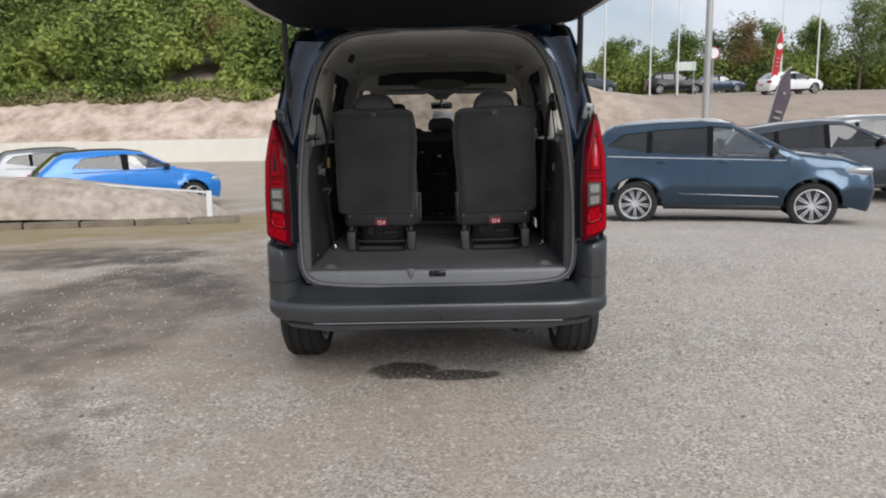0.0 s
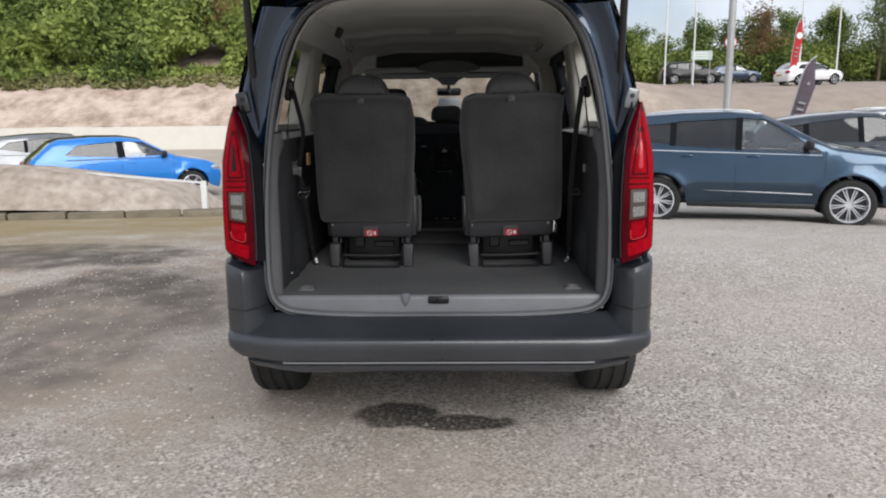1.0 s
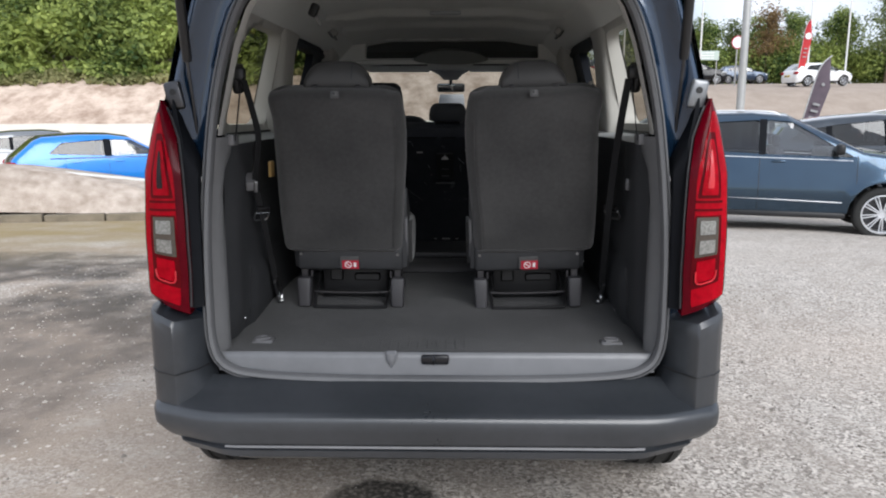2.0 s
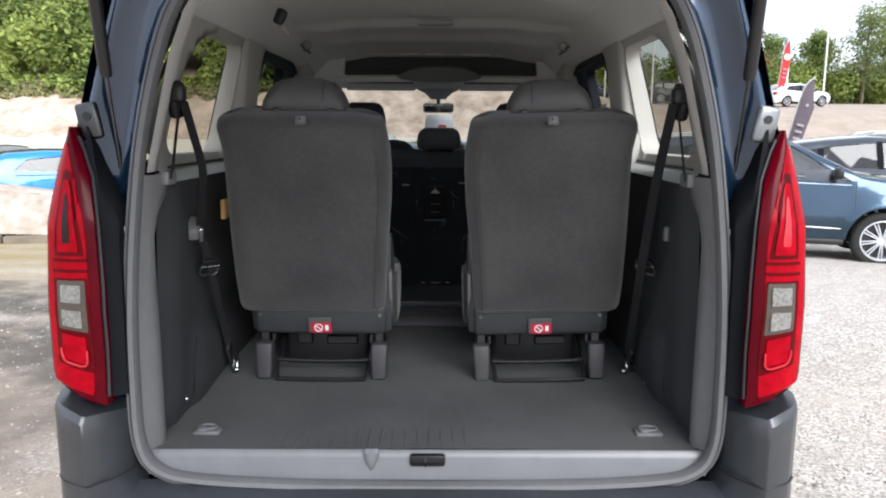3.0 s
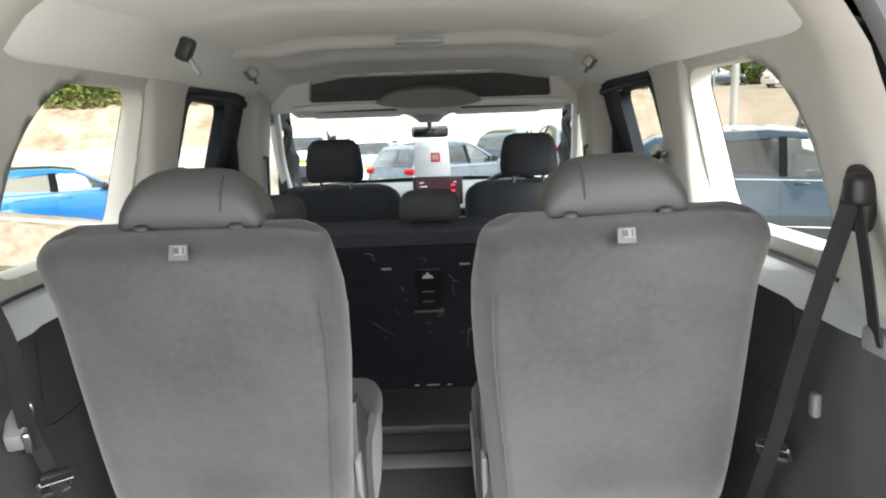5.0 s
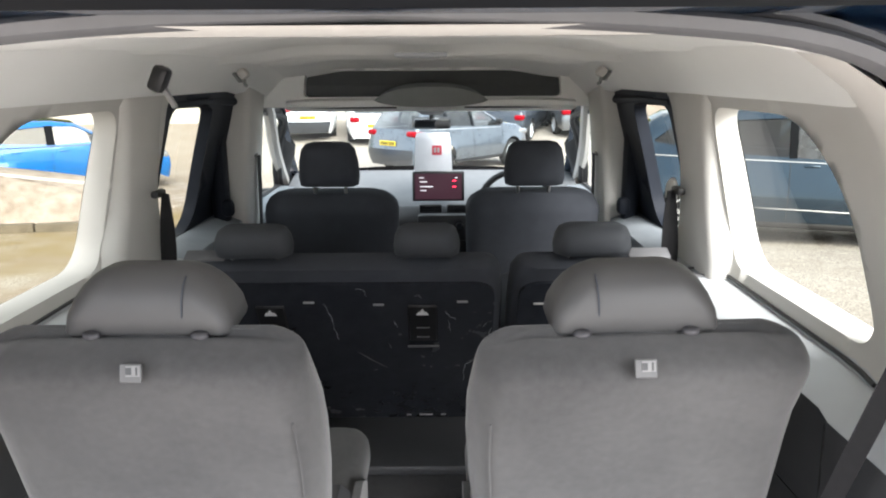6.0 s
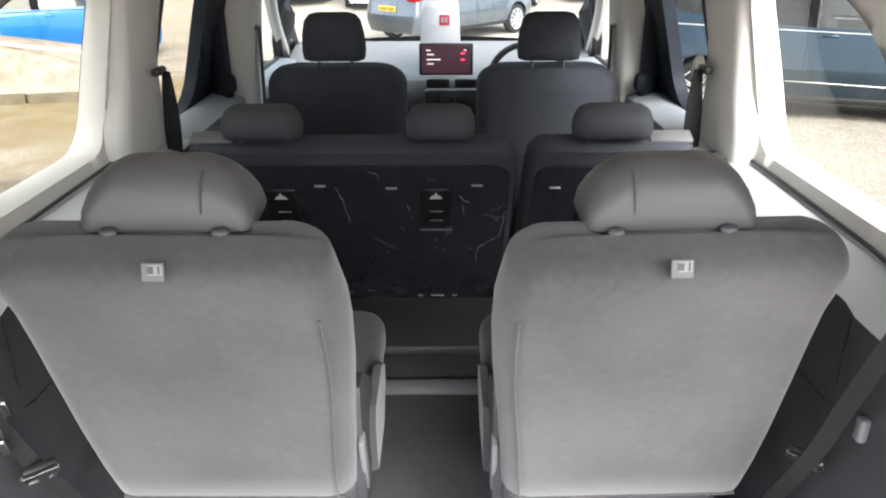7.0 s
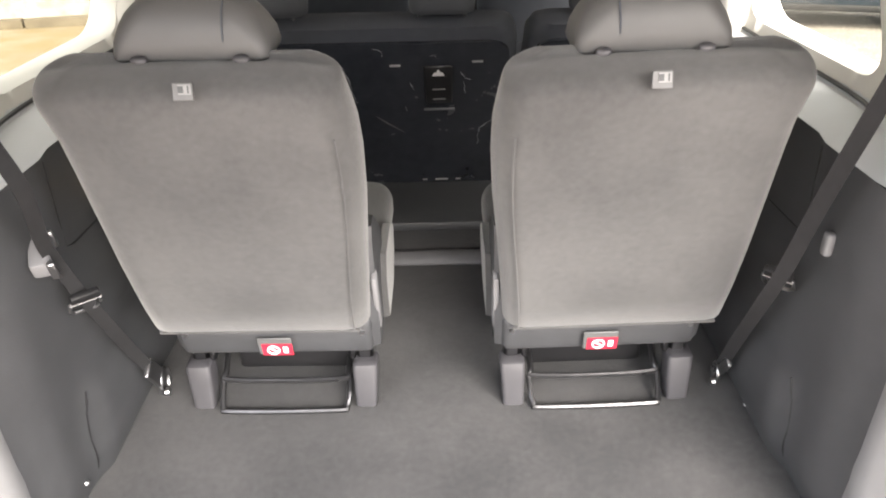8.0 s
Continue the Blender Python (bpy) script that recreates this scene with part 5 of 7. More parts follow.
# black closing plates, bolts and stops in the gutter
for s in (-1, 1):
    bm = bmesh.new()
    rows = []
    for z in [0.78 + 0.69 * i / 15 for i in range(16)]:
        w = 1 - smooth_step(1.24, 1.47, z)
        xo = lerp_table([(0.78, 0.752), (1.05, 0.742), (1.28, 0.752), (1.38, 0.775), (1.44, 0.79)], z)
        xi = lerp_table([(0.78, 0.715), (1.15, 0.712), (1.2, 0.708), (1.26, 0.728), (1.36, 0.772), (1.44, 0.785)], z)
        rows.append([(s * xi, 0.045, z), (s * (xi + 0.004), 0.03 - 0.042 * w, z), (s * (xo - 0.006 * w), 0.03 - 0.060 * w, z), (s * (xo + 0.03 * w), 0.03 - 0.064 * w, z), (s * (xo + 0.04 * w), 0.03, z)])
    loft(bm, rows, False)
    part("lamp_surround", bm, GATE_LINING, van, "black plastic strip beside the tail lamp")
    for z, y, x in ((1.175, 0.005, 0.722), (0.80, 0.005, 0.727)):
        bm = bmesh.new()
        revolve(bm, [(0.001, 0.014), (0.006, 0.014), (0.007, 0.004), (0.013, 0.003), (0.013, 0)], 12, pose(s * x, y + 0.01, z, 90, 0, 0))
        part("bolt", bm, METAL, van)
    # same plate in a lit copy, pale on the right, and a shaded left one
    bm = bmesh.new()
    box(bm, (s * 0.784, 0.030, 1.425), (0.052, 0.020, 0.085), 0.009, 3, (0, s * 10, 0))
    hinge = part("latch_plate", bm, GREY_PAINT if s > 0 else DARK_METAL, van, "grey plate with a round hole")
    bm = bmesh.new()
    revolve(bm, [(0.001, 0.002), (0.010, 0.002), (0.010, 0)], 14, pose(s * 0.785, 0.0195, 1.436, 90, 0, 0))
    part("hole", bm, BLACK_PLASTIC, hinge)
    # gas strut
    low, mid, top_p = Vector((s * 0.738, 0.085, 1.262)), Vector((s * 0.735, 0.022, 1.525)), Vector((s * 0.722, -0.075, 1.90))
    strut = new("gas_strut", None)
    strut.parent = van
    bm = bmesh.new()
    tube(bm, [mid, mid + (top_p - mid) * 0.03, top_p], [0.012, 0.0145, 0.0145], 12)
    part("cylinder", bm, BLACK_PLASTIC, strut)
    bm = bmesh.new()
    tube(bm, [low, mid], 0.0052, 8)
    part("rod", bm, DARK_METAL, strut)
    bm = bmesh.new()
    box(bm, low, (0.026, 0.026, 0.04), 0.008, 2)
    part("ball_joint", bm, BLACK_PLASTIC, strut)

# --- tail lamps ---
LAMP_OUT = [(0.772, 0.86), (0.785, 0.872), (1.05, 0.868), (1.20, 0.862), (1.32, 0.845), (1.38, 0.832), (1.412, 0.822)]
LAMP_IN = [(0.772, 0.748), (0.90, 0.742), (1.05, 0.742), (1.20, 0.748), (1.30, 0.764), (1.37, 0.79), (1.412, 0.812)]


def lamp_point(k, z, lift):
    a, b = lerp_table(LAMP_IN, z), lerp_table(LAMP_OUT, z)
    x = a + (b - a) * k
    zz = z + (0.045 * k - 0.005) * (1 - smooth_step(0.78, 1.1, z))
    y = lerp_table([(0.77, -0.078), (1.0, -0.085), (1.2, -0.072), (1.41, -0.018)], z)
    y += 0.030 * k ** 3 + 0.012 * (1 - k) ** 4
    return x, y - lift, zz


for s in (-1, 1):
    lamp = new("tail_lamp", None)
    lamp.parent = van
    bm = bmesh.new()
    zs = [0.772 + 0.64 * i / 30 for i in range(31)]
    rows = []
    for i, z in enumerate(zs):
        e = 0.010 * (1 - min(1, min(i, 30 - i) / 2))
        row = [(lerp_table(LAMP_IN, z) + 0.004, 0.03, z)]
        row += [lamp_point(k, z, -e) for k in (0.0, 0.04, 0.15, 0.3, 0.5, 0.7, 0.85, 0.95, 1.0)]
        row += [(lerp_table(LAMP_OUT, z) + 0.012, 0.05, row[-1][2]), (lerp_table(LAMP_OUT, z) + 0.004, 0.20, row[-1][2])]
        rows.append([(s * x, y, zz) for x, y, zz in row])
    loft(bm, rows, False)
    bm.faces.new([bm.verts.new(p) for p in rows[0][::-1]])
    part("outer_lens", bm, MAROON, lamp, "glossy dark red tail lamp lens", angle=60)

    def lamp_patch(outline, lift, thick, step=0.03):
        b = bmesh.new()
        f = lambda u, v: (lambda p: (s * p[0], p[1], p[2]))(lamp_point(u, v, lift))
        g = lambda u, v: (lambda p: (s * p[0], p[1], p[2]))(lamp_point(u, v, lift - thick))
        sheet(b, outline, [], f, step)
        reveal(b, outline, f, g, step)
        return b
    part("red_lens", lamp_patch(rounded([(0.17, 0.795), (0.965, 0.795), (0.965, 1.22), (0.90, 1.375), (0.48, 1.375), (0.17, 1.20)], [0.03, 0.03, 0.05, 0.05, 0.05, 0.05]), 0.001, 0.004), RED_LENS, lamp, "bright red lens")
    part("upper_recess", lamp_patch(rounded([(0.20, 1.125), (0.80, 1.125), (0.70, 1.315), (0.42, 1.315)], [0.03, 0.03, 0.05, 0.05]), 0.002, 0.004), DARK_RED, lamp)
    part("upper_ring", lamp_patch(rounded([(0.28, 1.135), (0.72, 1.135), (0.64, 1.295), (0.44, 1.295)], [0.03, 0.03, 0.05, 0.05]), 0.006, 0.006), RED_LENS, lamp)
    # right core in pale red: a broad reflection put into its colour
    part("upper_core", lamp_patch(rounded([(0.42, 1.155), (0.60, 1.155), (0.56, 1.265), (0.49, 1.265)], 0.03), 0.008, 0.004), PALE_RED if s > 0 else LAMP_CORE, lamp)
    for z in (1.088, 1.112):
        part("lamp_band", lamp_patch([(0.16, z), (0.84, z), (0.84, z + 0.007), (0.16, z + 0.007)], 0.003, 0.004), DARK_RED, lamp)
    part("lower_recess", lamp_patch(rounded([(0.14, 0.85), (0.82, 0.85), (0.82, 1.075), (0.18, 1.075)], 0.02), 0.002, 0.004), DARK_RED, lamp)
    part("lamp_well", lamp_patch(rounded([(0.20, 0.948), (0.74, 0.948), (0.74, 1.070), (0.22, 1.070)], 0.012), 0.004, 0.004), SMOKE_LAMP, lamp)
    part("reversing_lamp", lamp_patch(rounded([(0.29, 1.018), (0.66, 1.018), (0.66, 1.060), (0.29, 1.060)], 0.014), 0.008, 0.006), CLEAR_LAMP, lamp, "clear reversing lamp")
    part("indicator_lamp", lamp_patch(rounded([(0.29, 0.958), (0.66, 0.958), (0.66, 1.000), (0.29, 1.000)], 0.014), 0.008, 0.006), CLEAR_LAMP, lamp, "clear indicator lamp")
    part("brake_lamp", lamp_patch(rounded([(0.26, 0.868), (0.70, 0.868), (0.70, 0.935), (0.26, 0.935)], 0.015), 0.005, 0.005), RED_LENS, lamp)
    bm = bmesh.new()
    tube(bm, [(lambda p: (s * p[0], p[1], p[2]))(lamp_point(u, v, 0.008)) for u, v in ((0.24, 0.905), (0.24, 0.876), (0.28, 0.866), (0.36, 0.862), (0.60, 0.862), (0.67, 0.866), (0.71, 0.878), (0.72, 0.895))], 0.0028, 6)
    part("light_guide", bm, PALE_RED, lamp)
    bm = bmesh.new()
    tube(bm, [(s * (lerp_table(LAMP_IN, z) - 0.003), lamp_point(0, z, 0)[1] + 0.012, z) for z in [0.79 + 0.60 * i / 20 for i in range(21)]], 0.0035, 6)
    part("lamp_bezel", bm, DARK_TRIM, lamp, "thin dark bezel along the lamp")

# --- rear bumper ---
def bumper_row(x):
    """Section of the bumper at x, from the sill plate round to the underside."""
    k = smooth_step(0.55, 0.90, abs(x))
    c = smooth_step(0.66, 0.80, abs(x))
    y = -0.175 + 0.070 * k ** 2
    t = 0.502 + 0.002 * c
    low = 0.328 + 0.045 * k
    return [(x, 0.012, 0.548), (x, -0.010, 0.541), (x, -0.030, 0.528), (x, -0.09 + 0.05 * k, t + 0.004), (x, y + 0.030, t - 0.012), (x, y + 0.010, t - 0.020), (x, y + 0.001, t - 0.036),
            (x, y + 0.004, t - 0.07), (x, y + 0.012, 0.405), (x, y + 0.014, 0.392), (x, y + 0.030, 0.388), (x, y + 0.030, 0.376), (x, y + 0.012, 0.372),
            (x, y + 0.016, 0.350), (x, y + 0.035, low + 0.008), (x, y + 0.10, low)]


def tuck(z):
    return 0.11 * smooth_step(0.44, 0.33, z)


bm = bmesh.new()
xs = [-0.84 + 1.68 * i / 48 for i in range(49)]
rows = [[(x - math.copysign(tuck(p[2]) * smooth_step(0.5, 0.84, abs(x)), x), p[1], p[2]) for p in bumper_row(x)] for x in xs]
for s in (1, -1):
    end = bumper_row(0.84)
    extra = []
    for a in (25, 50, 75, 90):
        q = radians(a)
        extra.append([(s * (0.84 - tuck(p[2]) + 0.045 * math.sin(q)), p[1] + (0.10) * (1 - math.cos(q)), p[2]) for p in end])
    extra.append([(s * (0.888 - tuck(p[2]) * 0.6), p[1] + 0.42, p[2]) for p in end])
    rows = rows + extra if s > 0 else extra[::-1] + rows
loft(bm, rows, False)
bumper = part("rear_bumper", bm, BUMPER, van, "dark grey textured plastic rear bumper", angle=40)
for s in (-1, 1):
    bm = bmesh.new()
    rows = []
    for z, e in ((0.46, 0.0), (0.53, 0.0), (0.60, 0.0), (0.70, 0.0), (0.735, 0.0), (0.752, 0.012)):
        pts = [(0.722, 0.045), (0.730, -0.005 + e), (0.752, -0.045 + e), (0.783, -0.104 + e), (0.790, -0.108 + e), (0.798, -0.106 + e), (0.850, -0.082 + e), (0.874, -0.055 + e), (0.886, 0.0), (0.890, 0.16), (0.892, 0.40)]
        rows.append([(s * (x - 0.02 * smooth_step(0.62, 0.50, z) * (x < 0.77)), y, z + (x - 0.78) * 0.30 * smooth_step(0.60, 0.74, z)) for x, y in pts])
    loft(bm, rows, False)
    bm.faces.new([bm.verts.new(p) for p in rows[-1]])
    part("bumper_horn", bm, BUMPER, van, "grey plastic bumper corner under the tail lamp", angle=35)
    bm = bmesh.new()
    tube(bm, [(s * 0.715, -0.003, 0.592), (s * 0.733, -0.049, 0.590), (s * 0.781, -0.105, 0.588), (s * 0.792, -0.1085, 0.588), (s * 0.850, -0.083, 0.590), (s * 0.875, -0.056, 0.592), (s * 0.888, 0.0, 0.594)], 0.0022, 5)
    part("bumper_seam", bm, BLACK_PLASTIC, van)
bm = bmesh.new()
loft(bm, [[(x - math.copysign(tuck(0.38) * smooth_step(0.5, 0.84, abs(x)), x), bumper_row(x)[10][1] + q, z) for q, z in ((-0.016, 0.3865), (-0.020, 0.381), (-0.014, 0.377))] for x in [-0.66 + 1.32 * i / 30 for i in range(31)]], False)
part("bumper_strip", bm, GREY_TRIM, van, "thin grey strip along the bumper")
bm = bmesh.new()
box(bm, (0, 0.10, 0.36), (1.10, 0.40, 0.04), 0.01, 1)
# beam, spare wheel and exhaust added unseen, to blacken the shaded gap
box(bm, (0, 0.52, 0.27), (1.24, 0.16, 0.14), 0.05, 2)
revolve(bm, [(0.02, 0.17), (0.24, 0.17), (0.31, 0.19), (0.32, 0.26), (0.30, 0.34), (0.02, 0.34)], 28, pose(0, 0.98, 0))
tube(bm, smooth_line([(0.45, 0.0, 0.30), (0.35, 0.3, 0.28), (0.3, 0.9, 0.27)], 5), 0.035, 10)
part("rear_underside", bm, BLACK_PLASTIC, van)

# --- load sill, floor ---
bm = bmesh.new()
loft(bm, [[(x, 0.016, 0.530 + 0.030 * smooth_step(0.5, 0.66, abs(x))), (x, 0.022, 0.600), (x, 0.026, 0.611), (x, 0.034, 0.618), (x, 0.040, 0.616), (x, 0.050, 0.608), (x, 0.112, 0.605)] for x in [-0.695 + 1.39 * i / 24 for i in range(25)]], False)
sill = part("load_sill", bm, SILL_GREY, van, "grey plastic load sill with a latch", angle=30)
bm = bmesh.new()
box(bm, (0.0, 0.020, 0.598), (0.090, 0.02, 0.032), 0.008, 2)
latch = part("latch_recess", bm, BLACK_PAINT, sill)
bm = bmesh.new()
tube(bm, [(-0.004, 0.012, 0.586), (-0.004, 0.003, 0.60), (-0.004, 0.012, 0.612)], 0.004, 6)
part("latch_hook", bm, DARK_METAL, sill)
bm = bmesh.new()
loft(bm, [[(-0.140 + w * math.cos(a), 0.020 - d * math.sin(a), z) for a in [math.pi * i / 8 for i in range(9)]] for z, w, d in ((0.570, 0.002, 0.002), (0.580, 0.008, 0.007), (0.598, 0.017, 0.014), (0.618, 0.020, 0.012), (0.627, 0.016, 0.002))], False)
part("sill_boss", bm, SILL_GREY, sill)
bm = bmesh.new()
rows = []
for j in range(26):
    y = 0.041 + 2.657 * (j / 25) ** 1.3
    z = 0.616 + 0.038 * smooth_step(0.15, 0.55, y) - 0.20 * smooth_step(1.30, 1.5, y)
    rows.append([(-0.70 + 1.40 * i / 28, y, z + 0.003 * noise.noise(Vector((i * 0.4, y * 9, 0)))) for i in range(29)])
loft(bm, rows, False)
part("cabin_floor", bm, CARPET, van, "black carpeted load floor")
for i in range(18):
    bm = bmesh.new()
    x = -0.43 + 0.031 * i
    loft(bm, [[(x - 0.0035, y, z), (x, y, z + 0.0012), (x + 0.0035, y, z)] for y, z in ((0.050, 0.6175), (0.10, 0.6183), (0.165, 0.6187))], False)
    part("floor_rib", bm, CARPET, van)
for s in (-1, 1):
    bm = bmesh.new()
    box(bm, (s * 0.584, 0.145, 0.618), (0.070, 0.045, 0.012), 0.004, 1)
    eye = part("lashing_eye", bm, GREY_TRIM, van, "tie-down eye let into the floor")
    bm = bmesh.new()
    tube(bm, [(s * 0.584 + 0.024 * math.cos(a), 0.147 + 0.016 * math.sin(a), 0.628) for a in [2 * math.pi * i / 14 for i in range(15)]], 0.004, 6)
    box(bm, (s * 0.584 - 0.012, 0.14, 0.626), (0.022, 0.03, 0.010), 0.003, 1)
    part("ring", bm, GREY_TRIM, eye)

# step and carpeted plinth under the second row
bm = bmesh.new()
box(bm, (0, 1.33, 0.645), (1.30, 0.46, 0.09), 0.012, 2)
part("plinth", bm, CARPET, van)
bm = bmesh.new()
box(bm, (0, 1.075, 0.668), (1.24, 0.03, 0.045), 0.008, 2, (-35, 0, 0))
part("step_edge", bm, LEG_GREY, van, "grey plastic step edge")
bm = bmesh.new()
box(bm, (0, 1.385, 0.706), (1.26, 0.37, 0.030), 0.008, 2)
part("step_shelf", bm, DARK_TRIM, van, "dark plastic shelf behind the second row")

# --- inner side walls ---
def wall_in(s):
    """Dark lower wall of the load space."""
    def f(u, v):
        x = 0.655 + 0.010 * math.sin(3 * v) + 0.02 * smooth_step(0.7, 0.62, v)
        x += 0.02 * smooth_step(0.9, 1.6, u)
        x -= 0.016 * math.exp(-((v - 0.94) / 0.05) ** 2) * smooth_step(0.3, 0.5, u)
        x += 0.02 * smooth_step(0.20, 0.10, u)
        # wheel arch bulge, and the belt shaft standing a little proud of the panel behind it
        x -= 0.020 * smooth_step(0.87, 0.81, v + 0.25 * max(0.0, u - 0.75)) * smooth_step(0.27, 0.33, u) * smooth_step(1.25, 1.05, u)
        x += 0.012 * smooth_step(0.37, 0.40, u) * smooth_step(1.06, 1.09, v)
        return (s * x, u, v)
    return f


def upper_in(s):
    """Pale upper trim, from the ledge to the headliner."""
    def f(u, v):
        x = lerp_table([(1.28, 0.778), (1.32, 0.792), (1.37, 0.795), (1.72, 0.715), (1.80, 0.66), (1.86, 0.58)], v)
        k = smooth_step(0.62, 0.06, u)
        back = lerp_table([(1.28, 0.670), (1.32, 0.665), (1.4, 0.645), (1.58, 0.60), (1.68, 0.56), (1.765, 0.50), (1.82, 0.41), (1.86, 0.36)], v)
        return (s * (x + (back - x) * k ** 1.3), u, v)
    return f


TRIM_OUT = [(0.050, 1.305), (0.30, 1.305), (0.45, 1.302), (1.30, 1.290), (1.46, 1.285), (1.46, 1.80), (1.0, 1.845), (0.30, 1.840), (0.050, 1.825)]
TRIM_HOLE = rounded([(0.49, 1.330), (1.13, 1.325), (1.14, 1.715), (0.70, 1.715), (0.55, 1.58)], [0.09, 0.09, 0.07, 0.17, 0.17], 10)
for s in (-1, 1):
    bm = bmesh.new()
    sheet(bm, [(0.085, 0.618), (1.25, 0.635), (1.38, 0.75), (1.38, 1.2735), (0.45, 1.2735), (0.15, 1.2735), (0.10, 1.22)], [], wall_in(s), 0.035)
    part("load_wall", bm, DARK_TRIM, van, "dark textured load space side wall", angle=60)
    f = wall_in(s)
    for seam in ([(0.385, 1.265), (0.385, 1.18), (0.39, 1.10), (0.42, 1.088), (0.60, 1.085), (1.0, 1.080)], [(0.300, 0.84), (0.285, 0.80), (0.278, 0.74), (0.285, 0.66)]):
        bm = bmesh.new()
        tube(bm, [f(*q) for q in dense(seam, 0.04, False)], 0.0022, 5)
        part("wall_seam", bm, BLACK_PLASTIC, van)
    for y, z in (((0.468, 0.640), (0.235, 0.672)) if s < 0 else ((0.447, 0.645), (0.55, 0.662))):
        bm = bmesh.new()
        x = f(y, z)[0]
        revolve(bm, [(0.001, 0.005), (0.004, 0.0045), (0.006, 0.0015), (0.0065, 0)], 12, pose(x, y, z, 0, -90 * s, 0))
        part("trim_stud", bm, METAL, van)
    if s > 0:
        bm = bmesh.new()
        box(bm, (f(0.283, 1.132)[0] - 0.006, 0.283, 1.132), (0.016, 0.020, 0.042), 0.006, 3)
        part("parking_clip", bm, GREY_TRIM, van, "grey parking clip on the side wall")
    # grey post trim below the pale trim
    bm = bmesh.new()
    rows = []
    for z in [0.60 + 0.70 * i / 14 for i in range(15)]:
        xs_ = lerp_table([(p[2], p[0]) for p in SEAL[4:9]], z)
        deep = 0.060 + 0.03 * smooth_step(1.18, 1.28, z)
        rows.append([(s * (xs_ + 0.006), 0.020, z), (s * (xs_ - 0.004), 0.034, z), (s * (xs_ - 0.012), 0.048, z), (s * (xs_ - 0.020), deep, z), (s * (0.672 - 0.03 * smooth_step(1.15, 1.28, z)), deep + 0.022, z), (s * 0.682, deep + 0.05, z)])
    loft(bm, rows, False)
    part("post_trim", bm, POST_GREY, van, "grey plastic post trim", angle=50)
    bm = bmesh.new()
    sheet(bm, TRIM_OUT, [TRIM_HOLE], upper_in(s), 0.025)
    reveal(bm, TRIM_HOLE, upper_in(s), lambda u, v, f=van_skin(s, 0.0135): f(u, v), 0.015)
    trim = part("quarter_trim", bm, BEIGE_TRIM, van, "pale beige trim round the quarter window", angle=20)
    # pale ledge between wall and window
    bm = bmesh.new()
    rows = []
    for i in range(25):
        y = 0.16 + 1.24 * i / 24
        k = smooth_step(0.60, 0.06, y)
        wo = upper_in(s)(y, 1.30)[0] * s
        wi = wall_in(s)(y, 1.26)[0] * s
        rows.append([(s * (wi - 0.001), y, 1.2745), (s * (wi + 0.012), y, 1.277), (s * (wi + (wo - wi) * 0.5), y, 1.282), (s * (wo - 0.005), y, 1.288), (s * (wo + 0.004), y, 1.310)])
    loft(bm, rows, False)
    part("ledge", bm, LIGHT_LEDGE, van, "pale grey ledge below the quarter window", angle=40)
    bm = bmesh.new()
    tube(bm, [(s * (upper_in(s)(y, 1.300)[0] * s - 0.004), y, 1.297) for y in [0.45 + 0.95 * i / 16 for i in range(17)]], 0.0045, 6)
    part("ledge_seam", bm, BLACK_PLASTIC, van)
    # cup recess in the ledge
    bm = bmesh.new()
    revolve(bm, [(0.034, 0.004), (0.036, 0.008), (0.046, 0.006), (0.048, 0.0)], 20, pose(s * 0.735, 1.20, 1.280))
    cup = part("cup_ring", bm, GREY_TRIM, van)
    bm = bmesh.new()
    revolve(bm, [(0.001, 0.002), (0.034, 0.002), (0.034, 0.005)], 20, pose(s * 0.735, 1.20, 1.280))
    part("cup_well", bm, BLACK_PLASTIC, cup)

    # sliding door: inner trim, dark lining and frame
    door = new("sliding_door", None)
    door.parent = van
    sw_hole = rounded([(1.52, 1.27), (1.93, 1.26), (1.93, 1.69), (1.52, 1.70)], [0.06, 0.14, 0.05, 0.05], 6)
    bm = bmesh.new()
    sheet(bm, [(1.44, 0.55), (2.24, 0.55), (2.24, 1.75), (1.44, 1.75)], [sw_hole], lambda u, v, f=van_skin(s, 0.06): f(u, v), 0.09)
    reveal(bm, sw_hole, lambda u, v, f=van_skin(s, 0.06): f(u, v), lambda u, v, f=van_skin(s, 0.018): f(u, v), 0.04)
    part("door_lining", bm, DOOR_BLACK, door, "dark door lining")
    bm = bmesh.new()
    loft(bm, [[(s * (van_x(y, 1.25) - 0.058), y, 1.262), (s * (van_x(y, 1.25) - 0.10), y, 1.262), (s * (van_x(y, 1.25) - 0.17), y, 1.235), (s * (van_x(y, 1.2) - 0.185), y, 1.19), (s * (van_x(y, 1.2) - 0.17), y, 1.14), (s * (van_x(y, 1.1) - 0.06), y, 1.08)]
              for y in [1.45 + 0.80 * i / 10 for i in range(11)]], False)
    part("door_ledge", bm, DOOR_LEDGE, door, "mid grey door ledge")
    bm = bmesh.new()
    box(bm, (s * (van_x(2.1, 1.3) - 0.10), 2.13, 1.44), (0.06, 0.075, 0.50), 0.02, 2)
    box(bm, (s * (van_x(2.1, 1.3) - 0.13), 2.105, 1.30), (0.05, 0.05, 0.07), 0.02, 2)
    part("door_post", bm, DOOR_BLACK, door)
    bm = bmesh.new()
    tube(bm, smooth_line([(s * 0.735, 1.50, 1.715), (s * 0.735, 1.8, 1.715), (s * 0.730, 2.18, 1.700)], 5), 0.018, 8)
    part("door_track", bm, DOOR_BLACK, door)

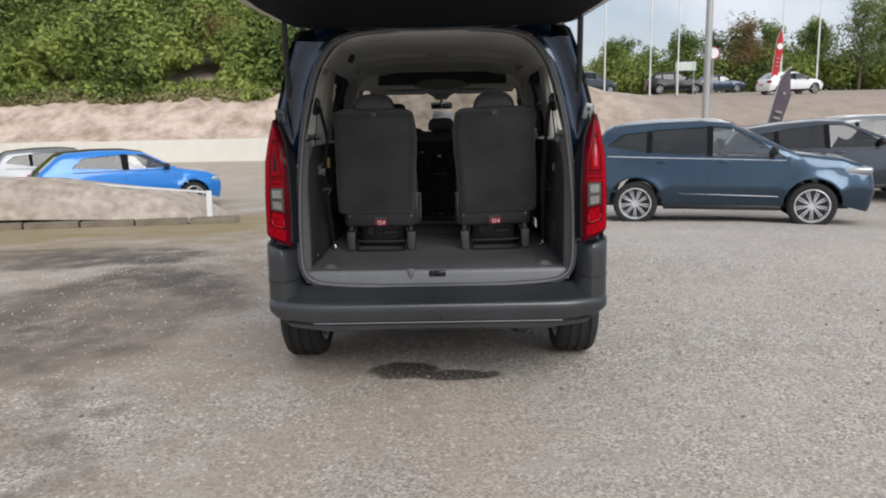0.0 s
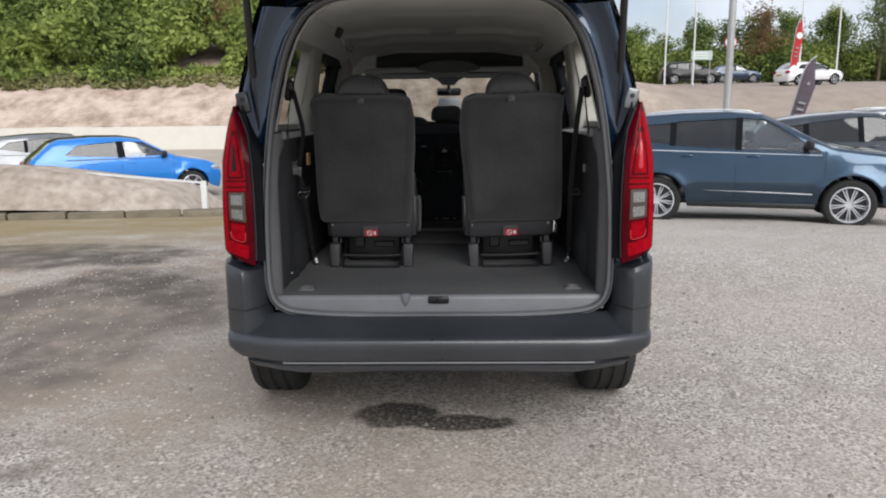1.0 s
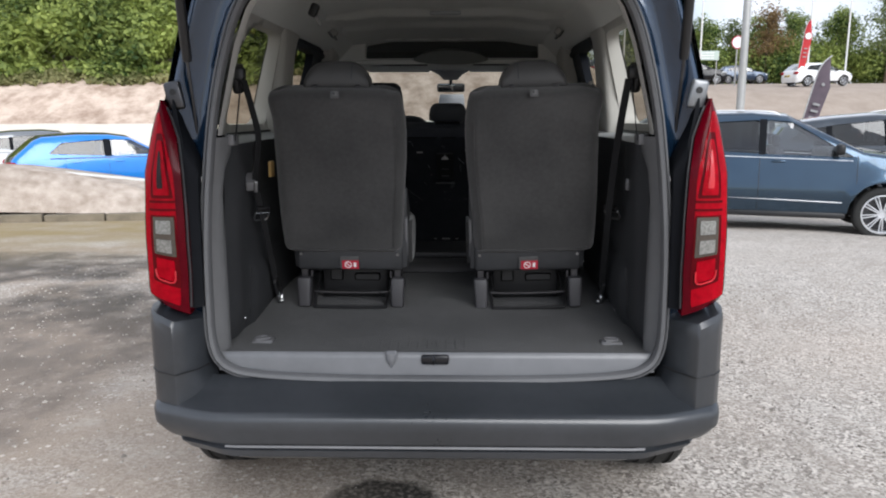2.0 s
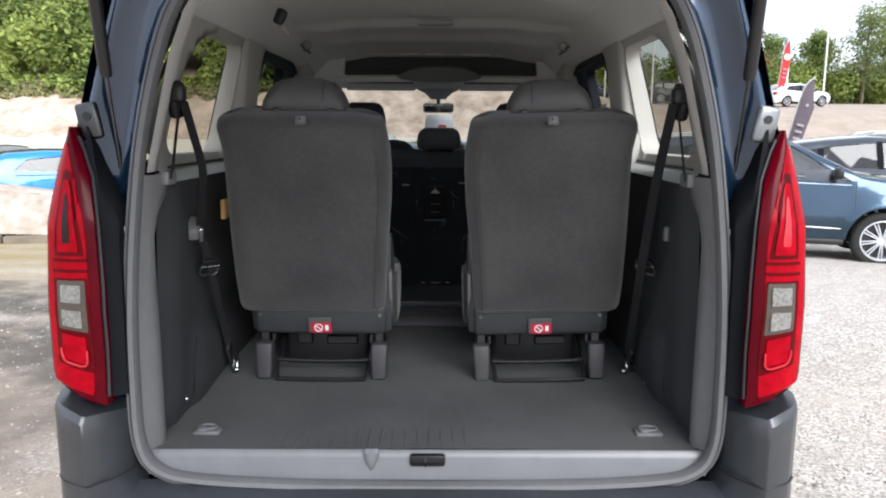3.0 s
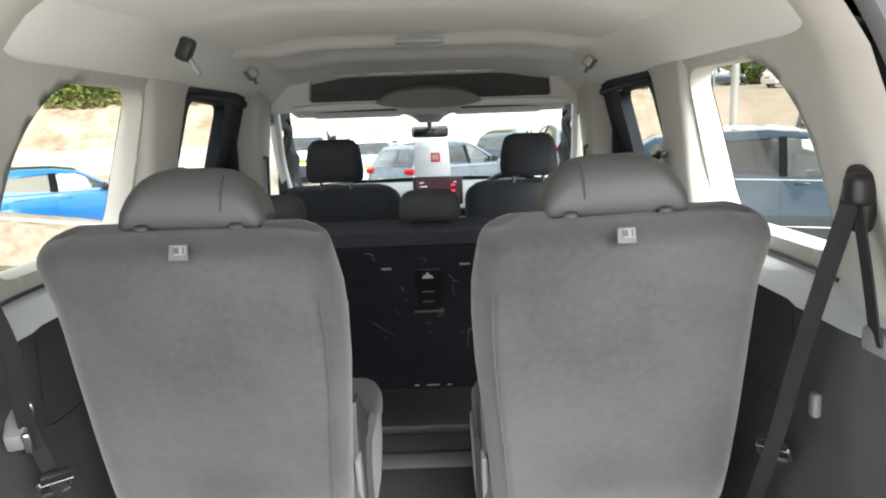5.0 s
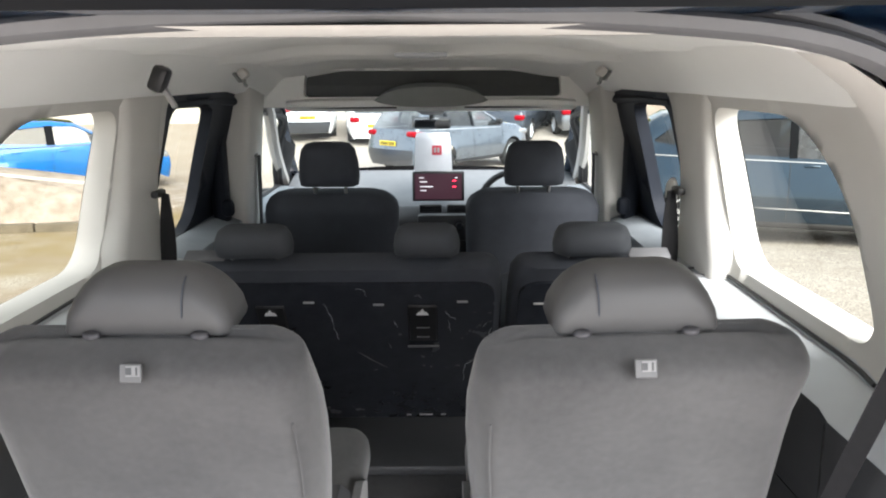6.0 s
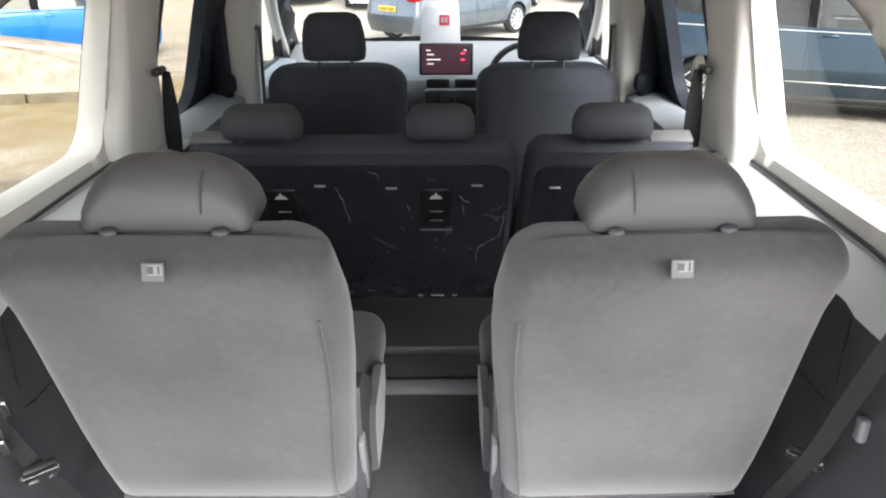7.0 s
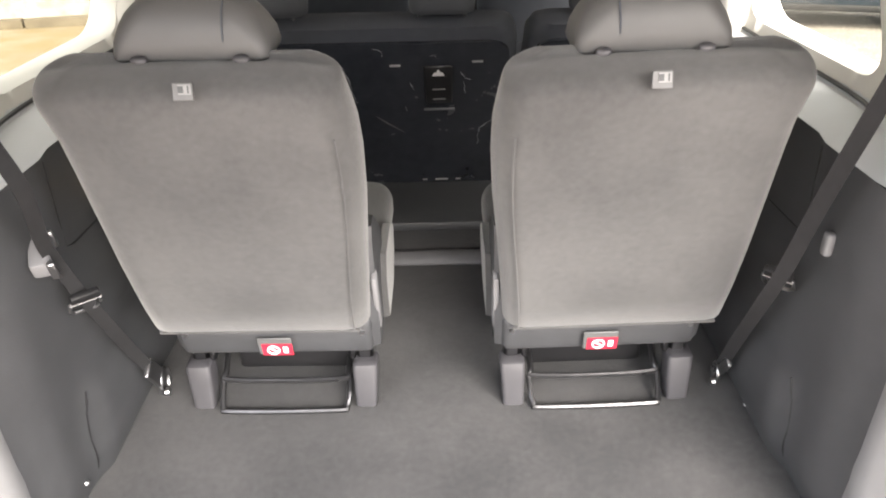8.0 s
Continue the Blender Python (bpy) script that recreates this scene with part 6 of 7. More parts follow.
    # C post and B post, pale
    for nm, ya, yb, xin, zl, w in (("rear_post", 1.15, 1.38, 0.738, 1.28, 0.10), ("centre_post", 2.18, 2.44, 0.715, 1.02, 0.10)):
        bm = bmesh.new()
        rows = []
        for i in range(13):
            z = zl + (1.83 - zl) * i / 12
            xi = xin - 0.060 * ((z - zl) / (1.83 - zl)) ** 1.5
            xo = van_x((ya + yb) / 2, z) - 0.04
            flare = 0.05 * smooth_step(1.66, 1.83, z) + 0.04 * smooth_step(zl + 0.2, zl, z)
            rows.append([(s * xo, ya - flare, z), (s * (xi + 0.025), ya - flare, z), (s * (xi + 0.006), ya + 0.012 - flare, z), (s * (xi + 0.001), ya + 0.03 - flare, z), (s * xi, (ya + yb) / 2, z), (s * (xi + 0.001), yb - 0.03 + flare, z), (s * (xi + 0.006), yb - 0.012 + flare, z), (s * (xi + 0.025), yb + flare, z), (s * xo, yb + flare, z)])
        loft(bm, rows, False)
        part(nm, bm, BEIGE_TRIM, van, "pale beige post trim", angle=50)
    # seat belt on the C post and B post
    for y, zt, zb, xx in ((1.27, 1.49, 1.22, 0.700), (2.31, 1.48, 1.02, 0.705)):
        belt = new("seat_belt", None)
        belt.parent = van
        bm = bmesh.new()
        pts = smooth_line([(s * (xx - 0.026), y, zt), (s * (xx - 0.018), y + 0.01, (zt + zb) / 2), (s * (xx - 0.004), y + 0.03, zb)], 5)
        strap(bm, pts, [(s * (0.006 + 0.019 * math.sin(math.pi * (0.12 + 0.66 * i / (len(pts) - 1)))), 0.010, 0) if y < 2 else (0, 0.024, 0) for i in range(len(pts))])
        part("webbing", bm, BELT, belt)
        bm = bmesh.new()
        box(bm, (s * (xx - 0.008), y, zt), (0.022, 0.062, 0.02), 0.007, 2)
        part("guide", bm, BLACK_PLASTIC, belt)
        if y < 2 and s > 0:
            bm = bmesh.new()
            revolve(bm, [(0.001, 0.016), (0.026, 0.015), (0.036, 0.008), (0.038, 0.0)], 20, pose(s * (xx - 0.004), y + 0.05, zt - 0.01, 0, -90 * s, 0))
            part("height_knob", bm, BEIGE_TRIM, belt)
    # front door inner panel, window frame and mirror triangle
    fdoor = new("front_door", None)
    fdoor.parent = van
    fhole = rounded([(2.60, 1.215), (3.44, 1.185), (2.98, 1.60), (2.60, 1.645)], [0.05, 0.05, 0.10, 0.05], 5)
    bm = bmesh.new()
    sheet(bm, [(2.48, 0.5), (3.56, 0.5), (3.56, 1.20), (3.02, 1.66), (2.48, 1.72)], [fhole], lambda u, v, f=van_skin(s, 0.05): f(u, v), 0.1)
    reveal(bm, fhole, lambda u, v, f=van_skin(s, 0.05): f(u, v), lambda u, v, f=van_skin(s, 0.018): f(u, v), 0.05)
    part("door_lining", bm, DARK_TRIM, fdoor)
    bm = bmesh.new()
    f = van_skin(s, 0.055)
    ring = dense(fhole, 0.06)
    tube(bm, [f(*p) for p in ring] + [f(*ring[0])], 0.013, 8)
    part("window_frame", bm, BLACK_PLASTIC, fdoor)
    bm = bmesh.new()
    box(bm, (s * 0.80, 2.95, 1.165), (0.12, 0.9, 0.06), 0.02, 2)
    part("door_ledge", bm, DOOR_LEDGE, fdoor)
    # windscreen pillar
    bm = bmesh.new()
    tube(bm, smooth_line([(s * 0.70, 2.56, 1.74), (s * 0.755, 2.86, 1.60), (s * 0.805, 3.15, 1.42), (s * 0.845, 3.52, 1.20)], 5), 0.030, 8)
    part("windscreen_pillar", bm, BEIGE_TRIM, van)

# --- headliner with its ribs and the front roof shelf ---
def head_z(x, y):
    w = lerp_table([(0.0, 0.40), (0.12, 0.46), (0.6, 0.55), (2.6, 0.58)], y)
    z = 1.862 + 0.018 * smooth_step(0.2, 0.9, y) - 0.075 * smooth_step(2.0, 2.6, y)
    z -= 0.030 * smooth_step(0.55, 1.0, abs(x) / w) + 0.05 * max(0, abs(x) / w - 0.95)
    for yy, a in ((0.95, 0.010), (1.60, 0.034), (2.10, 0.026)):
        z -= a * smooth_step(yy - 0.06, yy - 0.01, y) * smooth_step(yy + 0.24, yy, y) * (1 - 0.5 * smooth_step(0.8, 1.0, abs(x) / w))
    return z


bm = bmesh.new()
rows = []
for j in range(110):
    y = 0.045 + 2.56 * j / 109
    w = lerp_table([(0.0, 0.42), (0.12, 0.50), (0.6, 0.60), (2.6, 0.64)], y)
    rows.append([(w * (-1 + i / 14), y, head_z(w * (-1 + i / 14), y) - (0.022 if j == 0 else 0)) for i in range(29)])
loft(bm, rows, False)
part("headliner", bm, HEADLINER, van, "pale grey-beige fabric headliner", angle=70)
bm = bmesh.new()
rows = []
for i in range(25):
    u = -1 + i / 12
    x = 0.50 * u
    z = 1.842 - 0.03 * max(0, abs(u) - 0.6) / 0.4
    rows.append([(x, 0.020, z - 0.006), (x, 0.045, z - 0.014), (x, 0.09, z - 0.004), (x, 0.16, z + 0.014)])
loft(bm, rows, False)
part("header_trim", bm, BEIGE_TRIM, van, "pale beige trim along the roof header")
for s in (-1, 1):
    bm = bmesh.new()
    rows = []
    for j in range(22):
        y = 0.30 + 2.28 * j / 21
        a = 0.595 - 0.03 * smooth_step(0.7, 0.3, y)
        rows.append([(s * (a - 0.02), y, 1.850 - 0.06 * smooth_step(2.0, 2.55, y)), (s * (a + 0.01), y, 1.825 - 0.06 * smooth_step(2.0, 2.55, y)), (s * (a + 0.05), y, 1.79 - 0.06 * smooth_step(2.0, 2.55, y)), (s * (a + 0.085), y, 1.745 - 0.05 * smooth_step(2.0, 2.55, y)), (s * (a + 0.14), y, 1.735 - 0.06 * smooth_step(2.0, 2.55, y))])
    loft(bm, rows, False)
    part("roof_side_trim", bm, HEADLINER, van, "pale side edge of the headliner", angle=60)
    bm = bmesh.new()
    x, y, zt = 0.600, 1.86, 1.800
    box(bm, (s * x, y, zt), (0.030, 0.05, 0.034), 0.010, 2, (0, s * 35, 0))
    hook = part("coat_hook", bm, BEIGE_TRIM, van)
    bm = bmesh.new()
    tube(bm, smooth_line([(s * x, y - 0.005, zt - 0.012), (s * (x - 0.006), y - 0.012, zt - 0.034), (s * (x - 0.014), y - 0.024, zt - 0.038)], 4), 0.006, 8)
    # the grey back plate stands for the shade behind the hook
    box(bm, (s * (x + 0.022), y + 0.01, zt - 0.012), (0.008, 0.055, 0.040), 0.003, 1, (0, s * 35, 0))
    part("hook", bm, SHADED_GREY, hook, "folding hook with a grey plate for the shade behind it")
bm = bmesh.new()
box(bm, (-0.522, 0.905, 1.788), (0.034, 0.04, 0.055), 0.010, 2, (0, 25, 0))
clip = part("roof_clip", bm, BLACK_PLASTIC, van, "black clip with a metal hook on the headliner")
bm = bmesh.new()
box(bm, (-0.506, 0.91, 1.748), (0.012, 0.012, 0.045), 0.003, 1, (0, -28, 0))
part("hook", bm, METAL, clip)
bm = bmesh.new()
box(bm, (0.006, 1.47, 1.848), (0.15, 0.05, 0.014), 0.006, 2)
box(bm, (0.006, 1.47, 1.841), (0.11, 0.025, 0.006), 0.003, 1)
part("roof_lamp", bm, LIGHT_LEDGE, van, "flat grey roof lamp")

# front roof shelf: a lip with a dark pocket above it
bm = bmesh.new()
rows = []
for i in range(31):
    u = -1 + i / 15
    x = 0.60 * u + 0.020
    hump = -0.012 * abs(u) ** 6
    rows.append([(x, 2.56, 1.640), (x, 2.42, 1.655), (x, 2.395, 1.668), (x, 2.40, 1.692 + hump), (x, 2.43, 1.702 + hump), (x, 2.60, 1.690 + hump)])
loft(bm, rows, False)
shelf = part("roof_shelf", bm, HEADLINER, van, "pale roof shelf above the windscreen", angle=45)
# bulge is pale like the headliner; the grey puts its shade into the colour
bm = bmesh.new()
loft(bm, [[(0.23 * u + 0.020, 2.390, 1.690 - 0.026 * h), (0.235 * u + 0.020, 2.384, 1.692), (0.23 * u + 0.020, 2.390, 1.694 + 0.050 * h), (0.22 * u + 0.020, 2.415, 1.698 + 0.064 * h), (0.22 * u + 0.020, 2.49, 1.690 + 0.06 * h)] for u, h in [(q / 14, max(0.0, 1 - abs(q / 14) ** 2.6) ** 0.75) for q in range(-14, 15)]], False)
part("shelf_hump", bm, SHADED_GREY, shelf, "bulge in the middle of the roof shelf, its shade coloured grey", angle=45)
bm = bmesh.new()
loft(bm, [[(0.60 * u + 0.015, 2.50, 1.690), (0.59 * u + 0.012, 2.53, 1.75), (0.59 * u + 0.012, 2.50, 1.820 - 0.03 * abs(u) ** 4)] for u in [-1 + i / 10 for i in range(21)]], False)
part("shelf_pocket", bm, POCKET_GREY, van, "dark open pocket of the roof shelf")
bm = bmesh.new()
pocket_hole = rounded([(-0.512, 1.704), (0.566, 1.704), (0.556, 1.812), (-0.502, 1.812)], [0.02, 0.02, 0.045, 0.045], 6)
brow_at = lambda u, v: (u, 2.425 + 0.05 * abs(u / 0.7) ** 3 - 0.10 * max(0, v - 1.77), v)
sheet(bm, [(-0.69, 1.662), (0.71, 1.662), (0.70, 1.77), (0.62, 1.85), (-0.60, 1.85), (-0.68, 1.77)], [pocket_hole], brow_at, 0.05)
reveal(bm, pocket_hole, brow_at, lambda u, v: (u, 2.50, v), 0.04)
part("shelf_surround", bm, HEADLINER, van, "pale moulded surround of the roof shelf", angle=50)
for s in (-1, 1):
    bm = bmesh.new()
    box(bm, (s * 0.33 + 0.01, 2.62, 1.650), (0.40, 0.15, 0.022), 0.005, 2, (-4, 0, 0))
    part("sun_visor", bm, HEADLINER, van, "pale sun visor")

# mirror, dash, screen, wheel
bm = bmesh.new()
box(bm, (0.012, 3.16, 1.550), (0.20, 0.035, 0.062), 0.02, 3)
tube(bm, [(0.012, 3.17, 1.57), (0.012, 3.10, 1.615)], 0.012, 8)
rv_mirror = part("rear_view_mirror", bm, BLACK_PLASTIC, van)
bm = bmesh.new()
box(bm, (0.012, 3.1415, 1.550), (0.180, 0.003, 0.046), 0.0012, 1, (3, 0, 8))
part("mirror_glass", bm, MIRROR, rv_mirror, "rear-view mirror glass")
bm = bmesh.new()
loft(bm, [[(0.012 + w * q, y + d * k, z) for q, k in ((-1, 0), (-0.7, -1), (0.7, -1), (1, 0), (0.8, 1), (-0.8, 1))] for z, w, d, y in ((1.668, 0.150, 0.05, 2.80), (1.655, 0.140, 0.06, 2.84), (1.632, 0.085, 0.05, 2.92), (1.612, 0.060, 0.04, 2.99), (1.600, 0.050, 0.03, 3.03))], True, True)
part("sensor_housing", bm, GREY_TRIM, van, "grey tapered housing above the mirror", angle=50)
for s in (-1, 1):
    bm = bmesh.new()
    tube(bm, [(s * 0.14 + 0.018, 2.405, 1.664), (s * 0.36 + 0.018, 2.408, 1.664), (s * 0.575 + 0.018, 2.42, 1.663)], 0.006, 6)
    part("visor_gap", bm, BLACK_PLASTIC, van)
dash = new("dashboard", None)
dash.parent = van
bm = bmesh.new()
rows = []
for i in range(29):
    u = -1 + i / 14
    x = 0.80 * u + 0.01
    rows.append([(x, 3.05, 0.70), (x, 3.00, 0.92), (x, 3.03, 1.06), (x, 3.08, 1.125 + 0.012 * math.exp(-((x - 0.40) / 0.2) ** 2)), (x, 3.18, 1.165 + 0.025 * math.exp(-((x - 0.40) / 0.2) ** 4)), (x, 3.40, 1.205), (x, 3.64, 1.245)])
loft(bm, rows, False)
part("dash_top", bm, material("dash_grey", (0.10, 0.105, 0.11), (0.14, 0.145, 0.15), 0.6, 20, bump=0.2, bump_scale=400, distance=0.0006), dash, "dark grey dashboard")
bm = bmesh.new()
loft(bm, [[(0.80 * u + 0.01, 3.040, 0.70), (0.80 * u + 0.01, 2.990, 0.92), (0.80 * u + 0.01, 3.016, 1.06), (0.80 * u + 0.01, 3.062, 1.118), (0.80 * u + 0.01, 3.085, 1.128)] for u in [-1 + i / 10 for i in range(21)]], False)
part("dash_face", bm, BLACK_PLASTIC, dash, "black dashboard front")
bm = bmesh.new()
box(bm, (0.045, 3.0, 1.245), (0.262, 0.03, 0.150), 0.008, 2, (-8, 0, 0))
screen = part("touch_screen", bm, BLACK_PLASTIC, dash, "touch screen showing a dark red menu")
bm = bmesh.new()
box(bm, (0.045, 2.983, 1.245), (0.235, 0.004, 0.128), 0.0, 1, (-8, 0, 0))
part("display", bm, SCREEN_DARK, screen, smooth=False)
bm = bmesh.new()
box(bm, (-0.005, 2.984, 1.204), (0.085, 0.003, 0.026), 0.0, 1, (-8, 0, 0))
part("menu_bar", bm, SCREEN_RED, screen, smooth=False)
for k in range(3):
    bm = bmesh.new()
    box(bm, (0.125, 2.981, 1.275 - 0.030 * k), (0.018, 0.003, 0.005), 0.0, 1, (-8, 0, 0))
    part("menu_mark", bm, SCREEN_RED, screen, smooth=False)
for x, z, w in ((-0.04, 1.290, 0.022), (-0.03, 1.270, 0.035), (-0.015, 1.246, 0.065), (-0.03, 1.226, 0.03), (0.135, 1.290, 0.012)):
    bm = bmesh.new()
    box(bm, (x, 2.979, z), (w, 0.003, 0.004), 0.0, 1, (-8, 0, 0))
    part("menu_line", bm, SCREEN_WHITE, screen, smooth=False)
for x in (0.005, 0.145):
    bm = bmesh.new()
    box(bm, (x, 3.0, 1.130), (0.115, 0.03, 0.045), 0.01, 2)
    part("air_vent", bm, BLACK_PLASTIC, dash)
    for k in range(3):
        bm = bmesh.new()
        box(bm, (x, 2.985, 1.118 + 0.012 * k), (0.10, 0.006, 0.003), 0.0)
        part("vent_slat", bm, DARK_METAL, dash, smooth=False)
bm = bmesh.new()
box(bm, (0.075, 3.01, 1.03), (0.28, 0.05, 0.14), 0.02, 2)
part("dash_console", bm, BLACK_PLASTIC, dash)
for x in (0.0, 0.075, 0.15):
    bm = bmesh.new()
    revolve(bm, [(0.001, 0.02), (0.015, 0.02), (0.017, 0.0)], 14, pose(x, 2.985, 1.045, 90, 0, 0))
    part("knob", bm, DARK_METAL, dash)
bm = bmesh.new()
tube(bm, [(0.07, 2.80, 0.85), (0.07, 2.78, 0.99)], 0.014, 8)
box(bm, (0.07, 2.775, 1.02), (0.04, 0.035, 0.07), 0.014, 2)
part("gear_lever", bm, METAL, van)
bm = bmesh.new()
box(bm, (0.07, 2.6, 0.78), (0.22, 0.8, 0.16), 0.03, 2)
part("centre_console", bm, BLACK_PLASTIC, van)
wheel = new("steering_wheel", None)
wheel.parent, wheel.matrix_local = van, pose(0.42, 2.78, 1.185, 66, 0, 0)
bm = bmesh.new()
tube(bm, [(0.175 * math.cos(a), 0.165 * math.sin(a), 0) for a in [2 * math.pi * i / 32 for i in range(33)]], 0.015, 8)
part("wheel_rim", bm, BLACK_PLASTIC, wheel)
bm = bmesh.new()
box(bm, (0, 0, 0), (0.15, 0.11, 0.05), 0.02, 2)
box(bm, (0.1, 0, 0), (0.14, 0.035, 0.02), 0.008, 1)
box(bm, (-0.1, 0, 0), (0.14, 0.035, 0.02), 0.008, 1)
box(bm, (0, -0.09, 0), (0.05, 0.12, 0.02), 0.008, 1)
part("wheel_hub", bm, BLACK_PLASTIC, wheel)
for x in (0.37, 0.49):
    bm = bmesh.new()
    revolve(bm, [(0.001, 0), (0.045, 0), (0.048, 0.01), (0.052, 0.0)], 20, pose(x, 3.02, 1.175, 70, 0, 0))
    part("gauge", bm, DARK_METAL, dash)

# --- raised tailgate ---
gate = new("tailgate", None)
gate.parent = van
gate.matrix_local = pose(0, 0.04, 1.895, 0, 0, 0)
bm = bmesh.new()


def gate_row(d, under):
    """Across the gate at a distance d from its hinge; the under side is the inner lining."""
    w = lerp_table([(0.0, 0.66), (0.12, 0.74), (0.5, 0.82), (0.9, 0.855), (1.25, 0.85), (1.30, 0.80)], d)
    z0 = 0.005 + 0.085 * d
    out = []
    for i in range(21):
        u = -1 + i / 10
        crown = 0.05 * (1 - u * u)
        z = z0 + (-0.045 - 0.012 * (1 - abs(u) ** 6) if under else 0.02 + crown)
        out.append((w * u * (0.97 if under else 1.0), -d, z))
    return out


ds = [0.0, 0.05, 0.12, 0.22, 0.35, 0.5, 0.7, 0.9, 1.1, 1.22, 1.30]
loops = []
for d in ds:
    loops.append(gate_row(d, False) + gate_row(d, True)[::-1])
loft(bm, loops, True, True)
part("gate_skin", bm, NAVY, gate, "dark blue painted tailgate", angle=45)
bm = bmesh.new()
loft(bm, [[(x * 0.94, y, z - 0.012) for x, y, z in gate_row(d, True)] for d in ds[2:-1]], False)
part("gate_lining", bm, GATE_LINING, gate, "black tailgate lining")
bm = bmesh.new()
box(bm, (0, -1.15, 0.035), (0.16, 0.05, 0.03), 0.01, 2)
part("gate_latch", bm, METAL, gate)

# --- rear seat belts of the third row ---
for s in (-1, 1):
    belt = new("seat_belt", None)
    belt.parent = van
    bm = bmesh.new()
    box(bm, (s * 0.628, 0.165, 1.480), (0.03, 0.055, 0.090), 0.012, 3, (12, 0, s * 10))
    box(bm, (s * 0.618, 0.15, 1.495), (0.035, 0.04, 0.045), 0.012, 3)
    part("belt_guide", bm, BLACK_PLASTIC, belt)
    bm = bmesh.new()
    box(bm, (s * 0.640, 0.115, 1.290), (0.022, 0.060, 0.035), 0.006, 2)
    part("belt_slot", bm, GREY_TRIM, belt)
    bm = bmesh.new()
    up = smooth_line([(s * 0.632, 0.112, 1.285), (s * 0.622, 0.125, 1.38), (s * 0.614, 0.145, 1.472)], 5)
    strap(bm, up, [(s * 0.006, 0.022, -0.004)] * len(up))
    if s < 0:
        pts = smooth_line([(-0.606, 0.150, 1.475), (-0.590, 0.165, 1.39), (-0.580, 0.19, 1.30), (-0.604, 0.235, 1.20), (-0.622, 0.278, 1.135), (-0.616, 0.319, 1.034), (-0.618, 0.41, 0.87), (-0.622, 0.505, 0.715)], 6)
        wide = [(0.006, 0.011, 0.002)] * len(pts)
    else:
        pts = smooth_line([(0.606, 0.150, 1.475), (0.598, 0.185, 1.37), (0.592, 0.24, 1.22), (0.592, 0.30, 1.065), (0.606, 0.42, 0.86), (0.618, 0.510, 0.705)], 6)
        wide = [(-0.009, 0.009, 0.002)] * len(pts)
    strap(bm, pts, wide)
    part("webbing", bm, BELT, belt, "black belt webbing")
    bm = bmesh.new()
    c = Vector((-0.616, 0.319, 1.034)) if s < 0 else Vector((0.612, 0.345, 1.035))
    m = Matrix.Translation(c) @ Euler((radians(35), 0, radians(-40 * s))).to_matrix().to_4x4()
    box(bm, (0, -0.004, 0.014), (0.050, 0.014, 0.022), 0.004, 2, (0, 0, 0), m)
    part("tongue_cover", bm, BLACK_PLASTIC, belt)
    bm = bmesh.new()
    tube(bm, [m @ Vector((0.026 * q, -0.006, -0.034 * h)) for q, h in ((-1, 0), (-1, 0.7), (-0.7, 1), (0.7, 1), (1, 0.7), (1, 0), (-1, 0))], 0.0036, 6)
    box(bm, (0, -0.007, 0.003), (0.054, 0.004, 0.008), 0.001, 1, (0, 0, 0), m)
    part("tongue", bm, METAL, belt, "metal belt tongue")
    if s < 0:
        bm = bmesh.new()
        m = pose(-0.640, 0.277, 1.142, 30, 0, 20)
        box(bm, (0, 0, 0), (0.032, 0.062, 0.038), 0.006, 2, (0, 0, 0), m)
        clasp = part("clasp", bm, GREY_TRIM, belt, "grey parking clip holding the belt to the side wall")
        for q in (-0.031, 0.031):
            bm = bmesh.new()
            box(bm, (0.017, q, 0), (0.012, 0.009, 0.044), 0.002, 1, (0, 0, 0), m)
            part("clasp_edge", bm, METAL, clasp)
    bm = bmesh.new()
    g = 1.45 if s < 0 else 1.0
    box(bm, (s * 0.620, 0.500, 0.716 + 0.008 * (g - 1)), (0.012, 0.030 * g, 0.064 * g), 0.005, 2, (34, 0, 0))
    tube(bm, [(s * 0.618, 0.528 + 0.017 * g * math.cos(a), 0.666 + 0.018 * g + 0.022 * g * (math.sin(a) - 0.5)) for a in [2 * math.pi * i / 12 for i in range(13)]], 0.0055, 6)
    part("anchor", bm, METAL, belt, "metal belt anchor")
    bm = bmesh.new()
    revolve(bm, [(0.001, 0.008), (0.008, 0.008), (0.010, 0)], 12, pose(s * 0.608, 0.505, 0.665, 0, -90 * s, 0))
    part("anchor_bolt", bm, METAL, belt)
bm = bmesh.new()
box(bm, (-0.636, 0.552, 1.165), (0.014, 0.046, 0.060), 0.004, 2)
part("amber_tag", bm, AMBER, van, "small amber plastic tag on the side wall")

# ---- seats ----
def lean(y0, z0, degrees):
    """Frame of a seat back standing at (y0, z0) and leaning backwards (towards -y)."""
    return pose(0, y0, z0, degrees, 0, 0)


def curved_bar(pts, r):
    b = bmesh.new()
    tube(b, smooth_line(pts, 5), r, 8)
    return b


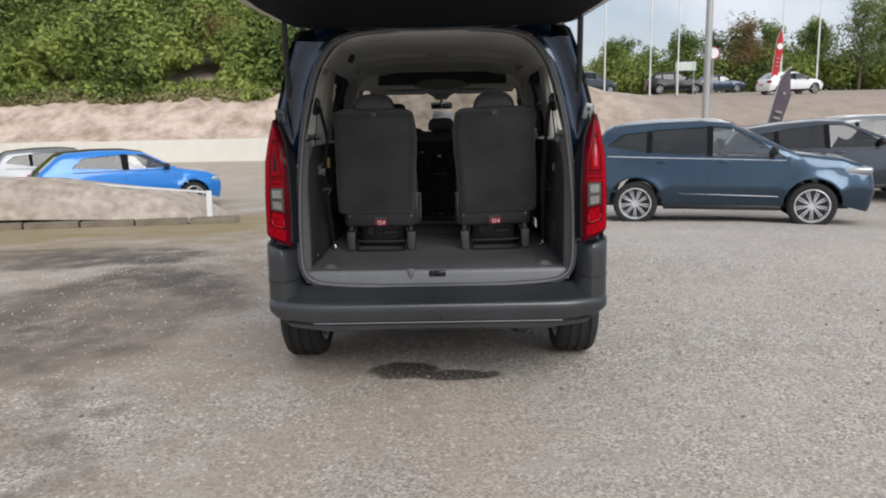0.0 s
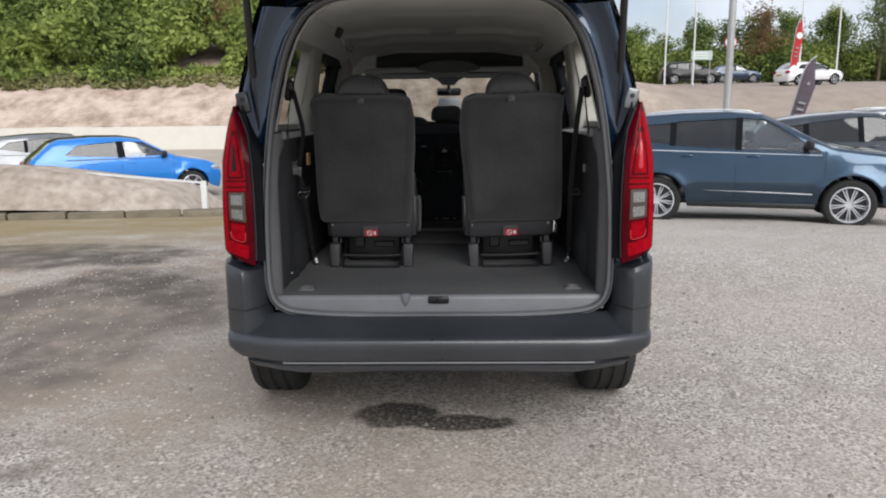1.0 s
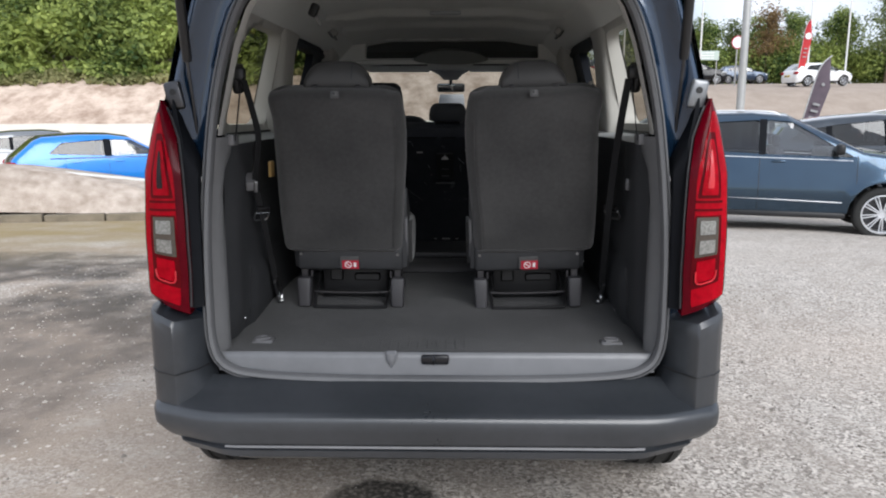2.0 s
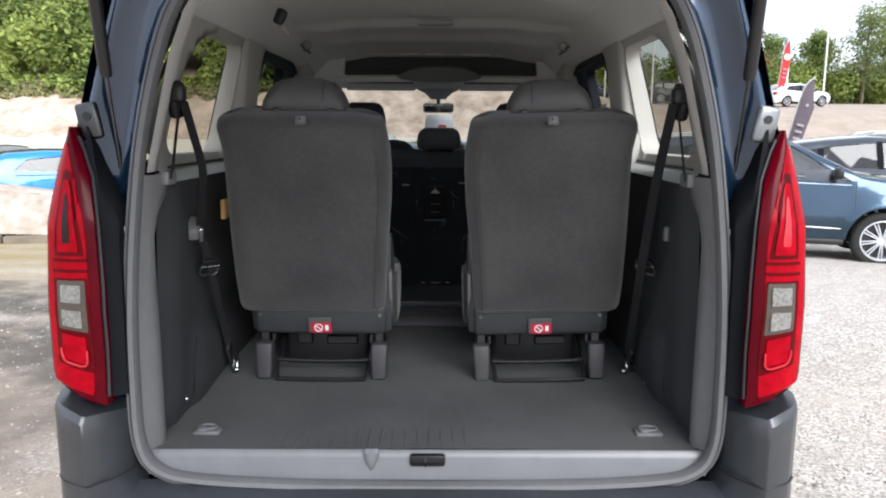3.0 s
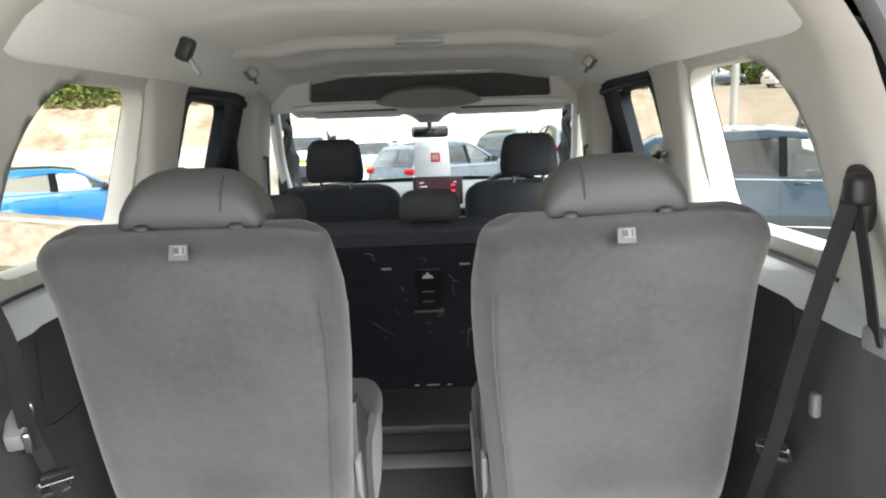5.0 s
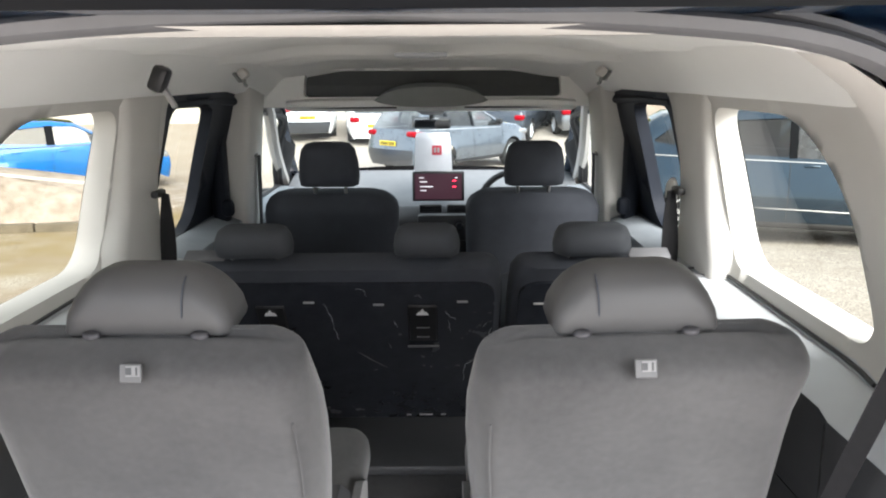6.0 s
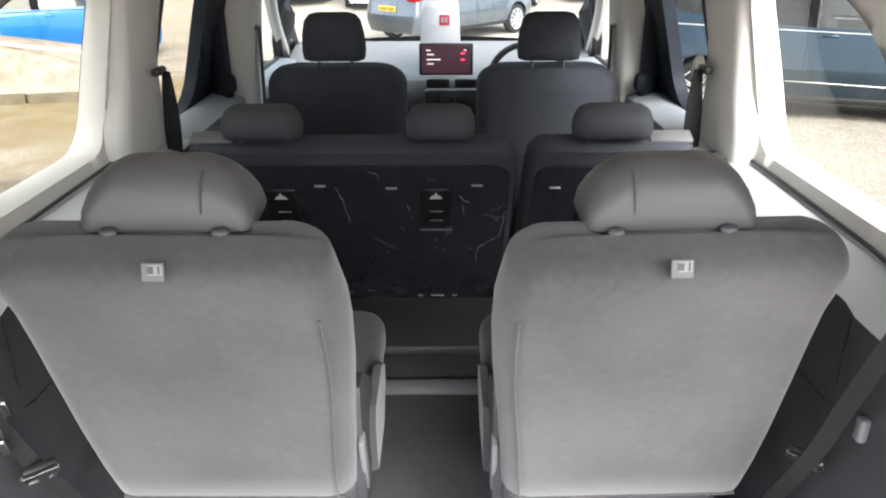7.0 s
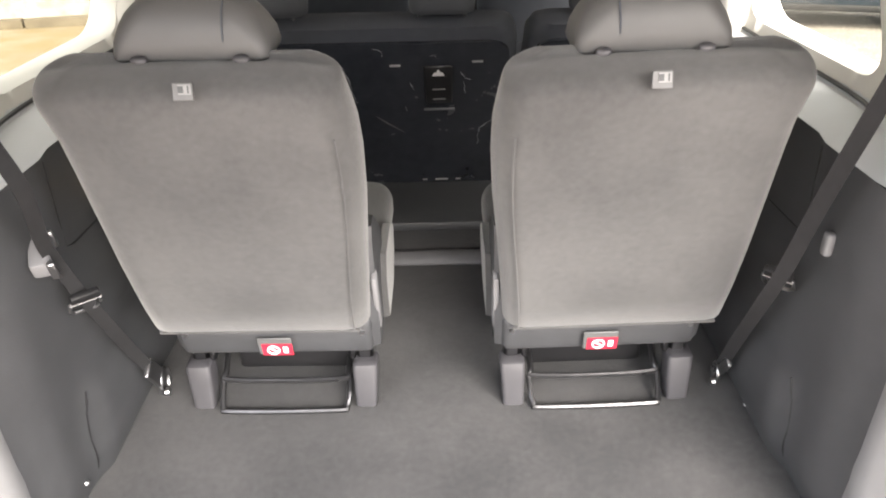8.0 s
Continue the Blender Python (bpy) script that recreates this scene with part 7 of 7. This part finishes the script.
def rear_seat(cx, s, roll, label):
    """A folding single seat of the third row, seen from behind; s: the side of its hinge cover."""
    root = thing("rear_seat", label, "seat", "third row seats", at=pose(cx, 0.44, 0.652, 0, roll, 0))
    back = lean(0.040, 0.228, 22.0)
    bm = bmesh.new()
    # rows of: height along the back, width, rear face, front face
    prof = [(0.0, 0.420, -0.020, 0.020), (0.006, 0.436, -0.040, 0.036), (0.02, 0.442, -0.050, 0.050), (0.10, 0.446, -0.052, 0.058), (0.22, 0.450, -0.054, 0.062), (0.36, 0.454, -0.054, 0.062), (0.46, 0.452, -0.053, 0.060),
            (0.53, 0.448, -0.052, 0.056), (0.570, 0.447, -0.0505, 0.053), (0.592, 0.446, -0.0485, 0.052), (0.603, 0.444, -0.0455, 0.051), (0.611, 0.441, -0.040, 0.050), (0.6165, 0.437, -0.031, 0.049), (0.6195, 0.432, -0.020, 0.047), (0.6215, 0.424, -0.006, 0.044), (0.6225, 0.410, 0.008, 0.040), (0.623, 0.380, 0.018, 0.034)]
    loops = []
    for z, ww, y0, y1 in prof:
        m = back @ pose(-s * (0.021 * smooth_step(0.50, 0.05, z) + 0.010 * smooth_step(0.52, 0.62, z)), (y0 + y1) / 2, z)
        lift = smooth_step(0.40, 0.62, z)
        loops.append([m @ Vector((x, y - 0.008 * (1 - (2 * x / ww) ** 2) * (y < 0), (0.004 - 0.026 * abs(2 * x / ww) ** 3) * lift)) for x, y in [(a, b * (y1 - y0) / 0.10) for a, b in rrect(ww, 0.10, 0.046, 6)]])
    loft(bm, loops, True, True)
    bm.normal_update()
    backrest = part("backrest", bm, FABRIC, root, "dark grey fabric backrest", angle=60)
    # piping down both edges and along the foot of the back cover
    for q in (s,):
        bm = bmesh.new()
        pts = [back @ Vector((q * (lerp_table([(p[0], p[1]) for p in prof], z) / 2 - 0.030 - 0.021 * smooth_step(0.50, 0.05, z)), -0.0565, z)) for z in [0.03 + 0.50 * i / 12 for i in range(13)]]
        tube(bm, pts, 0.0015, 6)
        part("piping", bm, FABRIC, backrest)
    bm = bmesh.new()
    tube(bm, [back @ Vector((-0.198 + 0.396 * i / 8 - s * 0.018, -0.052, 0.022)) for i in range(9)], 0.004, 6)
    part("piping", bm, FABRIC, backrest)
    # head restraint with its posts
    bm = bmesh.new()
    hr = pose(-0.006 * s, -0.118, 0.803, 4, 0, 0)
    loops = []
    for z, ww, dd in ((0.0, 0.212, 0.085), (0.002, 0.223, 0.102), (0.008, 0.226, 0.110), (0.030, 0.219, 0.111), (0.050, 0.204, 0.106), (0.066, 0.184, 0.095), (0.078, 0.158, 0.078), (0.087, 0.124, 0.054), (0.092, 0.080, 0.024)):
        m = hr @ pose(0, 0.005, 0.97 * z)
        loops.append([m @ Vector((x, y, 0)) for x, y in rrect(ww, dd, dd * (0.16 + 0.24 * smooth_step(0.01, 0.08, z)), 6)])
    loft(bm, loops, True, True)
    rest = part("head_restraint", bm, FABRIC_LIGHT, root, "dark grey head restraint with stitched seams", angle=70)
    for q in (-1, 1):
        if q == s:
            bm = bmesh.new()
            tube(bm, [hr @ Vector((q * (0.050 + 0.004 * (i / 8)), 0.005 - lerp_table([(0.0, 0.015), (0.016, 0.0512), (0.036, 0.0552), (0.058, 0.0532), (0.074, 0.0452), (0.086, 0.029)], 0.008 + 0.076 * i / 8), 0.97 * (0.008 + 0.076 * i / 8))) for i in range(9)], 0.0014, 5)
            part("seam", bm, FRONT_FABRIC, rest)
        bm = bmesh.new()
        x = q * 0.072
        tube(bm, [(x, -0.130, 0.76), (x, -0.125, 0.825)], 0.007, 8)
        part("post", bm, METAL, root)
        bm = bmesh.new()
        revolve(bm, [(0.001, 0.004), (0.008, 0.0038), (0.0115, 0.002), (0.0128, -0.001), (0.0128, -0.006)], 16, pose(x - 0.004 * s, -0.174, 0.808, 22, 0, 0) @ Matrix.Diagonal((0.95, 0.62, 1, 1)))
        part("post_collar", bm, LEG_GREY, root, "small grey round post collar")
    # cushion in front of the back
    bm = bmesh.new()
    pad(bm, pose(0, 0.16, 0.238, -90, 0, 0), 0.43, 0.42, 0.13, 0.05, 0.05)
    part("cushion", bm, FABRIC, root)
    # plastic base panel and hinge covers
    bm = bmesh.new()
    box(bm, (0, 0.042, 0.192), (0.400, 0.055, 0.100), 0.016, 3, (14, 0, 0))
    box(bm, (0, 0.17, 0.225), (0.37, 0.26, 0.06), 0.02, 2)
    part("base_panel", bm, DARK_TRIM, root, "black plastic panel under the backrest")
    for q in (-1, 1):
        big = q == s
        bm = bmesh.new()
        loops = []
        for z, y0, y1 in ((0.15, 0.01, 0.10), (0.20, 0.0, 0.16), (0.28, -0.005, 0.20), (0.36, -0.01, 0.17 if big else 0.08), (0.42, -0.015, 0.09 if big else 0.05), (0.45, -0.005, 0.05)):
            x0, x1 = q * 0.193, q * (0.214 if big else 0.208)
            y0 -= 0.30 * (z - 0.2) * 0.3
            loops.append([(x0, y0 + 0.02, z), (x1, y0 + 0.03, z), (x1, y1, z), (x0, y1, z)])
        loft(bm, loops, True, True)
        part("hinge_cover", bm, DARK_TRIM, root, "dark plastic hinge cover")
        bm = bmesh.new()
        revolve(bm, [(0.001, 0.006), (0.005, 0.006), (0.006, 0)], 10, pose(q * 0.180, 0.012, 0.205, 100, 0, 0))
        part("screw", bm, METAL, root)
        # leg cover, bracket and rail
        bm = bmesh.new()
        loft(bm, [[(q * (0.176 + k * 0.4) + x, 0.045 + 0.10 * (z - 0.055) + y, z) for x, y in rrect(w, d, 0.009, 3)] for z, w, d, k in
                  ((-0.001, 0.040, 0.040, 0), (0.004, 0.046, 0.050, 0), (0.050, 0.049, 0.055, 0), (0.096, 0.053, 0.055, 0.002), (0.107, 0.051, 0.051, 0.004), (0.111, 0.042, 0.040, 0.005))], True, True)
        leg = part("leg", bm, LEG_GREY, root, "grey plastic leg cover")
        bm = bmesh.new()
        box(bm, (q * 0.176, 0.075, 0.135), (0.034, 0.05, 0.06), 0.006, 1)
        box(bm, (q * 0.150, 0.060, 0.120), (0.012, 0.02, 0.03), 0.003, 1)
        part("bracket", bm, DARK_METAL, leg)
    if s:
        bm = bmesh.new()
        loft(bm, [[(s * 0.209, y0, z), (s * 0.226, y0 + 0.01, z), (s * 0.226, y1, z), (s * 0.209, y1, z)] for z, y0, y1 in ((0.15, 0.14, 0.30), (0.21, 0.12, 0.36), (0.27, 0.11, 0.36), (0.315, 0.13, 0.28))], True, True)
        part("cushion_side", bm, FABRIC, root)
        bm = bmesh.new()
        box(bm, (s * 0.212, 0.03, 0.27), (0.012, 0.03, 0.16), 0.005, 2, (20, 0, 0))
        part("bright_cover", bm, GREY_TRIM, root, "pale grey strip on the hinge")
    # folding gear as a black block, added to darken the space behind the bars
    bm = bmesh.new()
    box(bm, (0, 0.205, 0.100), (0.258, 0.11, 0.19), 0.012, 2)
    box(bm, (-0.07, 0.146, 0.12), (0.05, 0.02, 0.09), 0.005, 1)
    box(bm, (0.05, 0.146, 0.09), (0.10, 0.02, 0.03), 0.005, 1)
    part("dark_gear_fill", bm, BLACK_PLASTIC, root, "black block filling the shade round the folding gear under the seat")
    # folding bars between the legs
    part("lower_bar", curved_bar([(-0.140, 0.06, 0.045), (-0.134, 0.015, 0.010), (-0.11, 0.005, 0.004), (0.11, 0.005, 0.004), (0.134, 0.015, 0.010), (0.140, 0.06, 0.045)], 0.0065), BAR_STEEL, root, "grey steel folding bar")
    part("upper_bar", curved_bar([(-0.138, 0.16, 0.10), (-0.134, 0.075, 0.062), (-0.115, 0.055, 0.050), (0.115, 0.055, 0.050), (0.134, 0.075, 0.062), (0.138, 0.16, 0.10)], 0.0065), BAR_STEEL, root, "grey steel folding bar")
    # small plate with a pictogram at the top of the back
    m = back @ pose(0, -0.0478, 0.614 + (0.003 if s < 0 else 0), -34, 0, 0)
    bm = bmesh.new()
    box(bm, (0, -0.001, 0), (0.028, 0.004, 0.024), 0.001, 1, (0, 0, 0), m)
    icon = part("pictogram_plate", bm, PLATE_GREY, root, "small grey pictogram plate")
    bm = bmesh.new()
    box(bm, (0.003, -0.0032, 0.003), (0.018, 0.001, 0.014), 0.001, 1, (0, 0, 0), m)
    part("pictogram", bm, PICTO_WHITE, icon)
    bm = bmesh.new()
    box(bm, (-0.002, -0.0042, 0.003), (0.007, 0.0008, 0.009), 0.0, 1, (0, 0, 0), m)
    box(bm, (0.008, -0.0042, 0.003), (0.002, 0.0008, 0.010), 0.0, 1, (0, 0, 0), m)
    part("pictogram_bar", bm, DARK_TRIM, icon, smooth=False)
    # red and white warning label on the base panel
    m = pose(0.0, 0.0085, 0.172, 14, 0, 0)
    bm = bmesh.new()
    box(bm, (0.0, 0, 0.002), (0.070, 0.003, 0.050), 0.002, 1, (0, 0, 0), m)
    lab = part("warning_label", bm, PLATE_GREY, root, "red and white warning label")
    bm = bmesh.new()
    box(bm, (0.004, -0.002, -0.006), (0.062, 0.002, 0.034), 0.0, 1, (0, 0, 0), m)
    part("label_field", bm, LABEL_RED, lab, smooth=False)
    bm = bmesh.new()
    tube(bm, [m @ Vector((-0.004 + 0.012 * math.cos(a), -0.0035, -0.006 + 0.012 * math.sin(a))) for a in [2 * math.pi * i / 16 for i in range(17)]], 0.0018, 5)
    box(bm, (-0.004, -0.0035, -0.006), (0.022, 0.001, 0.003), 0.0, 1, (0, 40, 0), m)
    box(bm, (0.021, -0.0035, -0.006), (0.010, 0.001, 0.018), 0.0, 1, (0, 0, 0), m)
    part("label_mark", bm, LABEL_WHITE, lab, smooth=False)
    return root


rear_seat(-0.334, 1, 0.4, "dark grey fabric folding rear seat beside an amber tag")
rear_seat(0.336, -1, -1.4, "dark grey fabric folding rear seat with a paler worn back")


def bench(x0, x1, heads, plates, name, label):
    """A second-row bench with a hard black back panel leaning backwards."""
    cx, w = (x0 + x1) / 2, x1 - x0
    root = thing(name, label, "seat", "second row seats", at=pose(cx, 1.46, 0.80))
    back = lean(0.0, 0.02, 30.5)
    bm = bmesh.new()
    loops = []
    for z, dw, dd in ((-0.115, 0.02, 0.05), (-0.10, 0.0, 0.10), (0.20, 0.0, 0.12), (0.40, 0.0, 0.12), (0.49, 0.006, 0.115), (0.524, 0.025, 0.10), (0.550, 0.06, 0.075), (0.560, 0.10, 0.04)):
        m = back @ pose(0, dd / 2 - 0.002, z)
        loops.append([m @ Vector((x, y, 0)) for x, y in rrect(w - dw, dd, 0.035, 4)])
    loft(bm, loops, True, True)
    part("backrest", bm, FRONT_FABRIC, root, "black fabric backrest", angle=55)
    bm = bmesh.new()
    out = rounded([(-w / 2 + 0.022, -0.112), (w / 2 - 0.022, -0.112), (w / 2 - 0.022, 0.515), (-w / 2 + 0.022, 0.515)], [0.02, 0.02, 0.06, 0.06])

    def panel(u, v, d=0.0):
        dent = 0.0
        for px in (-0.18, 0.0, 0.18):
            dent += 0.002 * smooth_step(0.47, 0.42, v) * smooth_step(-0.10, -0.05, v) * math.exp(-((u - px * w / 0.8) / 0.010) ** 2)
        return back @ Vector((u, -0.012 + dent - d, v))
    sheet(bm, out, [], panel, 0.03)
    reveal(bm, out, panel, lambda u, v: panel(u, v, -0.02), 0.03)
    pnl = part("back_panel", bm, BENCH_BACK, root, "scuffed hard black back panel", angle=50)
    rnd = random.Random(int(abs(cx) * 100))
    for px in plates:
        u = px - cx
        bm = bmesh.new()
        box(bm, (u, -0.016, 0.362), (0.080, 0.008, 0.150), 0.006, 1, (0, 0, 0), back)
        pl = part("anchor_cover", bm, BLACK_PLASTIC, root, "black anchor cover with a white triangle mark")
        bm = bmesh.new()
        m = back @ pose(u, -0.022, 0.412)
        for q in (-1, 0, 1):
            bm.faces.new([bm.verts.new(m @ Vector((q * 0.010 + a * (0.014 if q == 0 else 0.008), -0.001, b * (0.026 if q == 0 else 0.016) - 0.008))) for a, b in ((-1, 0), (1, 0), (0, 1))])
        part("anchor_mark", bm, LABEL_WHITE, pl, smooth=False)
        for v, ww, hh in ((0.350, 0.036, 0.003), (0.310, 0.036, 0.003), (0.268, 0.090, 0.007)):
            bm = bmesh.new()
            box(bm, (u, -0.022, v), (ww, 0.005, hh), 0.001, 1, (0, 0, 0), back)
            part("anchor_slot", bm, GREY_TRIM, pl)
        for q, v in ((-0.118, 0.440), (0.108, 0.450)):
            bm = bmesh.new()
            box(bm, (u + q, -0.016, v), (0.030, 0.006, 0.007), 0.002, 1, (0, 0, 0), back)
            part("slot", bm, LABEL_GREY, root)
        for q in (-0.055, 0.0, 0.055):
            bm = bmesh.new()
            box(bm, (u + q, -0.016, -0.088), (0.016 + 0.026 * (q == 0), 0.004, 0.005), 0.001, 1, (0, 0, 0), back)
            part("slot", bm, LABEL_GREY, root)
        # scratches through the black paint
        if abs(px) > 0.1:
            continue
        marks = (((-0.266, 0.44), (-0.255, 0.40), (-0.240, 0.29)), ((-0.175, 0.50), (-0.155, 0.495), (-0.15, 0.47)), ((0.06, 0.41), (0.075, 0.385), (0.09, 0.375)), ((0.072, 0.37), (0.074, 0.32)),
                 ((0.190, 0.34), (0.185, 0.28), (0.180, 0.225), (0.12, 0.17), (0.115, 0.09)), ((-0.078, 0.37), (-0.075, 0.34)), ((-0.02, 0.47), (-0.01, 0.475), (-0.003, 0.46)), ((0.165, 0.34), (0.175, 0.36)), ((-0.10, 0.27), (-0.095, 0.25)))
        for line in marks:
            bm = bmesh.new()
            path = dense([(u + a, b) for a, b in line], 0.012, False)
            tube(bm, [panel(a + rnd.uniform(-0.003, 0.003), b, 0.0006) for a, b in path], [0.0003] + [rnd.uniform(0.0002, 0.0010) for _ in path[2:]] + [0.0003], 4)
            part("scratch", bm, SCRATCH, pnl)
        bm = bmesh.new()
        tube(bm, [panel(u + a, b, -0.001) for a, b in ((-0.21, 0.25), (-0.16, 0.20), (-0.105, 0.15))], [0.001, 0.003, 0.001], 6)
        part("crease", bm, PLATE_GREY, pnl)
    for hx in heads:
        u = hx - cx
        bm = bmesh.new()
        m = pose(u, -0.245, 0.535, 10, 0, 0)
        loops = []
        for z, ww, dd in ((0.0, 0.16, 0.04), (0.006, 0.20, 0.085), (0.026, 0.205, 0.105), (0.05, 0.197, 0.105), (0.068, 0.180, 0.085), (0.079, 0.145, 0.045)):
            loops.append([m @ Vector((x, y, z)) for x, y in rrect(ww * (0.85 if abs(hx) < 0.2 else 1.0), dd, dd * 0.45, 5)])
        loft(bm, loops, True, True)
        part("head_restraint", bm, HEADREST_DARK, root, "black head restraint", angle=70)
        for q in (-0.06, 0.06):
            bm = bmesh.new()
            tube(bm, [(u + q, -0.25, 0.50), (u + q, -0.245, 0.55)], 0.006, 8)
            part("post", bm, DARK_METAL, root)
    bm = bmesh.new()
    pad(bm, pose(0, 0.10, 0.16, -85, 0, 0), w - 0.02, 0.46, 0.15, 0.05, 0.05)
    part("cushion", bm, FRONT_FABRIC, root)
    bm = bmesh.new()
    box(bm, (0, 0.30, -0.02), (w - 0.10, 0.40, 0.16), 0.03, 2)
    part("seat_frame", bm, BLACK_PLASTIC, root)
    bm = bmesh.new()
    box(bm, (math.copysign(w / 2 - 0.08, cx), -0.235, 0.528), (0.11, 0.045, 0.012), 0.005, 2, (24, 0, 0))
    part("release_lever", bm, GREY_TRIM, root, "grey backrest release plate")
    return root


bench(-0.645, 0.225, (-0.43, 0.022), (-0.405, 0.008), "bench_seat", "black double second-row seat with a scuffed back panel")
bench(0.245, 0.690, (0.455,), (0.44,), "bench_seat", "black single second-row seat beside the double one")


def front_seat(cx, label):
    root = thing("front_seat", label, "seat", "front seats", at=pose(cx, 2.22, 0.72))
    back = lean(0.08, 0.04, 11)
    bm = bmesh.new()
    pad(bm, back, 0.53, 0.60, 0.15, 0.06, 0.075, swell=0.02, taper=0.06)
    part("backrest", bm, FRONT_FABRIC, root, "black fabric backrest", angle=60)
    bm = bmesh.new()
    m = pose(0, -0.06, 0.655, 6, 0, 0)
    loops = []
    for z, ww, dd in ((0.0, 0.19, 0.04), (0.008, 0.225, 0.085), (0.04, 0.235, 0.10), (0.10, 0.225, 0.10), (0.145, 0.205, 0.085), (0.165, 0.17, 0.055), (0.172, 0.12, 0.025)):
        loops.append([m @ Vector((x, y, z)) for x, y in rrect(ww, dd, dd * 0.42, 5)])
    loft(bm, loops, True, True)
    part("head_restraint", bm, FRONT_FABRIC, root, "black head restraint", angle=70)
    for q in (-0.06, 0.06):
        bm = bmesh.new()
        tube(bm, [(q, -0.05, 0.60), (q, -0.058, 0.67)], 0.007, 8)
        part("post", bm, METAL, root)
    bm = bmesh.new()
    pad(bm, pose(0, 0.08, 0.05, -83, 0, 0), 0.50, 0.50, 0.16, 0.06, 0.06)
    part("cushion", bm, FRONT_FABRIC, root)
    bm = bmesh.new()
    box(bm, (0, 0.30, -0.13), (0.44, 0.44, 0.22), 0.03, 2)
    part("seat_base", bm, BLACK_PLASTIC, root)


front_seat(-0.372, "black fabric front passenger seat")
front_seat(0.420, "black fabric driver seat behind the steering wheel")

# paper tag hanging from the mirror
tag = thing("paper_tag", "pale paper tag with a red emblem hanging from the mirror", "tag", at=pose(0.018, 3.11, 1.365, -6, 0, 0))
bm = bmesh.new()
loft(bm, [[(-w, y, z), (w, y, z), (w, y + 0.0015, z), (-w, y + 0.0015, z)] for w, y, z in ((0.102, 0.012, -0.135), (0.099, 0.002, -0.06), (0.095, -0.003, 0.03), (0.090, 0.0, 0.110), (0.084, 0.006, 0.140))], True, True)
part("sheet", bm, PAPER, tag, smooth=False)
bm = bmesh.new()
box(bm, (0.020, -0.005, 0.050), (0.050, 0.002, 0.048), 0.0, 1)
emblem = part("emblem", bm, LABEL_RED, tag, smooth=False)
bm = bmesh.new()
for x, w in ((0.010, 0.012), (0.028, 0.012)):
    box(bm, (x, -0.0068, 0.050), (w, 0.0012, 0.026), 0.0, 1)
part("emblem_mark", bm, LABEL_GREY, emblem, smooth=False)
bm = bmesh.new()
tube(bm, [(-0.02, 0.008, 0.148), (-0.005, 0.03, 0.185), (0.015, 0.03, 0.185), (0.028, 0.008, 0.148)], 0.0015, 5)
part("cord", bm, BLACK_PLASTIC, tag)

# ---- parked cars ----
parked(dict(SUV, scale=1.02, strip=True, axles=(-1.32, 1.29)), STEEL_BLUE, 4.71, 8.76, -107.5, "parked_car", "steel blue estate-style family car with alloy wheels and roof rails", "cars in the yard")
parked(dict(SUV, rails=None, chrome=False, dark_glass=True), CHARCOAL, 8.05, 11.5, -106, "parked_car", "dark charcoal family car with tinted windows", "cars in the yard")
parked(dict(HATCH, scale=1.10, dark_roof=True, belt=0.99, windows=[[(-1.28, 1.07), (-0.22, 1.01), (-0.22, 1.345), (-1.02, 1.29)], [(-0.10, 1.01), (0.84, 1.03), (0.30, 1.33), (-0.10, 1.345)]]), BRIGHT_BLUE, -8.42, 15.4, -56, "parked_car", "bright blue hatchback with a black roof behind the white rail", "cars in the yard")
parked(dict(SUV, scale=0.97, rails=None, dark_roof=True, chrome=False), SILVER, -11.3, 18.2, -58, "parked_car", "silver family car with a black roof and tailgate", "cars in the yard")
parked(SUV, PALE_BLUE, 0.35, 18.2, -42, "parked_car", "pale blue-grey family car parked at an angle, yellow plate", "cars in front of the van")
parked(HATCH, WHITE_PAINT, -2.3, 24.5, 8, "parked_car", "white hatchback seen from behind", "cars in front of the van")
parked(SUV, WHITE_PAINT, -4.6, 25.5, 8, "parked_car", "white family car seen from behind", "cars in front of the van")
parked(HATCH, CHARCOAL, 2.6, 24.6, -20, "parked_car", "dark grey car seen from behind", "cars in front of the van")
parked(HATCH, SILVER, 4.6, 25.5, 5, "parked_car", "silver hatchback with a yellow plate", "cars in front of the van")
parked(dict(SUV, rails=None, chrome=False, dark_glass=True), BLACK_PAINT, 18.0, 55, -95, "parked_car", "black family car on the upper car park", "cars on the upper level")
parked(HATCH, NAVY, 23.2, 60, -90, "parked_car", "dark blue hatchback on the upper car park", "cars on the upper level")
parked(HATCH, WHITE_PAINT, 23.1, 46.5, -78, "parked_car", "white hatchback on the upper car park", "cars on the upper level")
parked(SUV, CHARCOAL, 11.5, 56, -60, "parked_car", "dark car on the upper car park", "cars on the upper level")
parked(SUV, GREY_PAINT, 12.6, 17.2, -100, "parked_car", "grey car in the row behind the lamp post", "cars in the yard")
parked(HATCH, BLACK_PAINT, 9.3, 19.8, -100, "parked_car", "black hatchback in the row behind the lamp post", "cars in the yard")
